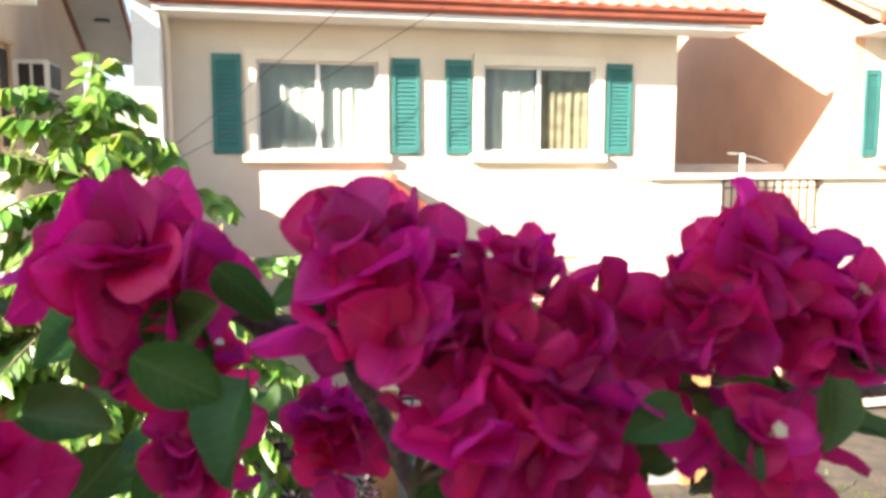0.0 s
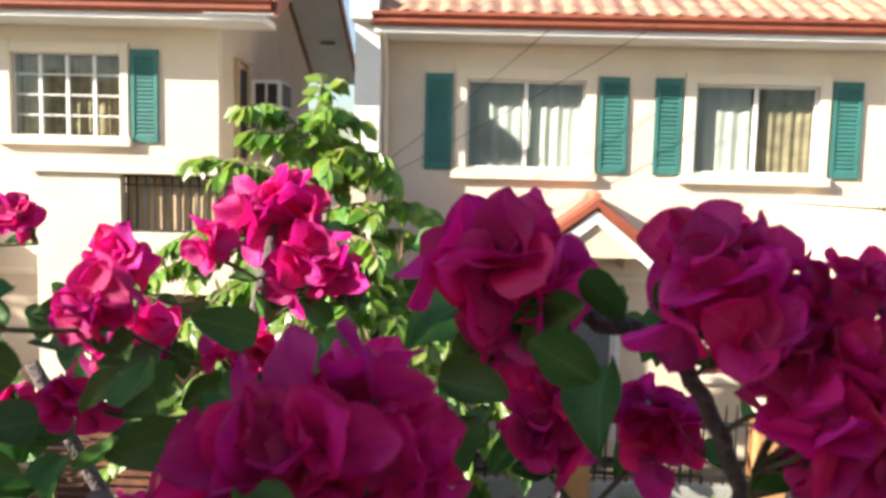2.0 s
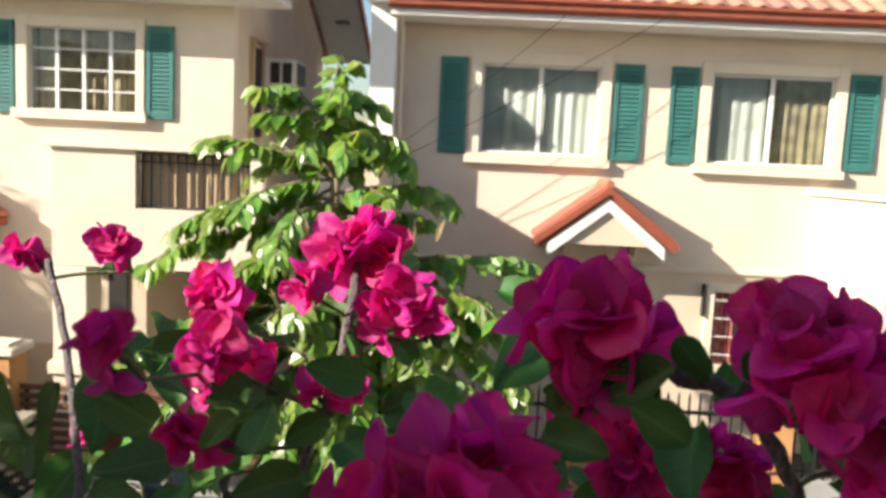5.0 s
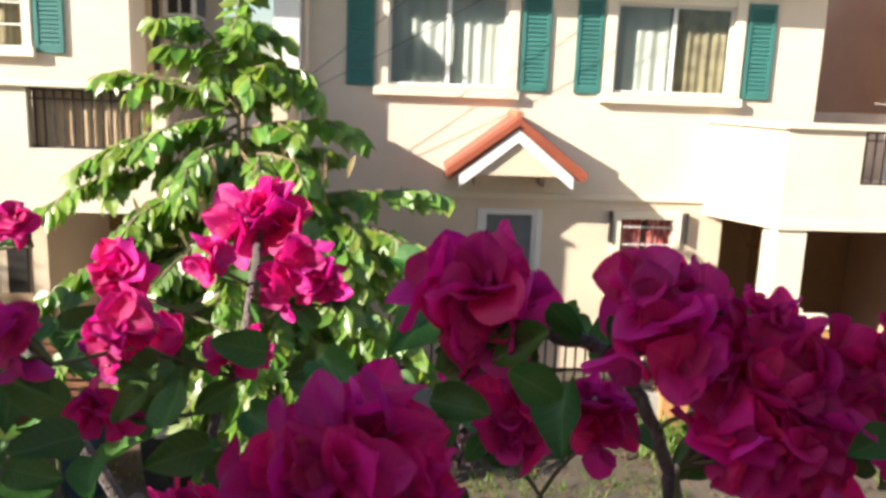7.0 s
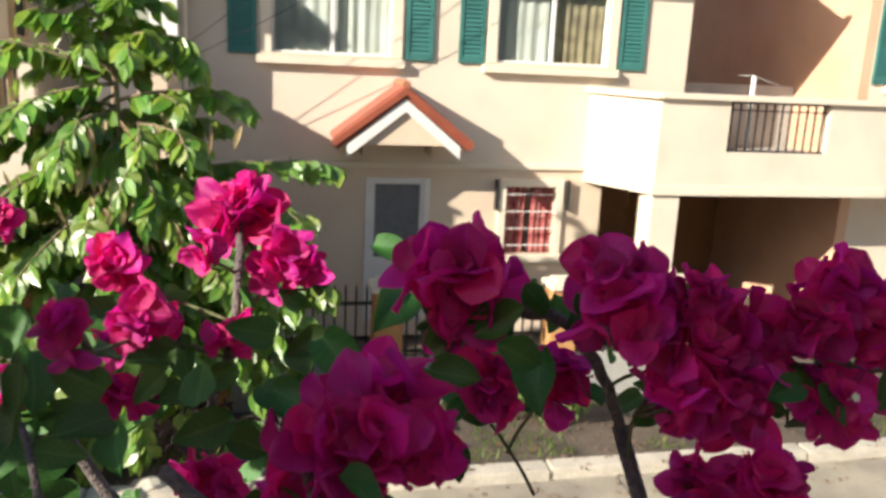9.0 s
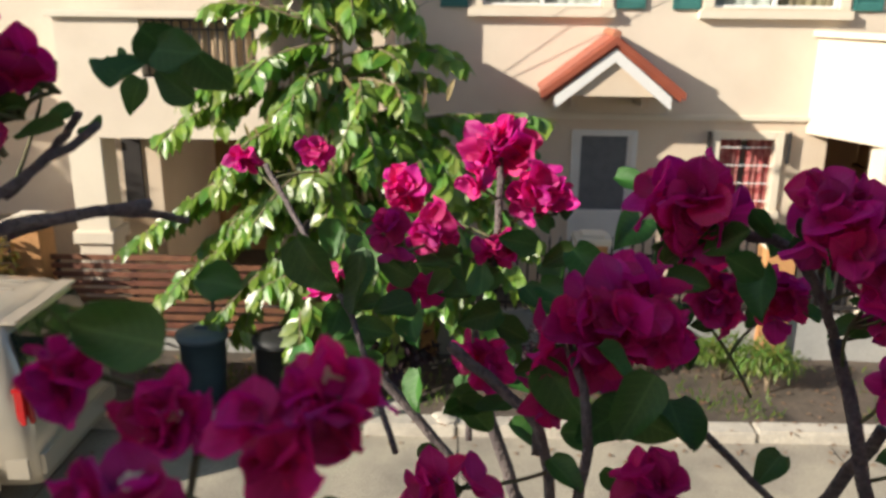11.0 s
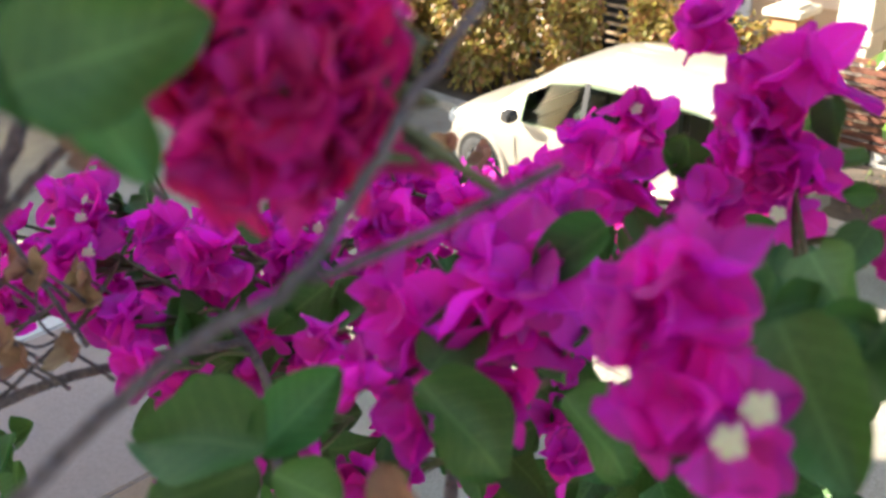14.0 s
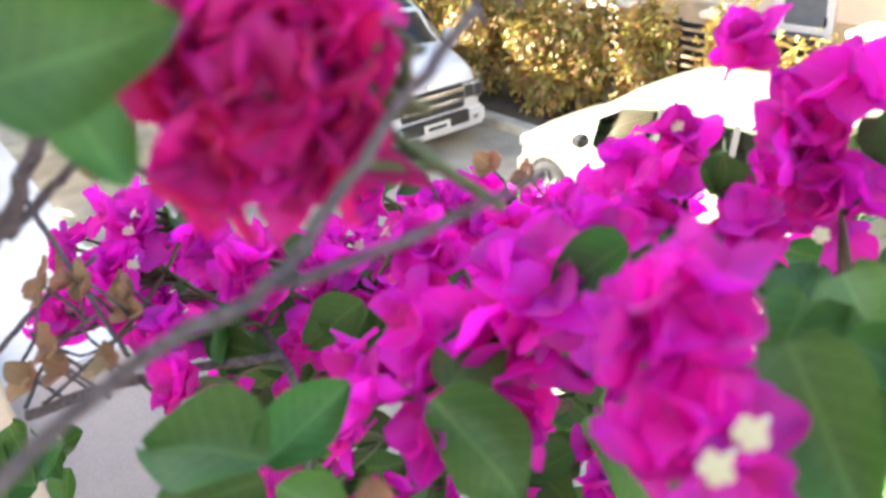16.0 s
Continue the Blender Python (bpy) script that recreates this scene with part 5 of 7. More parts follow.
def leafy(name, label, category, at, size, count, leaf_len, leaf_w, material, seed, trunk=None, lumps=9, group=""):
    """A tree or shrub: limbs to several lumps, each a cloud of leaves with gaps between."""
    rt = random.Random(seed)
    t = thing(name, label, category, at, group)
    bm = bmesh.new()
    verts, faces = [], []
    base = trunk or 0.25
    for k in range(lumps):
        a = rt.uniform(0, 2 * math.pi)
        rad = rt.uniform(0.1, 0.8)
        c = Vector((size[0] * rad * math.cos(a), size[1] * rad * math.sin(a), base + size[2] * rt.uniform(0.15, 0.9)))
        tube(bm, [Vector((0.0, 0, 0)), Vector((c.x * 0.15, c.y * 0.15, base * 0.7)), c * 0.7 + Vector((0, 0, 0.1)), c], 0.05 if trunk else 0.018, 0.008, 6)
        r = rt.uniform(0.28, 0.48)
        for _ in range(count // lumps):
            v = Vector((rt.gauss(0, 1), rt.gauss(0, 1), rt.gauss(0, 1))).normalized() * rt.random() ** 0.4
            p = c + Vector((v.x * size[0] * r, v.y * size[1] * r, v.z * size[2] * r * 0.8))
            if p.z < 0.05:
                continue
            d = v + Vector((rt.uniform(-0.6, 0.6), rt.uniform(-0.6, 0.6), rt.uniform(-0.9, 0.4)))
            add_leaf(verts, faces, p, d, Vector((rt.uniform(-0.4, 0.4), rt.uniform(-0.4, 0.4), 1)), leaf_len * rt.uniform(0.6, 1.2), leaf_w * rt.uniform(0.7, 1.2))
    part("trunk" if trunk else "stem", bm, TREEBARK, t, smooth=True)
    leaf_object("crown" if trunk else "foliage", verts, faces, material, t)
    return t


for k, (x, y, sx, sy, sz, n) in enumerate(((-9.9, 7.0, 1.15, 0.65, 1.38, 5600), (-12.2, 7.1, 1.2, 0.65, 1.4, 5200), (-11.0, 7.0, 1.0, 0.65, 1.42, 4800), (-8.95, 7.1, 0.72, 0.5, 1.40, 3200), (-7.85, 7.2, 0.62, 0.42, 1.55, 2300), (-6.55, 7.3, 0.58, 0.38, 1.50, 2200), (-5.65, 7.3, 0.62, 0.40, 1.42, 2300))):
    leafy("hedge_shrub", "yellowing croton shrub along the slat fence", "shrub", (x, y, 0.1), (sx, sy, sz), n, 0.12, 0.06, CROTON, 50 + k, lumps=20, group="shrubs along the fence")
# added tree; its crown, out of view, shades the twin house
leafy("street_tree", "tall tree with a high crown, added to shade the twin house", "tree", (-14.6, 5.8, 0.1), (2.6, 2.6, 2.8), 7000, 0.26, 0.12, DARKLEAF, 67, 3.6, 26)
# added beyond the left edge of the view to shade the far road
leafy("street_tree", "leafy green tree added to shade the road", "tree", (-19.3, -2.0, 0.1), (3.0, 2.2, 2.2), 7000, 0.28, 0.13, DARKLEAF, 68, 1.9, 24)
leafy("shade_tree", "dense bright green tree behind the hedge", "tree", (-18.2, 10.0, 0.1), (2.6, 1.8, 4.0), 8500, 0.24, 0.11, TREELEAF, 66, 0.6, 26)
leafy("broadleaf_tree", "bright green broadleaf tree beyond the hedge", "tree", (-14.9, 10.4, 0.1), (1.7, 1.3, 3.6), 5200, 0.24, 0.11, TREELEAF, 61, 0.8, 20)
leafy("shade_tree", "dense dark green tree beside the twin house", "tree", (-12.2, 11.6, 0.1), (1.9, 1.6, 5.2), 9500, 0.26, 0.12, DARKLEAF, 62, 0.5, 30)
leafy("shade_tree", "dense dark green tree further along the street", "tree", (-16.8, 12.0, 0.1), (4.2, 2.4, 6.0), 9500, 0.36, 0.17, DARKLEAF, 63, 0.8, 34)
# two more trees, added up-sun so that their shadows darken the road
leafy("street_tree", "leafy green tree added to shade the road", "tree", (-13.5, 1.6, 0.1), (1.9, 1.8, 1.6), 8000, 0.26, 0.12, DARKLEAF, 65, 1.0, 24)
leafy("street_tree", "leafy green tree added to shade the road", "tree", (-14.2, -0.9, 0.1), (2.3, 1.9, 1.8), 8000, 0.26, 0.12, DARKLEAF, 64, 1.9, 24)
for k, x in enumerate((-0.6, 0.3, 1.0)):
    leafy("dark_foliage_plant", "low purple-leaved plant on the verge", "plant", (x, 6.85, 0.1), (0.42, 0.3, 0.42), 420, 0.12, 0.05, PURPLELEAF, 70 + k, lumps=7, group="low plants on the verge")
for k, (x, y) in enumerate(((3.0, 7.3), (2.2, 7.45), (3.4, 7.0))):
    leafy("grass_clump", "bright green low grass clump by the fence", "plant", (x, y, 0.1), (0.5, 0.35, 0.28), 700, 0.14, 0.02, GRASS, 80 + k, lumps=7, group="low plants on the verge")


def grass():
    rt = random.Random(90)
    verts, faces = [], []
    for _ in range(2600):
        x, y = rt.uniform(-4, 9), 6.35 + abs(rt.gauss(0, 0.55))
        if noise.noise((x * 0.9, y * 0.9, 4.0)) < 0.0 or y > 7.8:
            continue
        add_leaf(verts, faces, Vector((x, y, 0.09)), Vector((rt.uniform(-0.6, 0.6), rt.uniform(-0.6, 0.6), 1)), Vector((rt.uniform(-1, 1), 1, 0.1)), rt.uniform(0.05, 0.16), 0.014)
    ob = leaf_object("verge_grass", verts, faces, GRASS, None)
    tagged(ob, "sparse dry green grass on the verge", "grass", kind="stuff")
    verts, faces = [], []
    for _ in range(900):
        x, y = rt.uniform(-9, 9), rt.uniform(5.6, 7.6)
        z = 0.125 if 6.08 < y < 6.28 else (0.006 if y < 6.08 else 0.13)
        add_leaf(verts, faces, Vector((x, y, z + 0.004)), Vector((rt.uniform(-1, 1), rt.uniform(-1, 1), 0.15)), Vector((0, 0, 1)), rt.uniform(0.04, 0.10), 0.03)
    ob = leaf_object("fallen_leaves", verts, faces, DRIED, None)
    tagged(ob, "scattered dry fallen leaves by the kerb", "fallen leaves", kind="stuff")


grass()

palm = thing("palm_tree", "distant green palm between the houses", "palm", (-4.9, 30.0, 0.0))
rt = random.Random(33)
part("trunk", tube(bmesh.new(), [(0, 0, 0), (0.1, 0, 3), (0.2, 0, 6.0)], 0.16, 0.11, 8), TREEBARK, palm, smooth=True)
vv, ff = [], []
for k in range(15):
    a = k * 2.4
    d = Vector((math.cos(a), math.sin(a), 0))
    for j in range(22):
        u = j / 22
        p = Vector((0.2, 0, 6.0)) + d * (1.9 * u) + Vector((0, 0, 1.3 * u * (0.4 + 0.6 * ((k * 7) % 5) / 5) - 1.5 * u * u))
        for s in (-1, 1):
            add_leaf(vv, ff, p, d * 0.6 + d.cross(Vector((0, 0, 1))) * s + Vector((0, 0, -0.4)), Vector((0, 0, 1)), 0.55 * (1 - 0.5 * u), 0.045)
leaf_object("crown", vv, ff, TREELEAF, palm)

pole = thing("utility_pole", "orange-brown painted pole beside the hedge", "pole", (-12.80, 9.45, 0.05))
part("shaft", tube(bmesh.new(), [(0, 0, 0), (0, 0, 3.2)], 0.10, 0.09, 12), POLE, pole, smooth=True)
part("shaft_top", tube(bmesh.new(), [(0, 0, 3.2), (0, 0, 7.0)], 0.09, 0.075, 12), GREYWALL, pole, smooth=True)
tagged(part("wall_side_lot", boxes((-14.5, -10.98, 9.9, 10.05, 0.05, 1.35)), GREYWALL), "grey plaster boundary wall beside the twin house", "wall", kind="structure")
for p, q, sag in (((1.36, 9.64, 6.0), (-1.10, 9.715, 3.95), 0.05), ((2.62, 9.64, 6.0), (-1.10, 9.715, 3.85), 0.06)):
    c = thing("cable", "thin black service cable across the facade", "cable", p)
    a, b = Vector((0, 0, 0)), Vector(q) - Vector(p)
    part("wire", tube(bmesh.new(), [a.lerp(b, k / 10) - Vector((0, 0, sag * 4 * (k / 10) * (1 - k / 10))) for k in range(11)], 0.005, 0.005, 5), IRON, c)
st = thing("kerb_stones", "loose pale broken concrete pieces by the kerb", "rubble", (-0.4, 6.2, 0.1))
rt = random.Random(17)
for k in range(9):
    bm = bmesh.new()
    bmesh.ops.create_icosphere(bm, subdivisions=2, radius=1)
    s = rt.uniform(0.05, 0.13)
    o = Vector((rt.uniform(-0.9, 0.7), rt.uniform(-0.12, 0.2), 0.03))
    for v in bm.verts:
        v.co = Vector((v.co.x * s * 1.4, v.co.y * s, v.co.z * s * 0.6)) * (1 + 0.35 * noise.noise(v.co * 2.0 + o * 5)) + o
    part("stone", bm, KERB, st)


# ---------------------------------------------------------------- the bougainvillea shrubs in front of the camera
def bract_mesh(name, material, seed, width=1.0, cup=0.15, wave=0.055, tip=0.8):
    """A thin curved bract or leaf of unit length along y, rounded at the base and pointed at the tip."""
    rb = random.Random(seed)
    bm = bmesh.new()
    rows = []
    tw, cu, b = rb.uniform(-0.25, 0.25), cup * rb.uniform(0.3, 1.5), rb.uniform(-0.20, 0.20)
    for i in range(9):
        u = i / 8
        w = width * 0.5 * (math.sin(math.pi * min(1, (0.06 + 0.94 * u)) ** tip)) ** 0.62 if i < 8 else 0.03
        row = []
        for j in range(7):
            v = (j - 3) / 3
            z = cu * v * v * w * 2 + b * u * u + wave * math.sin(6 * u + 3 * v + seed) + tw * v * w * u + 0.03 * math.sin(9 * v * u + seed * 2)
            row.append(bm.verts.new((v * w * (1 + 0.07 * math.sin(7 * u + seed)), u, z - 0.03 * (1 - abs(v)) * 0.8)))
        rows.append(row)
    for p, q in zip(rows, rows[1:]):
        for j in range(6):
            bm.faces.new((p[j], p[j + 1], q[j + 1], q[j]))
    return finish(name, bm, material, True)


BRACTS = {m.name: [bract_mesh("bract", m, 3 + 5 * k) for k in range(8)] for m in (CRIMSON, MAGENTA, DRIED)}
LEAVES = [bract_mesh("leaf", LEAF, 60 + 7 * k, 0.66, 0.30, 0.03, 0.72) for k in range(6)]


def tube_flower():
    bm = tube(bmesh.new(), [(0, 0, -0.014), (0, 0, -0.006), (0, 0, 0)], 0.0008, 0.0013, 7)
    for k in range(5):
        a0 = k * 2 * math.pi / 5
        c = bm.verts.new((0, 0, 0.0004))
        ring5 = [bm.verts.new((r * math.cos(a0 + d), r * math.sin(a0 + d), z)) for r, d, z in ((0.0026, -0.628, 0.0004), (0.0040, -0.42, 0.0010), (0.0042, 0.0, 0.0004), (0.0040, 0.42, 0.0010), (0.0026, 0.628, 0.0004))]
        for p, q in zip(ring5, ring5[1:]):
            bm.faces.new((c, p, q))
    return finish("white_flower", bm, TUBE)


TUBE_FLOWER = tube_flower()
rf = random.Random(1234)
EYE_SIDE = Vector((-0.1, -0.75, 0.45))
shrub = None
nodes = []
hub = Vector((0, 0, 0))


def frame_along(y, z):
    y = y.normalized()
    x = y.cross(z)
    x = x.normalized() if x.length > 1e-4 else y.orthogonal().normalized()
    return Matrix((x, y, x.cross(y))).transposed().to_4x4()


def flower(parent, at, axis, size, meshes, centre=0.045):
    """Three bracts about an axis, some with a small white tube flower."""
    axis = axis.normalized()
    a = axis.orthogonal().normalized()
    b = axis.cross(a)
    turn = rf.uniform(0, 2 * math.pi)
    for k in range(3):
        t = turn + k * 2.094 + rf.uniform(-0.3, 0.3)
        out = a * math.cos(t) + b * math.sin(t)
        lean = rf.uniform(0.65, 1.5)
        m = frame_along(axis * math.cos(lean) + out * math.sin(lean), axis * math.sin(lean) - out * math.cos(lean))
        put("bract", rf.choice(meshes), parent, Matrix.Translation(at) @ m @ Matrix.Diagonal((size * rf.uniform(0.85, 1.15), size * rf.uniform(0.85, 1.15), size, 1)))
    if rf.random() < centre:
        m = frame_along(b, axis)
        put("white_flower", TUBE_FLOWER, parent, Matrix.Translation(at + axis * size * 0.42) @ m @ Matrix.Scale(0.8, 4))


def cluster(x, y, z, r, n, material):
    """A bunch of flowers on thin stalks, hung on a twig of the shrub."""
    c = Vector((x, y, z))
    down = (hub - c).normalized()
    bm = bmesh.new()
    mid = c + down * r * 0.95 + Vector((0, 0.012, 0))
    n = int(n * 1.6) + 2
    size = min(0.037, max(0.017, r * 0.78))
    spots, stalks = [], []
    sx, sz = rf.uniform(0.95, 1.25), rf.uniform(0.8, 1.05)
    for k in range(n):
        g = k * 2.39996
        q = Vector((rf.uniform(-1, 1), rf.uniform(-1, 1), rf.uniform(-1, 1)))
        while q.length > 1 or q.length < 0.25:
            q = Vector((rf.uniform(-1, 1), rf.uniform(-1, 1), rf.uniform(-1, 1)))
        p = c + Vector((q.x * sx, q.y * 0.7, q.z * sz)) * max(r * 0.35, r - size * 0.55) * rf.choice((0.8, 1.0, 1.0, 1.35))
        d = (q * 0.6 + EYE_SIDE * 0.55 + Vector((rf.uniform(-0.5, 0.5), rf.uniform(-0.5, 0.5), rf.uniform(-0.5, 0.5)))).normalized()
        stalks.extend([mid + Vector((0.0012 * math.cos(g), 0.0012 * math.sin(g), 0)), (mid + p) / 2 + d * 0.004, p, (mid + p) / 2 + d * 0.004 + Vector((0.0009, 0.0004, 0.0003))])
        spots.append((p, d))
    root = min(nodes, key=lambda q: (q - mid).length + (0.05 if q.z > mid.z else 0.0))
    if (root - mid).length > 0.10:
        root = mid + (root - mid).normalized() * (0.05 if r > 0.018 else 0.02) + Vector((0, 0.01, -0.07 if r > 0.018 else -0.02))
    bend = mid.lerp(root, 0.5) + Vector((rf.uniform(-0.012, 0.012), rf.uniform(-0.01, 0.01), 0.008 - 0.1 * (mid - root).length))
    tube(bm, stalks + [mid + (root - mid) * (k / 6) * (k / 6) + (bend - mid) * 2 * (k / 6) * (1 - k / 6) for k in range(7)], 0.0009, 0.0016, 5)
    nodes.extend([mid, mid.lerp(root, 0.5)])
    cl = part("bloom", bm, TWIG, shrub, smooth=True)
    for p, d in spots:
        flower(cl, p, d, size, BRACTS[material.name])
    for k in range(2 if r > 0.021 else 0):
        d = Vector((rf.uniform(-1, 1), rf.uniform(0.3, 1.2), rf.uniform(-1.2, 0.1))).normalized()
        q = c + d * r * rf.uniform(0.9, 1.7)
        leaf(q.x, q.y, q.z, min(0.034, max(0.022, r * 0.85)))


def leaf(x, y, z, length, mesh=None, jitter=0.75):
    d = Vector((rf.uniform(-1, 1), rf.uniform(-0.7, 0.2), rf.uniform(-0.8, 0.3)))
    nrm = Vector((rf.uniform(-jitter, jitter), -0.8 + rf.uniform(-jitter, jitter), 0.8 + rf.uniform(-jitter, jitter)))
    m = frame_along(d - nrm * (d.dot(nrm) / nrm.length_squared), nrm)
    s = length
    put("leaf", mesh or rf.choice(LEAVES), shrub, Matrix.Translation((x, y, z)) @ m @ Matrix.Translation((0, 0, 0)) @ Matrix.Diagonal((s, s, s, 1)) @ Matrix.Translation((0, -0.5, 0)))


def aimed_leaf(base, tip, ratio):
    """A broad leaf from its stalk end to its tip, its face towards the balcony."""
    a, b = Vector(base), Vector(tip)
    d = b - a
    nrm = (cam_side - a).normalized() + Vector((rf.uniform(-0.3, 0.3), rf.uniform(-0.3, 0.3), 0.35))
    m = frame_along(d, nrm - d * (d.dot(nrm) / d.length_squared))
    put("leaf", rf.choice(LEAVES), shrub, Matrix.Translation(a) @ m @ Matrix.Diagonal((d.length * ratio / 0.66, d.length, d.length, 1)))


def dried(x, y, z, size):
    c = Vector((x, y, z))
    bm = tube(bmesh.new(), [c, c + Vector((0.003, 0.008, -0.012)), c + Vector((0.0, 0.014, -0.025))], 0.0009, 0.0012, 5)
    cl = part("dry_flower", bm, BARK, shrub, "withered brown bracts on a twig")
    flower(cl, c, Vector((rf.uniform(-0.4, 0.4), -0.7, 0.5)), max(0.014, size * 0.62), BRACTS["dried_bract"], 0.0)


def white_flower(x, y, z):
    m = frame_along(Vector((0.2, 0.5, 1)), (cam_side - Vector((x, y, z))))
    put("white_flower", TUBE_FLOWER, shrub, Matrix.Translation((x, y, z)) @ m @ Matrix.Scale(0.85, 4))


def branch(r, *pts):
    """A knobbly woody branch, a little thicker at its lower end."""
    pts = [Vector(p) for p in pts]
    fine = []
    for i in range(len(pts) - 1):
        p0, p1, p2, p3 = pts[max(i - 1, 0)], pts[i], pts[i + 1], pts[min(i + 2, len(pts) - 1)]
        for k in range(6):
            t = k / 6
            fine.append(0.5 * (2 * p1 + (p2 - p0) * t + (2 * p0 - 5 * p1 + 4 * p2 - p3) * t * t + (3 * p1 - p0 - 3 * p2 + p3) * t ** 3) + Vector((rf.gauss(0, 1), rf.gauss(0, 1), rf.gauss(0, 1))) * r * 0.18)
    fine.append(pts[-1])
    nodes.extend(fine[::2])
    part("branch", tube(bmesh.new(), fine, r, r * 0.8, 9), BARK, shrub, smooth=True)


cam_side = Vector((-0.19, -1.39, 4.17))

shrub = thing("crimson_bougainvillea", "bougainvillea shrub with crimson-magenta bracts and dark leaves", "shrub", (0, 0, 0))
hub = Vector((0.20, -0.45, 3.45))
nodes = []
branch(0.022, (0.24, -0.30, 0.0), (0.20, -0.36, 1.2), (0.26, -0.40, 2.4), (0.20, -0.45, 3.45))
branch(0.008, (0.20, -0.45, 3.45), (0.10, -0.55, 3.65), (0.04, -0.58, 3.82))
branch(0.008, (0.20, -0.45, 3.45), (0.32, -0.60, 3.65), (0.40, -0.66, 3.85))
branch(0.007, (0.20, -0.45, 3.45), (-0.05, -0.45, 3.75), (-0.16, -0.46, 3.95))
branch(0.0055, (0.225, -0.647, 4.050), (0.253, -0.656, 4.033), (0.288, -0.669, 4.024), (0.310, -0.683, 3.993), (0.328, -0.692, 3.948))
branch(0.003, (0.288, -0.669, 4.024), (0.318, -0.689, 4.048), (0.365, -0.709, 4.055), (0.441, -0.718, 4.028))
branch(0.006, (0.328, -0.692, 3.948), (0.308, -0.809, 3.888), (0.308, -0.862, 3.777))
branch(0.004, (0.420, -0.705, 4.010), (0.476, -0.709, 3.997), (0.554, -0.716, 3.997))
branch(0.004, (0.051, -0.500, 4.089), (0.045, -0.579, 4.001), (0.026, -0.613, 3.929), (0.021, -0.654, 3.825))
branch(0.005, (0.002, -0.712, 3.947), (0.072, -0.779, 3.909), (0.082, -0.826, 3.828))
branch(0.004, (0.139, -0.712, 3.965), (0.084, -0.735, 3.924), (0.072, -0.767, 3.878))
branch(0.003, (-0.192, -0.512, 4.058), (-0.146, -0.578, 4.011), (-0.082, -0.695, 3.964), (-0.034, -0.816, 3.907))
branch(0.004, (0.091, -0.868, 3.899), (0.099, -0.841, 3.952), (0.088, -0.789, 3.987))
branch(0.003, (0.172, -0.850, 3.950), (0.218, -0.872, 3.910))
cluster(0.202, -0.660, 4.058, 0.045, 7, CRIMSON)
cluster(0.206, -0.668, 4.032, 0.030, 3, CRIMSON)
cluster(0.311, -0.706, 4.061, 0.035, 6, CRIMSON)
cluster(0.361, -0.722, 4.064, 0.024, 3, CRIMSON)
cluster(0.352, -0.735, 4.027, 0.030, 5, CRIMSON)
cluster(0.379, -0.749, 4.001, 0.037, 6, CRIMSON)
cluster(0.434, -0.726, 4.040, 0.030, 4, CRIMSON)
cluster(0.477, -0.713, 4.052, 0.034, 5, CRIMSON)
cluster(0.506, -0.731, 4.038, 0.033, 5, CRIMSON)
cluster(0.469, -0.740, 3.981, 0.037, 5, CRIMSON)
cluster(0.224, -0.621, 4.005, 0.029, 3, CRIMSON)
cluster(0.127, -0.784, 4.006, 0.038, 6, CRIMSON)
cluster(0.108, -0.790, 3.982, 0.038, 5, CRIMSON)
cluster(0.158, -0.775, 3.987, 0.029, 4, CRIMSON)
cluster(0.052, -0.510, 4.076, 0.040, 6, CRIMSON)
cluster(0.072, -0.568, 4.052, 0.027, 4, CRIMSON)
cluster(0.100, -0.570, 4.040, 0.022, 3, CRIMSON)
cluster(0.021, -0.585, 4.062, 0.014, 2, CRIMSON)
cluster(-0.044, -0.563, 4.046, 0.027, 4, CRIMSON)
cluster(-0.016, -0.668, 4.041, 0.027, 3, CRIMSON)
cluster(-0.013, -0.574, 4.003, 0.021, 3, CRIMSON)
cluster(-0.040, -0.746, 4.050, 0.022, 3, CRIMSON)
cluster(0.059, -0.581, 4.000, 0.018, 2, CRIMSON)
cluster(-0.118, -0.577, 3.947, 0.023, 3, CRIMSON)
cluster(-0.141, -0.518, 4.069, 0.023, 2, CRIMSON)
cluster(-0.218, -0.501, 4.062, 0.021, 2, CRIMSON)
cluster(0.230, -0.676, 3.974, 0.026, 6, CRIMSON)
cluster(0.298, -0.645, 3.967, 0.029, 6, CRIMSON)
cluster(0.444, -0.766, 3.997, 0.024, 3, CRIMSON)
cluster(0.315, -0.721, 4.050, 0.039, 5, CRIMSON)
cluster(0.325, -0.757, 4.003, 0.032, 4, CRIMSON)
cluster(0.407, -0.723, 4.028, 0.038, 5, CRIMSON)
cluster(0.474, -0.730, 4.051, 0.038, 5, CRIMSON)
cluster(0.337, -0.796, 3.951, 0.029, 4, CRIMSON)
cluster(0.374, -0.801, 3.959, 0.031, 5, CRIMSON)
cluster(0.400, -0.819, 3.912, 0.029, 4, CRIMSON)
cluster(0.444, -0.830, 3.905, 0.014, 2, CRIMSON)
cluster(-0.023, -0.605, 4.008, 0.029, 3, CRIMSON)
cluster(-0.026, -0.656, 3.977, 0.023, 3, CRIMSON)
cluster(0.038, -0.684, 3.921, 0.029, 4, CRIMSON)
cluster(0.039, -0.601, 3.990, 0.020, 2, CRIMSON)
cluster(0.140, -0.707, 3.982, 0.042, 4, CRIMSON)
cluster(0.155, -0.818, 3.884, 0.031, 4, CRIMSON)
cluster(-0.090, -1.132, 4.075, 0.016, 4, CRIMSON)
cluster(-0.097, -1.070, 4.072, 0.017, 4, CRIMSON)
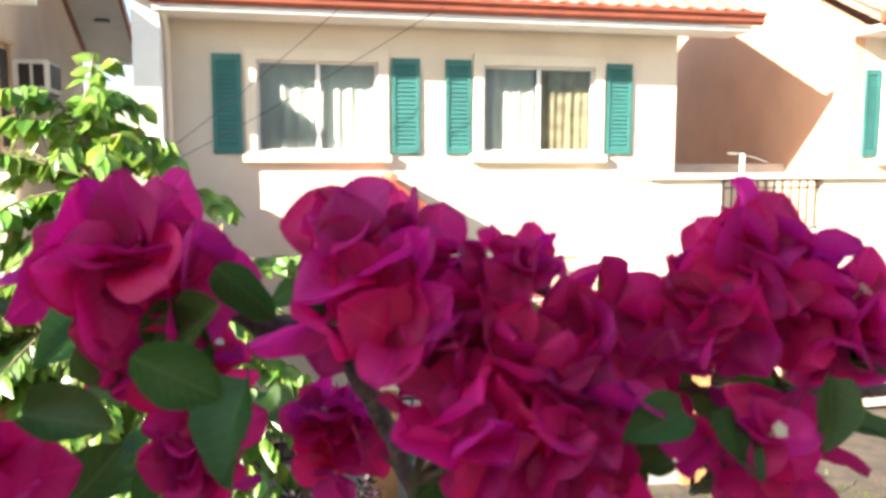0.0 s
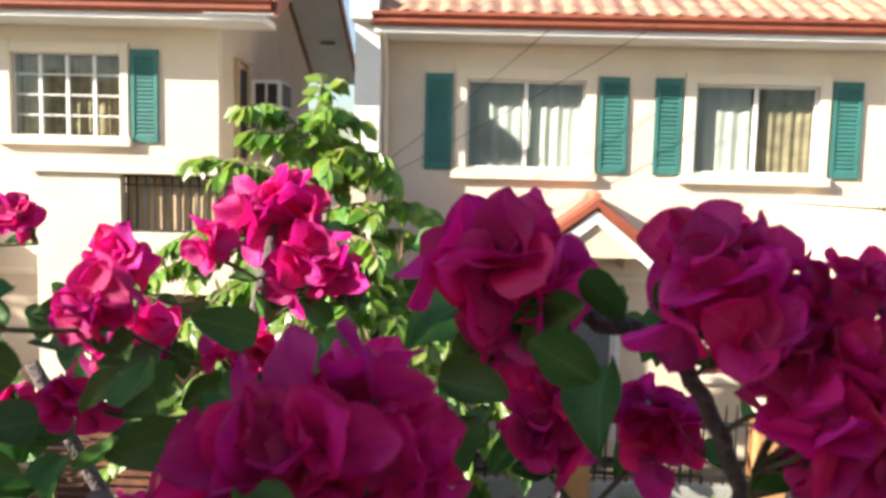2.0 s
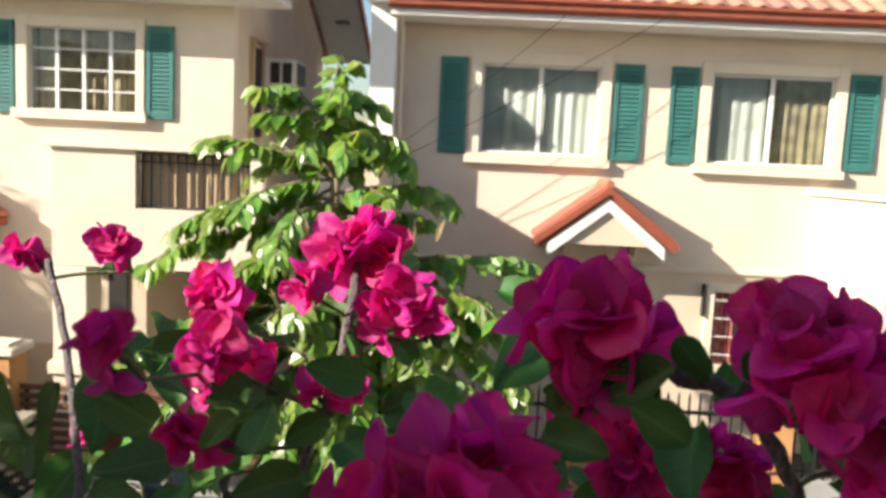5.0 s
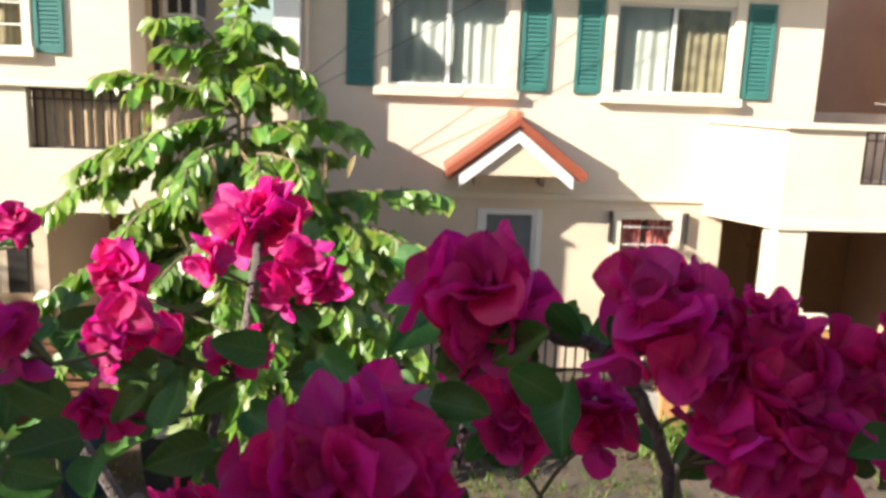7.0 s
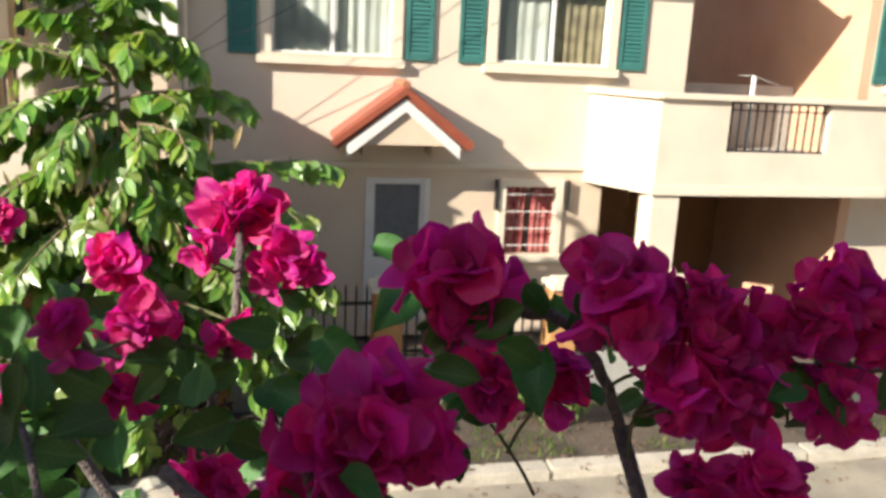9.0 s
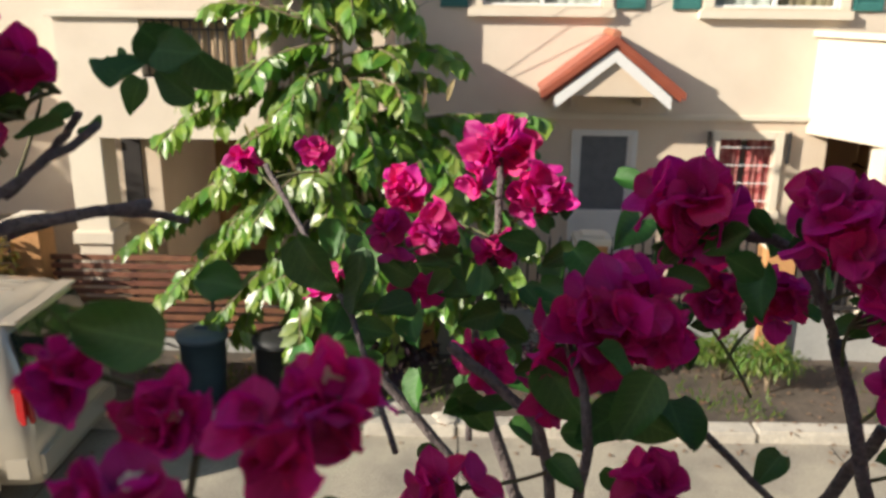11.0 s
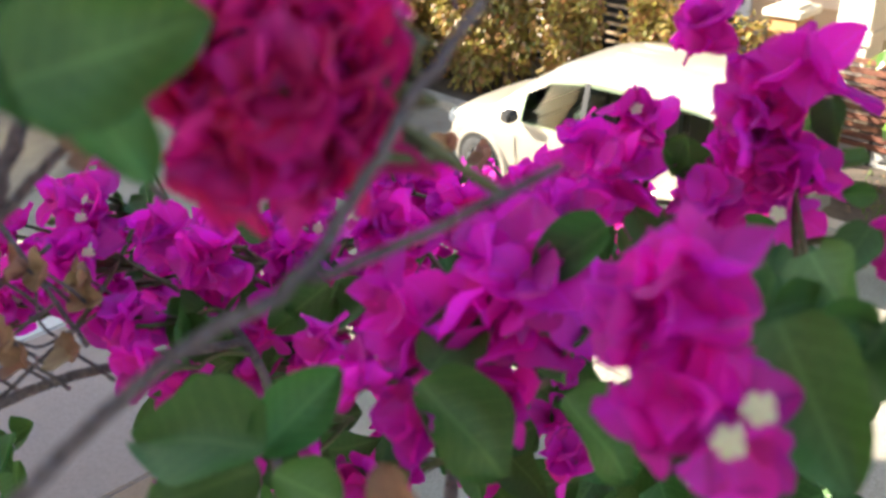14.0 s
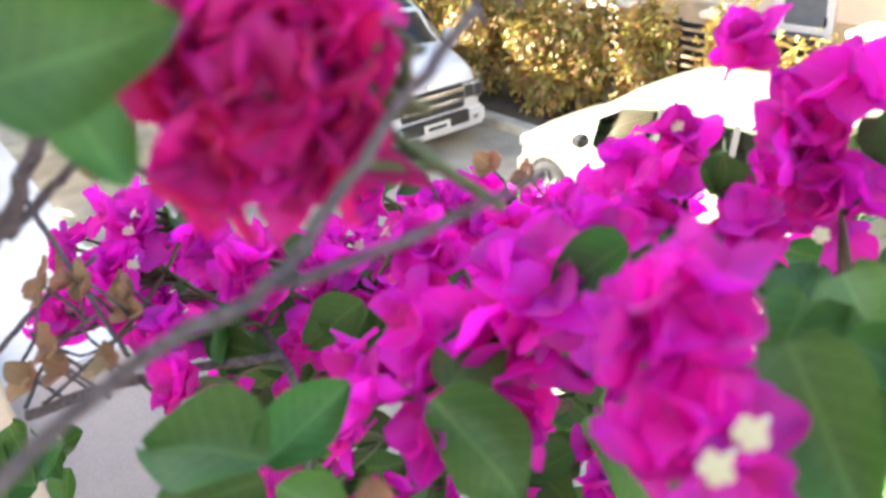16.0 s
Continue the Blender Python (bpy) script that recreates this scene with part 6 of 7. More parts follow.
cluster(-0.138, -1.067, 4.085, 0.014, 3, CRIMSON)
cluster(-0.376, -0.850, 4.171, 0.037, 5, CRIMSON)
cluster(-0.431, -0.867, 4.159, 0.035, 5, CRIMSON)
cluster(-0.260, -0.918, 4.205, 0.039, 7, CRIMSON)
cluster(-0.250, -0.929, 4.166, 0.026, 5, CRIMSON)
cluster(-0.420, -0.845, 4.215, 0.031, 4, CRIMSON)
cluster(-0.334, -0.879, 4.216, 0.030, 4, CRIMSON)
cluster(-0.050, -1.100, 4.078, 0.020, 4, CRIMSON)
cluster(-0.032, -1.085, 4.092, 0.020, 4, CRIMSON)
cluster(0.007, -0.870, 3.913, 0.026, 4, CRIMSON)
cluster(0.076, -0.779, 3.936, 0.025, 3, CRIMSON)
cluster(-0.405, -0.867, 4.155, 0.032, 5, CRIMSON)
cluster(-0.354, -0.861, 4.169, 0.025, 3, CRIMSON)
cluster(-0.246, -0.923, 4.180, 0.032, 6, CRIMSON)
cluster(-0.246, -0.932, 4.154, 0.021, 3, CRIMSON)
cluster(-0.223, -0.909, 4.186, 0.021, 3, CRIMSON)
cluster(-0.329, -0.723, 4.166, 0.023, 3, CRIMSON)
cluster(-0.339, -1.328, 4.121, 0.017, 7, CRIMSON)
cluster(-0.335, -1.317, 4.126, 0.013, 4, CRIMSON)
cluster(-0.339, -1.337, 4.112, 0.011, 4, CRIMSON)
cluster(-0.333, -1.320, 4.108, 0.010, 4, CRIMSON)
cluster(-0.350, -1.331, 4.134, 0.013, 4, CRIMSON)
cluster(-0.332, -1.313, 4.119, 0.010, 4, CRIMSON)
cluster(-0.339, -1.309, 4.131, 0.011, 5, CRIMSON)
cluster(-0.353, -1.341, 4.129, 0.009, 3, CRIMSON)
cluster(-0.344, -1.321, 4.134, 0.011, 4, CRIMSON)
cluster(-0.329, -1.315, 4.106, 0.007, 2, CRIMSON)
leaf(0.223, -0.659, 4.032, 0.034)
leaf(0.243, -0.642, 4.041, 0.030)
leaf(0.314, -0.681, 4.015, 0.023)
leaf(0.514, -0.746, 4.018, 0.032)
leaf(0.446, -0.712, 4.003, 0.023)
leaf(0.433, -0.710, 3.995, 0.023)
leaf(0.495, -0.703, 3.998, 0.030)
leaf(0.514, -0.707, 3.994, 0.027)
leaf(0.453, -0.725, 3.993, 0.023)
leaf(0.270, -0.628, 4.039, 0.020)
leaf(0.546, -0.717, 3.975, 0.033)
leaf(-0.040, -0.732, 4.020, 0.036)
leaf(-0.035, -0.672, 4.015, 0.031)
leaf(-0.000, -0.675, 4.013, 0.031)
leaf(-0.001, -0.553, 4.010, 0.030)
leaf(0.031, -0.521, 4.029, 0.027)
leaf(0.012, -0.631, 3.986, 0.030)
leaf(0.049, -0.583, 3.985, 0.029)
leaf(0.035, -0.634, 3.979, 0.030)
leaf(0.022, -0.513, 4.063, 0.027)
leaf(-0.007, -0.680, 3.990, 0.027)
leaf(-0.030, -0.686, 3.949, 0.038)
leaf(-0.064, -0.683, 3.947, 0.034)
leaf(0.031, -0.688, 3.964, 0.034)
leaf(0.052, -0.576, 4.018, 0.025)
leaf(0.089, -0.579, 4.019, 0.025)
leaf(-0.102, -0.744, 4.025, 0.056)
leaf(-0.066, -0.754, 4.014, 0.045)
leaf(-0.044, -0.715, 3.980, 0.041)
leaf(0.087, -0.801, 3.950, 0.053)
leaf(0.115, -0.812, 3.933, 0.049)
leaf(0.145, -0.817, 3.936, 0.045)
leaf(0.116, -0.754, 3.949, 0.041)
leaf(0.076, -0.686, 3.977, 0.036)
leaf(0.057, -0.690, 3.951, 0.036)
leaf(0.314, -0.825, 3.911, 0.032)
leaf(0.433, -0.779, 4.000, 0.030)
leaf(0.404, -0.771, 4.008, 0.030)
leaf(0.471, -0.783, 4.012, 0.030)
leaf(0.028, -0.710, 3.972, 0.038)
leaf(-0.009, -0.633, 3.992, 0.037)
leaf(0.005, -0.663, 3.973, 0.036)
leaf(-0.164, -0.843, 4.171, 0.031)
leaf(-0.188, -0.846, 4.165, 0.024)
leaf(-0.215, -0.852, 4.145, 0.024)
leaf(-0.198, -0.840, 4.184, 0.021)
leaf(-0.115, -1.062, 4.100, 0.040)
leaf(-0.087, -1.037, 4.114, 0.025)
leaf(0.083, -0.861, 3.920, 0.030)
leaf(0.131, -0.847, 3.964, 0.049)
leaf(0.157, -0.851, 3.950, 0.056)
leaf(0.218, -0.857, 3.925, 0.030)
leaf(0.117, -0.829, 3.989, 0.034)
leaf(-0.218, -1.023, 4.131, 0.023)
leaf(-0.206, -1.016, 4.140, 0.014)
leaf(-0.219, -1.065, 4.079, 0.019)
leaf(-0.041, -1.026, 3.999, 0.036)
leaf(-0.128, -0.933, 4.196, 0.034)
leaf(-0.076, -0.604, 4.008, 0.035)
leaf(0.016, -0.586, 3.819, 0.041)
leaf(-0.148, -0.537, 3.825, 0.051)
leaf(-0.087, -0.516, 3.964, 0.058)
leaf(-0.111, -0.603, 4.006, 0.038)
leaf(0.183, -0.604, 3.946, 0.039)
leaf(0.075, -0.635, 3.822, 0.037)
leaf(-0.082, -0.645, 3.921, 0.039)
leaf(0.062, -0.559, 3.883, 0.043)
leaf(0.100, -0.625, 3.985, 0.048)
leaf(-0.084, -0.574, 3.926, 0.036)
leaf(0.179, -0.658, 3.957, 0.045)
leaf(0.191, -0.639, 4.031, 0.034)
leaf(0.028, -0.717, 4.005, 0.034)
leaf(0.049, -0.569, 3.870, 0.046)
leaf(0.084, -0.577, 3.856, 0.058)
leaf(0.246, -0.728, 4.005, 0.046)
leaf(-0.108, -0.561, 3.930, 0.047)
leaf(0.023, -0.695, 3.875, 0.042)
leaf(0.198, -0.674, 4.023, 0.041)
leaf(0.098, -0.639, 4.002, 0.034)
leaf(-0.079, -0.673, 3.996, 0.047)
leaf(-0.028, -0.556, 3.965, 0.052)
leaf(-0.031, -0.620, 3.860, 0.042)
leaf(0.119, -0.682, 4.007, 0.047)
leaf(0.042, -0.719, 3.893, 0.033)
leaf(-0.114, -0.611, 3.884, 0.034)
leaf(-0.115, -0.628, 3.873, 0.050)
leaf(-0.097, -0.687, 3.953, 0.042)
leaf(0.108, -0.708, 3.942, 0.048)
leaf(-0.088, -0.551, 4.016, 0.037)
leaf(-0.109, -0.578, 3.934, 0.053)
leaf(0.167, -0.607, 4.020, 0.052)
leaf(-0.075, -0.674, 3.910, 0.037)
leaf(-0.133, -0.617, 3.884, 0.051)
leaf(0.058, -0.675, 4.027, 0.035)
leaf(0.227, -0.734, 4.027, 0.036)
leaf(-0.103, -0.582, 3.944, 0.048)
leaf(-0.057, -0.599, 4.012, 0.047)
leaf(0.048, -0.566, 3.889, 0.041)
leaf(-0.024, -0.618, 3.937, 0.051)
leaf(0.090, -0.671, 3.914, 0.047)
leaf(0.188, -0.728, 4.010, 0.034)
leaf(0.012, -0.697, 3.885, 0.043)
leaf(0.114, -0.747, 3.889, 0.043)
leaf(0.299, -0.586, 4.008, 0.037)
leaf(0.421, -0.584, 4.008, 0.032)
leaf(0.424, -0.650, 3.959, 0.029)
leaf(0.293, -0.630, 4.019, 0.032)
leaf(0.325, -0.645, 3.952, 0.027)
leaf(0.225, -0.566, 3.923, 0.038)
leaf(0.373, -0.619, 4.012, 0.028)
leaf(0.162, -0.588, 3.972, 0.026)
leaf(0.384, -0.589, 3.919, 0.033)
leaf(0.197, -0.611, 3.959, 0.030)
leaf(0.183, -0.577, 3.926, 0.031)
leaf(0.269, -0.557, 3.957, 0.033)
leaf(0.239, -0.554, 3.962, 0.032)
leaf(0.425, -0.647, 3.940, 0.034)
leaf(0.375, -0.649, 4.015, 0.034)
leaf(0.363, -0.581, 3.969, 0.035)
aimed_leaf((-0.053, -1.109, 4.058), (-0.030, -1.091, 4.019), 0.75)
aimed_leaf((-0.079, -1.131, 4.030), (-0.068, -1.106, 4.029), 0.70)
aimed_leaf((-0.177, -0.907, 4.178), (-0.172, -0.868, 4.193), 0.70)
aimed_leaf((-0.163, -0.894, 4.207), (-0.153, -0.865, 4.188), 0.70)
aimed_leaf((-0.137, -0.891, 4.196), (-0.123, -0.865, 4.168), 0.60)
aimed_leaf((0.242, -0.702, 4.048), (0.219, -0.678, 4.021), 0.60)
aimed_leaf((0.275, -0.716, 4.062), (0.295, -0.701, 4.037), 0.40)
aimed_leaf((0.241, -0.700, 4.064), (0.263, -0.683, 4.042), 0.50)
aimed_leaf((0.227, -0.687, 4.049), (0.226, -0.665, 4.005), 0.70)

shrub = thing("magenta_bougainvillea", "bougainvillea shrub with bright purple-magenta bracts", "shrub", (0, 0, 0))
hub = Vector((-0.62, -0.80, 3.50))
nodes = []
branch(0.022, (-0.60, -0.56, 0.0), (-0.55, -0.50, 1.3), (-0.62, -0.56, 2.3), (-0.62, -0.80, 3.50))
branch(0.007, (-0.62, -0.80, 3.50), (-0.60, -0.95, 3.70), (-0.55, -1.02, 3.88))
branch(0.006, (-0.62, -0.80, 3.50), (-0.72, -1.05, 3.72), (-0.70, -1.15, 3.86))
branch(0.0042, (-0.231, -1.133, 4.025), (-0.236, -1.077, 4.060), (-0.232, -1.006, 4.100), (-0.211, -0.960, 4.113), (-0.176, -0.871, 4.104))
branch(0.0035, (-0.232, -1.006, 4.100), (-0.262, -0.983, 4.133), (-0.296, -0.942, 4.189))
branch(0.003, (-0.231, -0.993, 4.105), (-0.215, -0.967, 4.127), (-0.183, -0.911, 4.157))
branch(0.0048, (-0.231, -1.133, 4.025), (-0.221, -1.177, 4.007), (-0.202, -1.199, 3.922))
branch(0.003, (-0.265, -0.866, 4.105), (-0.232, -0.855, 4.138), (-0.222, -0.849, 4.154))
branch(0.003, (-0.265, -0.872, 4.082), (-0.216, -0.847, 4.092), (-0.155, -0.867, 4.093))
branch(0.0017, (-0.316, -1.407, 4.069), (-0.315, -1.391, 4.079), (-0.311, -1.368, 4.091), (-0.307, -1.346, 4.097), (-0.312, -1.326, 4.108), (-0.319, -1.306, 4.119), (-0.323, -1.281, 4.134))
branch(0.0012, (-0.306, -1.344, 4.097), (-0.299, -1.321, 4.100), (-0.290, -1.291, 4.108))
branch(0.0026, (-0.423, -1.386, 4.071), (-0.425, -1.370, 4.089), (-0.428, -1.355, 4.108), (-0.433, -1.334, 4.135))
branch(0.0018, (-0.422, -1.377, 4.078), (-0.425, -1.359, 4.089), (-0.424, -1.335, 4.101))
branch(0.0016, (-0.638, -1.350, 4.018), (-0.598, -1.339, 3.969), (-0.573, -1.333, 3.940))
branch(0.003, (-0.593, -1.386, 3.918), (-0.567, -1.335, 3.929), (-0.526, -1.268, 3.934))
branch(0.0016, (-0.614, -1.388, 3.947), (-0.610, -1.359, 3.969), (-0.603, -1.329, 3.986))
branch(0.0012, (-0.594, -1.385, 3.921), (-0.598, -1.364, 3.946), (-0.590, -1.336, 3.961))
branch(0.001, (-0.575, -1.352, 3.924), (-0.593, -1.365, 3.939), (-0.608, -1.370, 3.955))
branch(0.003, (-0.353, -1.286, 3.905), (-0.401, -1.230, 3.948), (-0.417, -1.196, 3.962), (-0.362, -1.200, 3.998))
branch(0.0009, (-0.608, -1.370, 3.955), (-0.589, -1.353, 3.942), (-0.589, -1.331, 3.945))
branch(0.0009, (-0.577, -1.339, 3.940), (-0.591, -1.347, 3.952), (-0.599, -1.343, 3.967))
branch(0.0011, (-0.605, -1.385, 3.936), (-0.606, -1.367, 3.955), (-0.617, -1.362, 3.975))
branch(0.0011, (-0.590, -1.377, 3.922), (-0.579, -1.331, 3.950), (-0.574, -1.319, 3.954))
branch(0.0015, (-0.307, -1.127, 3.988), (-0.326, -1.149, 3.995))
branch(0.003, (-0.439, -1.318, 3.799), (-0.509, -1.270, 3.905), (-0.563, -1.263, 3.931))
branch(0.0018, (-0.335, -1.215, 4.012), (-0.298, -1.192, 4.006), (-0.226, -1.150, 3.988))
cluster(-0.351, -1.092, 4.056, 0.029, 5, MAGENTA)
cluster(-0.382, -1.092, 4.077, 0.016, 2, MAGENTA)
cluster(-0.336, -1.094, 4.027, 0.023, 4, MAGENTA)
cluster(-0.397, -1.128, 4.015, 0.024, 4, MAGENTA)
cluster(-0.394, -1.179, 4.011, 0.024, 5, MAGENTA)
cluster(-0.367, -1.235, 4.017, 0.032, 6, MAGENTA)
cluster(-0.479, -1.208, 3.989, 0.025, 5, MAGENTA)
cluster(-0.285, -1.103, 4.014, 0.013, 2, MAGENTA)
cluster(-0.259, -1.097, 3.985, 0.010, 2, MAGENTA)
cluster(-0.391, -1.257, 4.003, 0.025, 4, MAGENTA)
cluster(-0.278, -1.265, 4.066, 0.021, 5, MAGENTA)
cluster(-0.264, -1.274, 4.049, 0.018, 4, MAGENTA)
cluster(-0.659, -1.295, 3.980, 0.025, 5, MAGENTA)
cluster(-0.628, -1.312, 3.958, 0.024, 5, MAGENTA)
cluster(-0.562, -1.308, 3.947, 0.017, 3, MAGENTA)
cluster(-0.532, -1.317, 3.936, 0.016, 2, MAGENTA)
cluster(-0.552, -1.265, 3.972, 0.023, 4, MAGENTA)
cluster(-0.685, -1.241, 3.929, 0.021, 4, MAGENTA)
cluster(-0.706, -1.188, 3.909, 0.023, 4, MAGENTA)
cluster(-0.635, -1.176, 3.917, 0.024, 5, MAGENTA)
cluster(-0.459, -1.260, 3.962, 0.014, 1, MAGENTA)
cluster(-0.380, -1.292, 3.998, 0.013, 1, MAGENTA)
cluster(-0.364, -1.278, 3.988, 0.011, 1, MAGENTA)
cluster(-0.575, -1.145, 3.919, 0.023, 5, MAGENTA)
cluster(-0.672, -1.091, 3.911, 0.021, 4, MAGENTA)
cluster(-0.652, -1.057, 3.915, 0.023, 4, MAGENTA)
cluster(-0.577, -1.082, 3.922, 0.024, 5, MAGENTA)
cluster(-0.532, -1.131, 3.910, 0.022, 4, MAGENTA)
cluster(-0.564, -1.058, 3.925, 0.023, 4, MAGENTA)
cluster(-0.480, -1.122, 3.943, 0.022, 4, MAGENTA)
cluster(-0.546, -1.164, 3.899, 0.021, 4, MAGENTA)
cluster(-0.475, -1.084, 3.971, 0.023, 4, MAGENTA)
cluster(-0.455, -1.084, 4.003, 0.019, 3, MAGENTA)
cluster(-0.353, -1.243, 3.985, 0.011, 1, MAGENTA)
cluster(-0.430, -1.148, 3.946, 0.018, 3, MAGENTA)
cluster(-0.361, -1.093, 4.038, 0.023, 4, MAGENTA)
cluster(-0.359, -1.115, 4.014, 0.019, 3, MAGENTA)
cluster(-0.351, -1.073, 4.001, 0.018, 3, MAGENTA)
cluster(-0.419, -1.085, 4.029, 0.019, 3, MAGENTA)
cluster(-0.593, -1.222, 3.913, 0.019, 3, MAGENTA)
cluster(-0.794, -1.233, 3.954, 0.019, 3, MAGENTA)
cluster(-0.353, -1.046, 3.932, 0.008, 1, MAGENTA)
cluster(-0.458, -1.204, 3.933, 0.015, 2, MAGENTA)
cluster(-0.805, -1.306, 3.907, 0.029, 3, MAGENTA)
cluster(-0.679, -1.330, 3.937, 0.017, 4, MAGENTA)
cluster(-0.680, -1.350, 3.920, 0.021, 4, MAGENTA)
cluster(-0.802, -1.267, 3.911, 0.023, 5, MAGENTA)
cluster(-0.818, -1.288, 3.879, 0.024, 4, MAGENTA)
cluster(-0.635, -1.312, 3.929, 0.018, 4, MAGENTA)
cluster(-0.794, -1.238, 3.882, 0.025, 4, MAGENTA)
cluster(-0.649, -1.287, 3.927, 0.019, 3, MAGENTA)
cluster(-0.597, -1.302, 3.932, 0.018, 4, MAGENTA)
cluster(-0.592, -1.273, 3.973, 0.020, 5, MAGENTA)
cluster(-0.658, -1.261, 3.915, 0.022, 3, MAGENTA)
cluster(-0.696, -1.249, 3.858, 0.028, 3, MAGENTA)
cluster(-0.742, -1.240, 3.781, 0.026, 4, MAGENTA)
cluster(-0.729, -1.182, 3.893, 0.025, 4, MAGENTA)
cluster(-0.582, -1.255, 3.942, 0.018, 4, MAGENTA)
cluster(-0.728, -1.186, 3.820, 0.028, 4, MAGENTA)
cluster(-0.696, -1.212, 3.809, 0.027, 4, MAGENTA)
cluster(-0.660, -1.184, 3.910, 0.023, 4, MAGENTA)
cluster(-0.590, -1.203, 3.926, 0.022, 4, MAGENTA)
cluster(-0.545, -1.245, 3.925, 0.018, 4, MAGENTA)
cluster(-0.706, -1.184, 3.777, 0.029, 5, MAGENTA)
cluster(-0.578, -1.180, 3.979, 0.022, 4, MAGENTA)
cluster(-0.654, -1.145, 3.897, 0.022, 5, MAGENTA)
cluster(-0.579, -1.170, 3.909, 0.020, 5, MAGENTA)
cluster(-0.590, -1.180, 3.887, 0.025, 4, MAGENTA)
cluster(-0.569, -1.193, 3.863, 0.018, 4, MAGENTA)
cluster(-0.619, -1.107, 3.938, 0.020, 4, MAGENTA)
cluster(-0.651, -1.086, 3.881, 0.024, 4, MAGENTA)
cluster(-0.678, -1.067, 3.832, 0.030, 4, MAGENTA)
cluster(-0.503, -1.191, 3.926, 0.018, 4, MAGENTA)
cluster(-0.546, -1.175, 3.870, 0.021, 4, MAGENTA)
cluster(-0.641, -1.052, 3.908, 0.028, 4, MAGENTA)
cluster(-0.646, -1.032, 3.873, 0.026, 4, MAGENTA)
cluster(-0.576, -1.090, 3.879, 0.021, 4, MAGENTA)
cluster(-0.591, -1.082, 3.831, 0.027, 5, MAGENTA)
cluster(-0.572, -1.124, 3.817, 0.025, 5, MAGENTA)
cluster(-0.641, -1.003, 3.893, 0.025, 3, MAGENTA)
cluster(-0.591, -1.052, 3.891, 0.022, 4, MAGENTA)
cluster(-0.553, -1.072, 3.891, 0.021, 3, MAGENTA)
cluster(-0.614, -1.012, 3.797, 0.027, 3, MAGENTA)
cluster(-0.562, -1.076, 3.807, 0.021, 4, MAGENTA)
cluster(-0.479, -1.108, 3.975, 0.017, 4, MAGENTA)
cluster(-0.567, -1.002, 3.872, 0.025, 3, MAGENTA)
cluster(-0.593, -0.997, 3.788, 0.026, 4, MAGENTA)
cluster(-0.511, -1.013, 3.935, 0.019, 5, MAGENTA)
cluster(-0.587, -0.932, 3.834, 0.029, 4, MAGENTA)
cluster(-0.523, -0.962, 3.907, 0.023, 4, MAGENTA)
cluster(-0.532, -0.942, 3.870, 0.024, 4, MAGENTA)
cluster(-0.460, -0.972, 3.939, 0.021, 3, MAGENTA)
cluster(-0.447, -0.998, 3.914, 0.017, 4, MAGENTA)
cluster(-0.436, -0.984, 3.955, 0.023, 4, MAGENTA)
cluster(-0.461, -0.922, 3.876, 0.026, 3, MAGENTA)
cluster(-0.480, -0.852, 3.892, 0.027, 4, MAGENTA)
cluster(-0.445, -0.910, 3.893, 0.026, 4, MAGENTA)
cluster(-0.594, -1.283, 3.877, 0.018, 2, MAGENTA)
cluster(-0.557, -1.302, 3.875, 0.017, 2, MAGENTA)
cluster(-0.530, -1.318, 3.868, 0.016, 2, MAGENTA)
cluster(-0.575, -1.244, 3.871, 0.019, 2, MAGENTA)
cluster(-0.636, -1.244, 3.787, 0.022, 2, MAGENTA)
cluster(-0.579, -1.273, 3.808, 0.020, 2, MAGENTA)
cluster(-0.522, -1.235, 3.903, 0.017, 2, MAGENTA)
cluster(-0.498, -1.252, 3.883, 0.016, 2, MAGENTA)
cluster(-0.583, -1.230, 3.767, 0.021, 2, MAGENTA)
cluster(-0.573, -1.162, 3.841, 0.021, 2, MAGENTA)
cluster(-0.548, -1.177, 3.798, 0.021, 2, MAGENTA)
cluster(-0.493, -1.234, 3.838, 0.017, 2, MAGENTA)
cluster(-0.542, -1.136, 3.823, 0.021, 2, MAGENTA)
cluster(-0.564, -1.138, 3.781, 0.022, 2, MAGENTA)
cluster(-0.494, -1.190, 3.811, 0.019, 2, MAGENTA)
cluster(-0.452, -1.171, 3.902, 0.016, 2, MAGENTA)
cluster(-0.448, -1.178, 3.879, 0.016, 2, MAGENTA)
cluster(-0.507, -1.134, 3.764, 0.021, 2, MAGENTA)
cluster(-0.467, -1.091, 3.859, 0.019, 2, MAGENTA)
cluster(-0.466, -1.109, 3.820, 0.019, 2, MAGENTA)
cluster(-0.409, -1.152, 3.853, 0.016, 2, MAGENTA)
leaf(-0.232, -0.850, 4.153, 0.017)
leaf(-0.257, -0.980, 4.168, 0.022)
leaf(-0.235, -1.036, 4.112, 0.017)
leaf(-0.226, -1.020, 4.149, 0.017)
leaf(-0.276, -0.987, 4.201, 0.028)
leaf(-0.274, -1.188, 4.037, 0.035)
leaf(-0.289, -1.202, 4.029, 0.033)
leaf(-0.223, -1.182, 4.030, 0.033)
leaf(-0.293, -1.132, 4.019, 0.025)
leaf(-0.332, -1.184, 4.020, 0.026)
leaf(-0.258, -1.208, 4.025, 0.035)
leaf(-0.287, -1.228, 4.025, 0.028)
leaf(-0.251, -1.189, 4.029, 0.027)
leaf(-0.304, -1.109, 4.032, 0.014)
leaf(-0.396, -1.336, 3.979, 0.030)
leaf(-0.376, -1.123, 4.031, 0.018)
leaf(-0.613, -1.215, 3.948, 0.024)
leaf(-0.656, -1.257, 3.970, 0.027)
leaf(-0.518, -1.239, 3.948, 0.026)
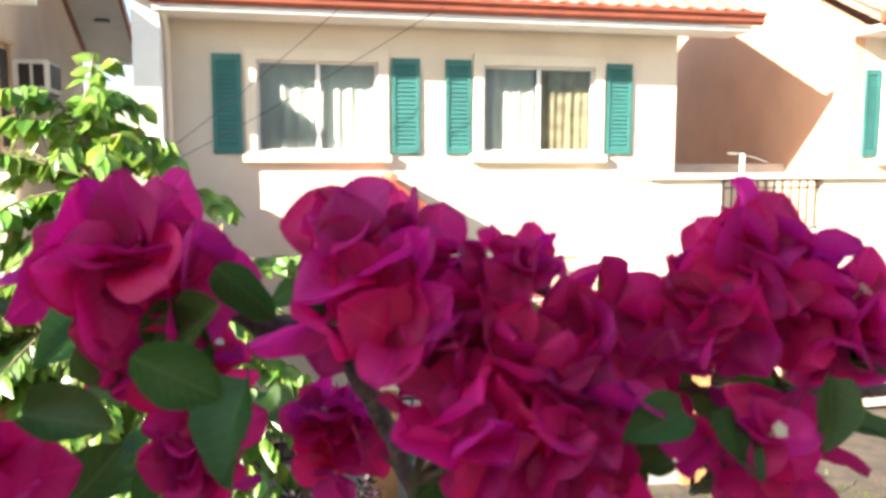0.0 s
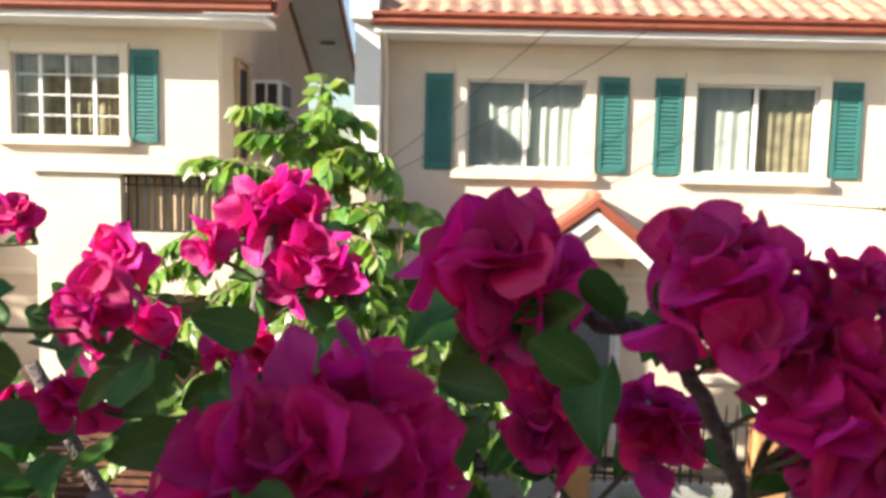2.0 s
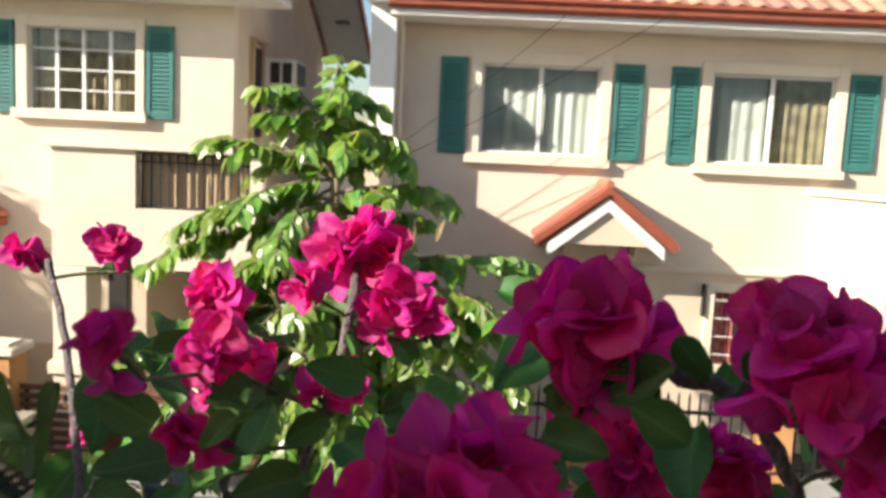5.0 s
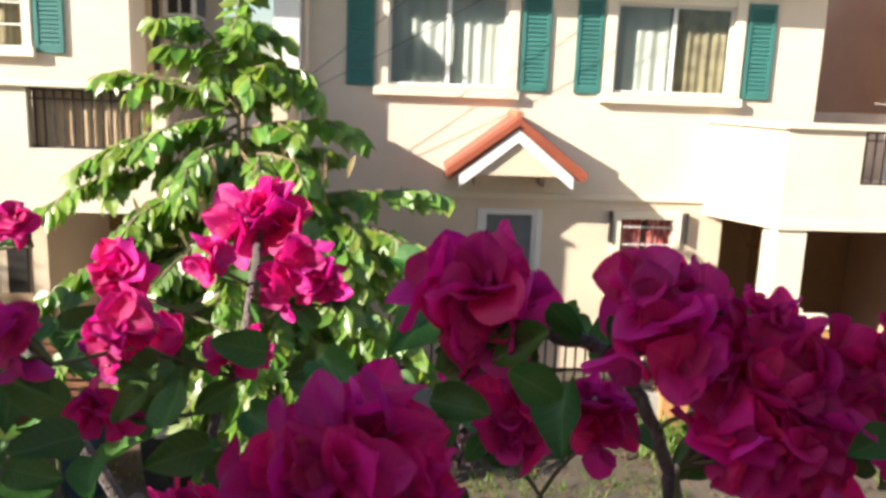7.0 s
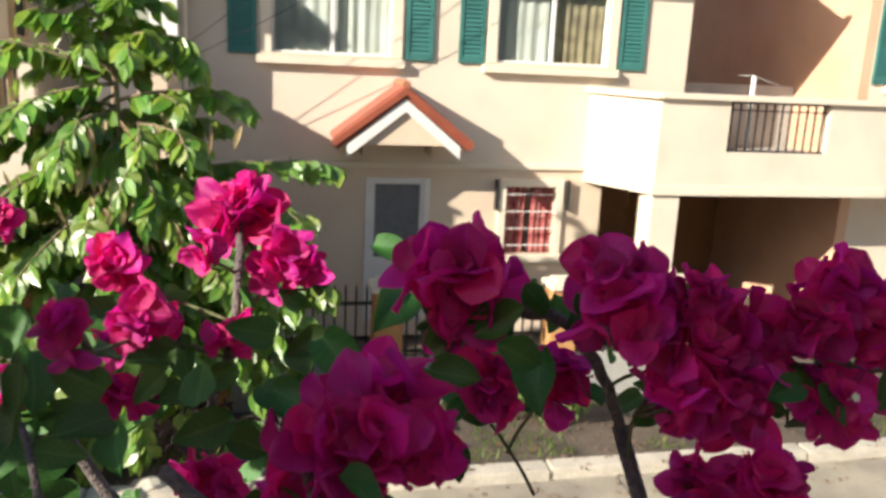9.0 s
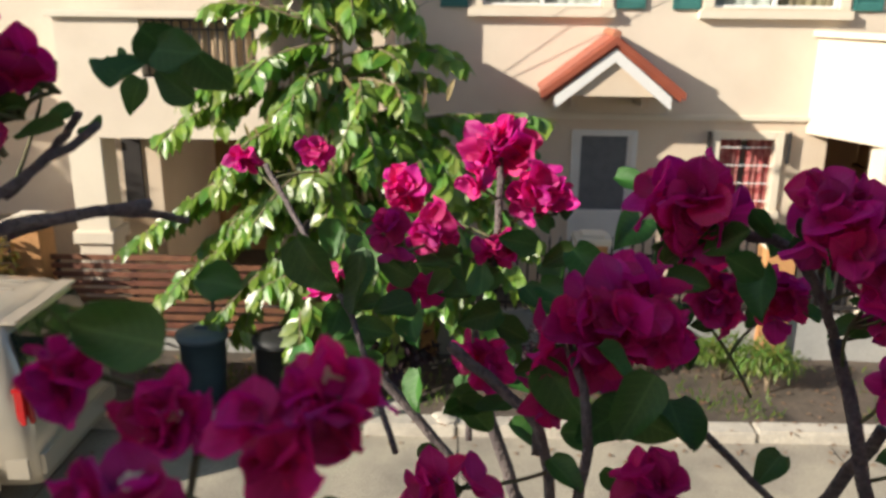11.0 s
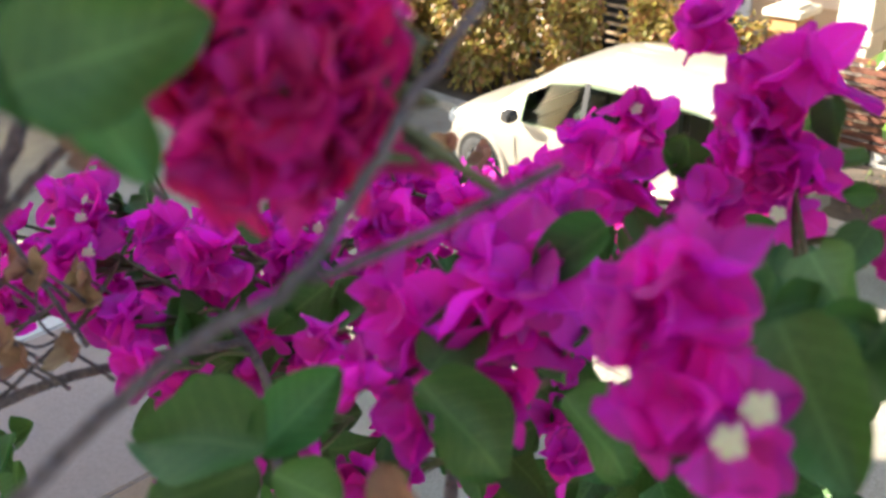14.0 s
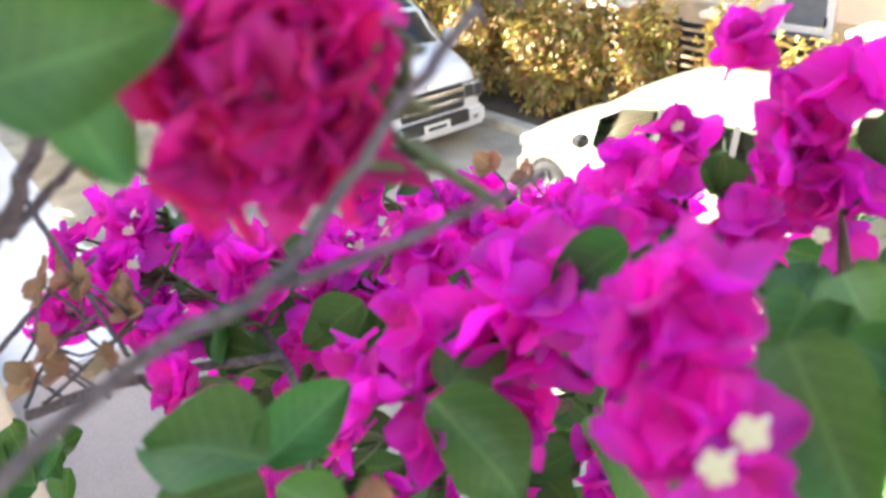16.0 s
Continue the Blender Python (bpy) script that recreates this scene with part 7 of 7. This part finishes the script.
leaf(-0.503, -1.227, 3.938, 0.026)
leaf(-0.499, -1.308, 3.937, 0.021)
leaf(-0.420, -1.181, 3.941, 0.021)
leaf(-0.709, -1.393, 3.820, 0.049)
leaf(-0.709, -1.410, 3.805, 0.049)
leaf(-0.695, -1.365, 3.826, 0.034)
leaf(-0.530, -1.195, 4.140, 0.026)
leaf(-0.545, -1.221, 4.120, 0.026)
leaf(-0.504, -1.190, 4.105, 0.026)
leaf(-0.487, -1.171, 4.109, 0.026)
leaf(-0.520, -1.215, 4.089, 0.026)
leaf(-0.506, -1.207, 4.079, 0.026)
leaf(-0.519, -1.185, 4.140, 0.026)
leaf(-0.543, -1.214, 4.130, 0.026)
leaf(-0.552, -1.240, 4.099, 0.026)
leaf(-0.528, -1.215, 4.103, 0.026)
leaf(-0.557, -1.220, 4.144, 0.026)
leaf(-0.457, -1.076, 3.947, 0.033)
leaf(-0.448, -1.086, 3.922, 0.033)
leaf(-0.439, -1.095, 3.897, 0.033)
leaf(-0.430, -1.105, 3.872, 0.033)
leaf(-0.439, -1.061, 3.934, 0.033)
leaf(-0.430, -1.071, 3.909, 0.033)
leaf(-0.421, -1.080, 3.884, 0.033)
leaf(-0.413, -1.090, 3.858, 0.033)
leaf(-0.430, -1.038, 3.943, 0.033)
leaf(-0.421, -1.048, 3.918, 0.033)
leaf(-0.412, -1.057, 3.892, 0.033)
leaf(-0.403, -1.067, 3.867, 0.033)
leaf(-0.412, -1.023, 3.929, 0.033)
leaf(-0.403, -1.033, 3.904, 0.033)
leaf(-0.394, -1.042, 3.879, 0.033)
leaf(-0.385, -1.052, 3.854, 0.033)
leaf(-0.402, -1.000, 3.938, 0.033)
leaf(-0.393, -1.009, 3.913, 0.033)
leaf(-0.384, -1.019, 3.888, 0.033)
leaf(-0.375, -1.029, 3.863, 0.033)
leaf(-0.385, -0.985, 3.924, 0.033)
leaf(-0.376, -0.995, 3.899, 0.033)
leaf(-0.367, -1.004, 3.874, 0.033)
leaf(-0.358, -1.014, 3.849, 0.033)
leaf(-0.553, -1.045, 3.828, 0.053)
leaf(-0.481, -1.008, 3.765, 0.049)
leaf(-0.601, -1.079, 3.800, 0.056)
leaf(-0.615, -1.240, 3.880, 0.050)
leaf(-0.641, -1.233, 3.766, 0.047)
leaf(-0.475, -1.131, 3.917, 0.042)
leaf(-0.584, -1.239, 3.775, 0.047)
leaf(-0.553, -0.992, 3.827, 0.048)
leaf(-0.639, -1.255, 3.728, 0.050)
leaf(-0.642, -1.268, 3.730, 0.059)
leaf(-0.590, -1.261, 3.835, 0.042)
leaf(-0.552, -1.210, 3.830, 0.044)
leaf(-0.642, -1.254, 3.752, 0.058)
leaf(-0.551, -1.179, 3.764, 0.052)
leaf(-0.508, -1.149, 3.797, 0.041)
leaf(-0.557, -1.287, 3.938, 0.043)
leaf(-0.456, -1.219, 3.876, 0.037)
leaf(-0.456, -1.052, 3.795, 0.048)
leaf(-0.576, -1.261, 3.923, 0.040)
leaf(-0.493, -1.230, 3.836, 0.038)
leaf(-0.573, -1.207, 3.897, 0.041)
leaf(-0.665, -1.063, 3.810, 0.058)
leaf(-0.474, -0.999, 3.735, 0.054)
leaf(-0.505, -0.962, 3.817, 0.051)
leaf(-0.452, -1.154, 3.841, 0.038)
leaf(-0.567, -1.287, 3.929, 0.038)
leaf(-0.436, -1.038, 3.845, 0.045)
leaf(-0.629, -1.198, 3.747, 0.049)
leaf(-0.688, -1.189, 3.716, 0.062)
leaf(-0.456, -1.238, 3.855, 0.032)
leaf(-0.430, -1.134, 3.894, 0.039)
leaf(-0.431, -1.034, 3.819, 0.040)
leaf(-0.620, -1.286, 3.776, 0.056)
leaf(-0.555, -1.284, 3.932, 0.037)
leaf(-0.637, -1.258, 3.874, 0.045)
leaf(-0.785, -1.207, 3.822, 0.055)
leaf(-0.562, -1.130, 3.818, 0.044)
leaf(-0.622, -1.167, 3.863, 0.057)
leaf(-0.468, -1.171, 3.819, 0.036)
leaf(-0.558, -1.121, 3.798, 0.050)
leaf(-0.582, -1.064, 3.695, 0.057)
leaf(-0.497, -1.205, 3.826, 0.038)
leaf(-0.672, -1.142, 3.831, 0.062)
leaf(-0.524, -1.219, 3.931, 0.036)
leaf(-0.661, -1.250, 3.823, 0.048)
leaf(-0.534, -1.302, 3.885, 0.035)
leaf(-0.522, -1.234, 3.903, 0.039)
leaf(-0.589, -1.204, 3.774, 0.057)
leaf(-0.519, -1.103, 3.756, 0.051)
leaf(-0.544, -0.988, 3.689, 0.062)
leaf(-0.575, -1.023, 3.781, 0.055)
leaf(-0.577, -1.249, 3.930, 0.039)
leaf(-0.455, -1.148, 3.907, 0.042)
leaf(-0.482, -1.164, 3.939, 0.034)
leaf(-0.647, -1.161, 3.678, 0.062)
leaf(-0.584, -1.226, 3.854, 0.044)
leaf(-0.726, -1.267, 3.760, 0.062)
leaf(-0.563, -1.279, 3.880, 0.044)
leaf(-0.592, -1.152, 3.694, 0.050)
leaf(-0.562, -1.221, 3.771, 0.048)
leaf(-0.629, -1.127, 3.692, 0.061)
leaf(-0.399, -1.090, 3.858, 0.033)
leaf(-0.690, -1.079, 3.801, 0.053)
leaf(-0.604, -1.068, 3.741, 0.057)
leaf(-0.560, -1.236, 3.899, 0.043)
leaf(-0.521, -1.222, 3.834, 0.041)
leaf(-0.646, -1.215, 3.686, 0.062)
leaf(-0.473, -1.154, 3.883, 0.045)
leaf(-0.516, -1.163, 3.922, 0.036)
leaf(-0.442, -1.147, 3.814, 0.046)
leaf(-0.741, -1.411, 3.777, 0.034)
leaf(-0.650, -1.379, 3.846, 0.028)
leaf(-0.697, -1.385, 3.833, 0.027)
leaf(-0.714, -1.415, 3.830, 0.029)
leaf(-0.743, -1.383, 3.782, 0.038)
leaf(-0.699, -1.379, 3.785, 0.032)
leaf(-0.704, -1.378, 3.809, 0.033)
leaf(-0.668, -1.390, 3.848, 0.022)
leaf(-0.732, -1.406, 3.789, 0.035)
leaf(-0.681, -1.415, 3.805, 0.032)
leaf(-0.731, -1.425, 3.788, 0.038)
leaf(-0.715, -1.380, 3.774, 0.036)
leaf(-0.430, -0.964, 3.758, 0.062)
leaf(-0.464, -1.071, 3.691, 0.060)
leaf(-0.489, -1.124, 3.801, 0.057)
leaf(-0.360, -0.926, 3.668, 0.061)
leaf(-0.498, -1.083, 3.722, 0.062)
leaf(-0.419, -1.075, 3.743, 0.052)
leaf(-0.503, -1.013, 3.677, 0.062)
leaf(-0.386, -1.021, 3.745, 0.049)
leaf(-0.438, -0.960, 3.648, 0.062)
leaf(-0.455, -1.011, 3.741, 0.062)
leaf(-0.486, -1.019, 3.749, 0.062)
leaf(-0.468, -1.083, 3.834, 0.054)
leaf(-0.408, -1.007, 3.802, 0.056)
leaf(-0.419, -0.953, 3.681, 0.057)
leaf(-0.458, -0.969, 3.639, 0.062)
leaf(-0.397, -0.881, 3.652, 0.062)
leaf(-0.389, -0.981, 3.701, 0.054)
leaf(-0.461, -1.089, 3.826, 0.048)
leaf(-0.451, -0.927, 3.738, 0.062)
leaf(-0.384, -0.925, 3.667, 0.062)
leaf(-0.380, -0.850, 3.645, 0.062)
leaf(-0.488, -1.090, 3.823, 0.053)
leaf(-0.454, -0.991, 3.686, 0.058)
leaf(-0.440, -1.037, 3.751, 0.052)
leaf(-0.438, -0.954, 3.721, 0.062)
leaf(-0.323, -0.991, 3.744, 0.056)
leaf(-0.382, -1.000, 3.798, 0.053)
leaf(-0.484, -0.997, 3.659, 0.062)
leaf(-0.487, -1.022, 3.716, 0.062)
leaf(-0.419, -0.998, 3.774, 0.062)
leaf(-0.444, -0.987, 3.788, 0.055)
leaf(-0.409, -0.980, 3.800, 0.050)
leaf(-0.424, -1.024, 3.684, 0.059)
leaf(-0.372, -0.919, 3.780, 0.062)
leaf(-0.493, -1.123, 3.743, 0.050)
leaf(-0.468, -1.061, 3.762, 0.059)
leaf(-0.568, -1.032, 3.718, 0.062)
leaf(-0.438, -1.015, 3.803, 0.062)
leaf(-0.376, -1.023, 3.790, 0.051)
leaf(-0.398, -0.931, 3.721, 0.062)
leaf(-0.376, -1.037, 3.783, 0.045)
leaf(-0.418, -0.894, 3.686, 0.062)
leaf(-0.400, -0.842, 3.669, 0.062)
leaf(-0.402, -0.867, 3.723, 0.062)
leaf(-0.326, -0.971, 3.718, 0.054)
leaf(-0.456, -1.068, 3.773, 0.059)
dried(-0.560, -1.100, 3.980, 0.017)
dried(-0.586, -1.138, 3.982, 0.015)
dried(-0.528, -1.095, 3.978, 0.016)
dried(-0.592, -1.358, 3.984, 0.019)
dried(-0.586, -1.346, 3.986, 0.016)
dried(-0.579, -1.365, 3.957, 0.014)
dried(-0.570, -1.362, 3.948, 0.016)
dried(-0.583, -1.324, 3.962, 0.014)
dried(-0.559, -1.343, 3.949, 0.014)
dried(-0.302, -1.332, 4.030, 0.024)
dried(-0.430, -1.211, 4.127, 0.026)
dried(-0.383, -1.232, 4.142, 0.025)
dried(-0.567, -1.179, 4.020, 0.021)
dried(-0.580, -1.339, 3.983, 0.015)
dried(-0.600, -1.378, 3.935, 0.014)
dried(-0.585, -1.320, 3.969, 0.014)
dried(-0.414, -1.344, 4.098, 0.011)
dried(-0.507, -1.209, 4.130, 0.033)
dried(-0.534, -1.222, 4.101, 0.026)
dried(-0.508, -1.204, 4.087, 0.023)
white_flower(-0.244, -1.285, 4.068)
white_flower(-0.245, -1.293, 4.064)
white_flower(-0.589, -1.183, 3.944)
white_flower(-0.637, -1.303, 3.980)
white_flower(-0.641, -1.249, 3.957)
white_flower(-0.332, -1.114, 4.016)
white_flower(-0.662, -1.105, 3.923)
white_flower(-0.609, -1.311, 3.972)
aimed_leaf((-0.360, -1.338, 4.017), (-0.396, -1.365, 4.017), 0.72)
aimed_leaf((-0.366, -1.337, 4.010), (-0.370, -1.305, 4.018), 0.62)
aimed_leaf((-0.363, -1.279, 4.005), (-0.341, -1.259, 3.962), 0.62)
aimed_leaf((-0.368, -1.271, 4.001), (-0.375, -1.236, 4.011), 0.62)
aimed_leaf((-0.338, -1.216, 4.048), (-0.357, -1.234, 4.027), 0.60)
aimed_leaf((-0.262, -1.246, 4.061), (-0.234, -1.256, 4.033), 0.66)
aimed_leaf((-0.315, -1.160, 4.007), (-0.322, -1.131, 4.012), 0.80)
aimed_leaf((-0.329, -1.378, 4.139), (-0.323, -1.346, 4.143), 0.72)
aimed_leaf((-0.336, -1.365, 4.131), (-0.330, -1.361, 4.115), 0.85)
aimed_leaf((-0.343, -1.377, 4.153), (-0.327, -1.373, 4.130), 0.70)
aimed_leaf((-0.343, -1.230, 3.982), (-0.324, -1.210, 3.940), 0.60)
aimed_leaf((-0.457, -1.311, 3.971), (-0.476, -1.323, 3.949), 0.60)
aimed_leaf((-0.498, -1.234, 3.964), (-0.524, -1.254, 3.935), 0.60)
aimed_leaf((-0.483, -1.216, 3.960), (-0.508, -1.232, 3.932), 0.60)
aimed_leaf((-0.381, -1.127, 4.034), (-0.377, -1.100, 4.015), 0.60)
aimed_leaf((-0.365, -1.339, 4.005), (-0.388, -1.363, 3.990), 0.70)
aimed_leaf((-0.362, -1.336, 4.003), (-0.358, -1.321, 3.984), 0.80)
aimed_leaf((-0.413, -1.207, 3.946), (-0.420, -1.177, 3.942), 0.60)
aimed_leaf((-0.267, -1.213, 4.044), (-0.254, -1.194, 4.030), 0.62)
aimed_leaf((-0.238, -1.199, 4.044), (-0.229, -1.187, 4.022), 0.62)
aimed_leaf((-0.238, -0.999, 4.119), (-0.241, -0.968, 4.122), 0.80)
aimed_leaf((-0.282, -1.206, 4.036), (-0.274, -1.184, 4.035), 0.62)
aimed_leaf((-0.232, -1.184, 4.041), (-0.216, -1.163, 4.006), 0.60)
aimed_leaf((-0.261, -1.212, 4.021), (-0.259, -1.185, 4.024), 0.90)
aimed_leaf((-0.256, -0.984, 4.135), (-0.239, -0.959, 4.107), 0.50)
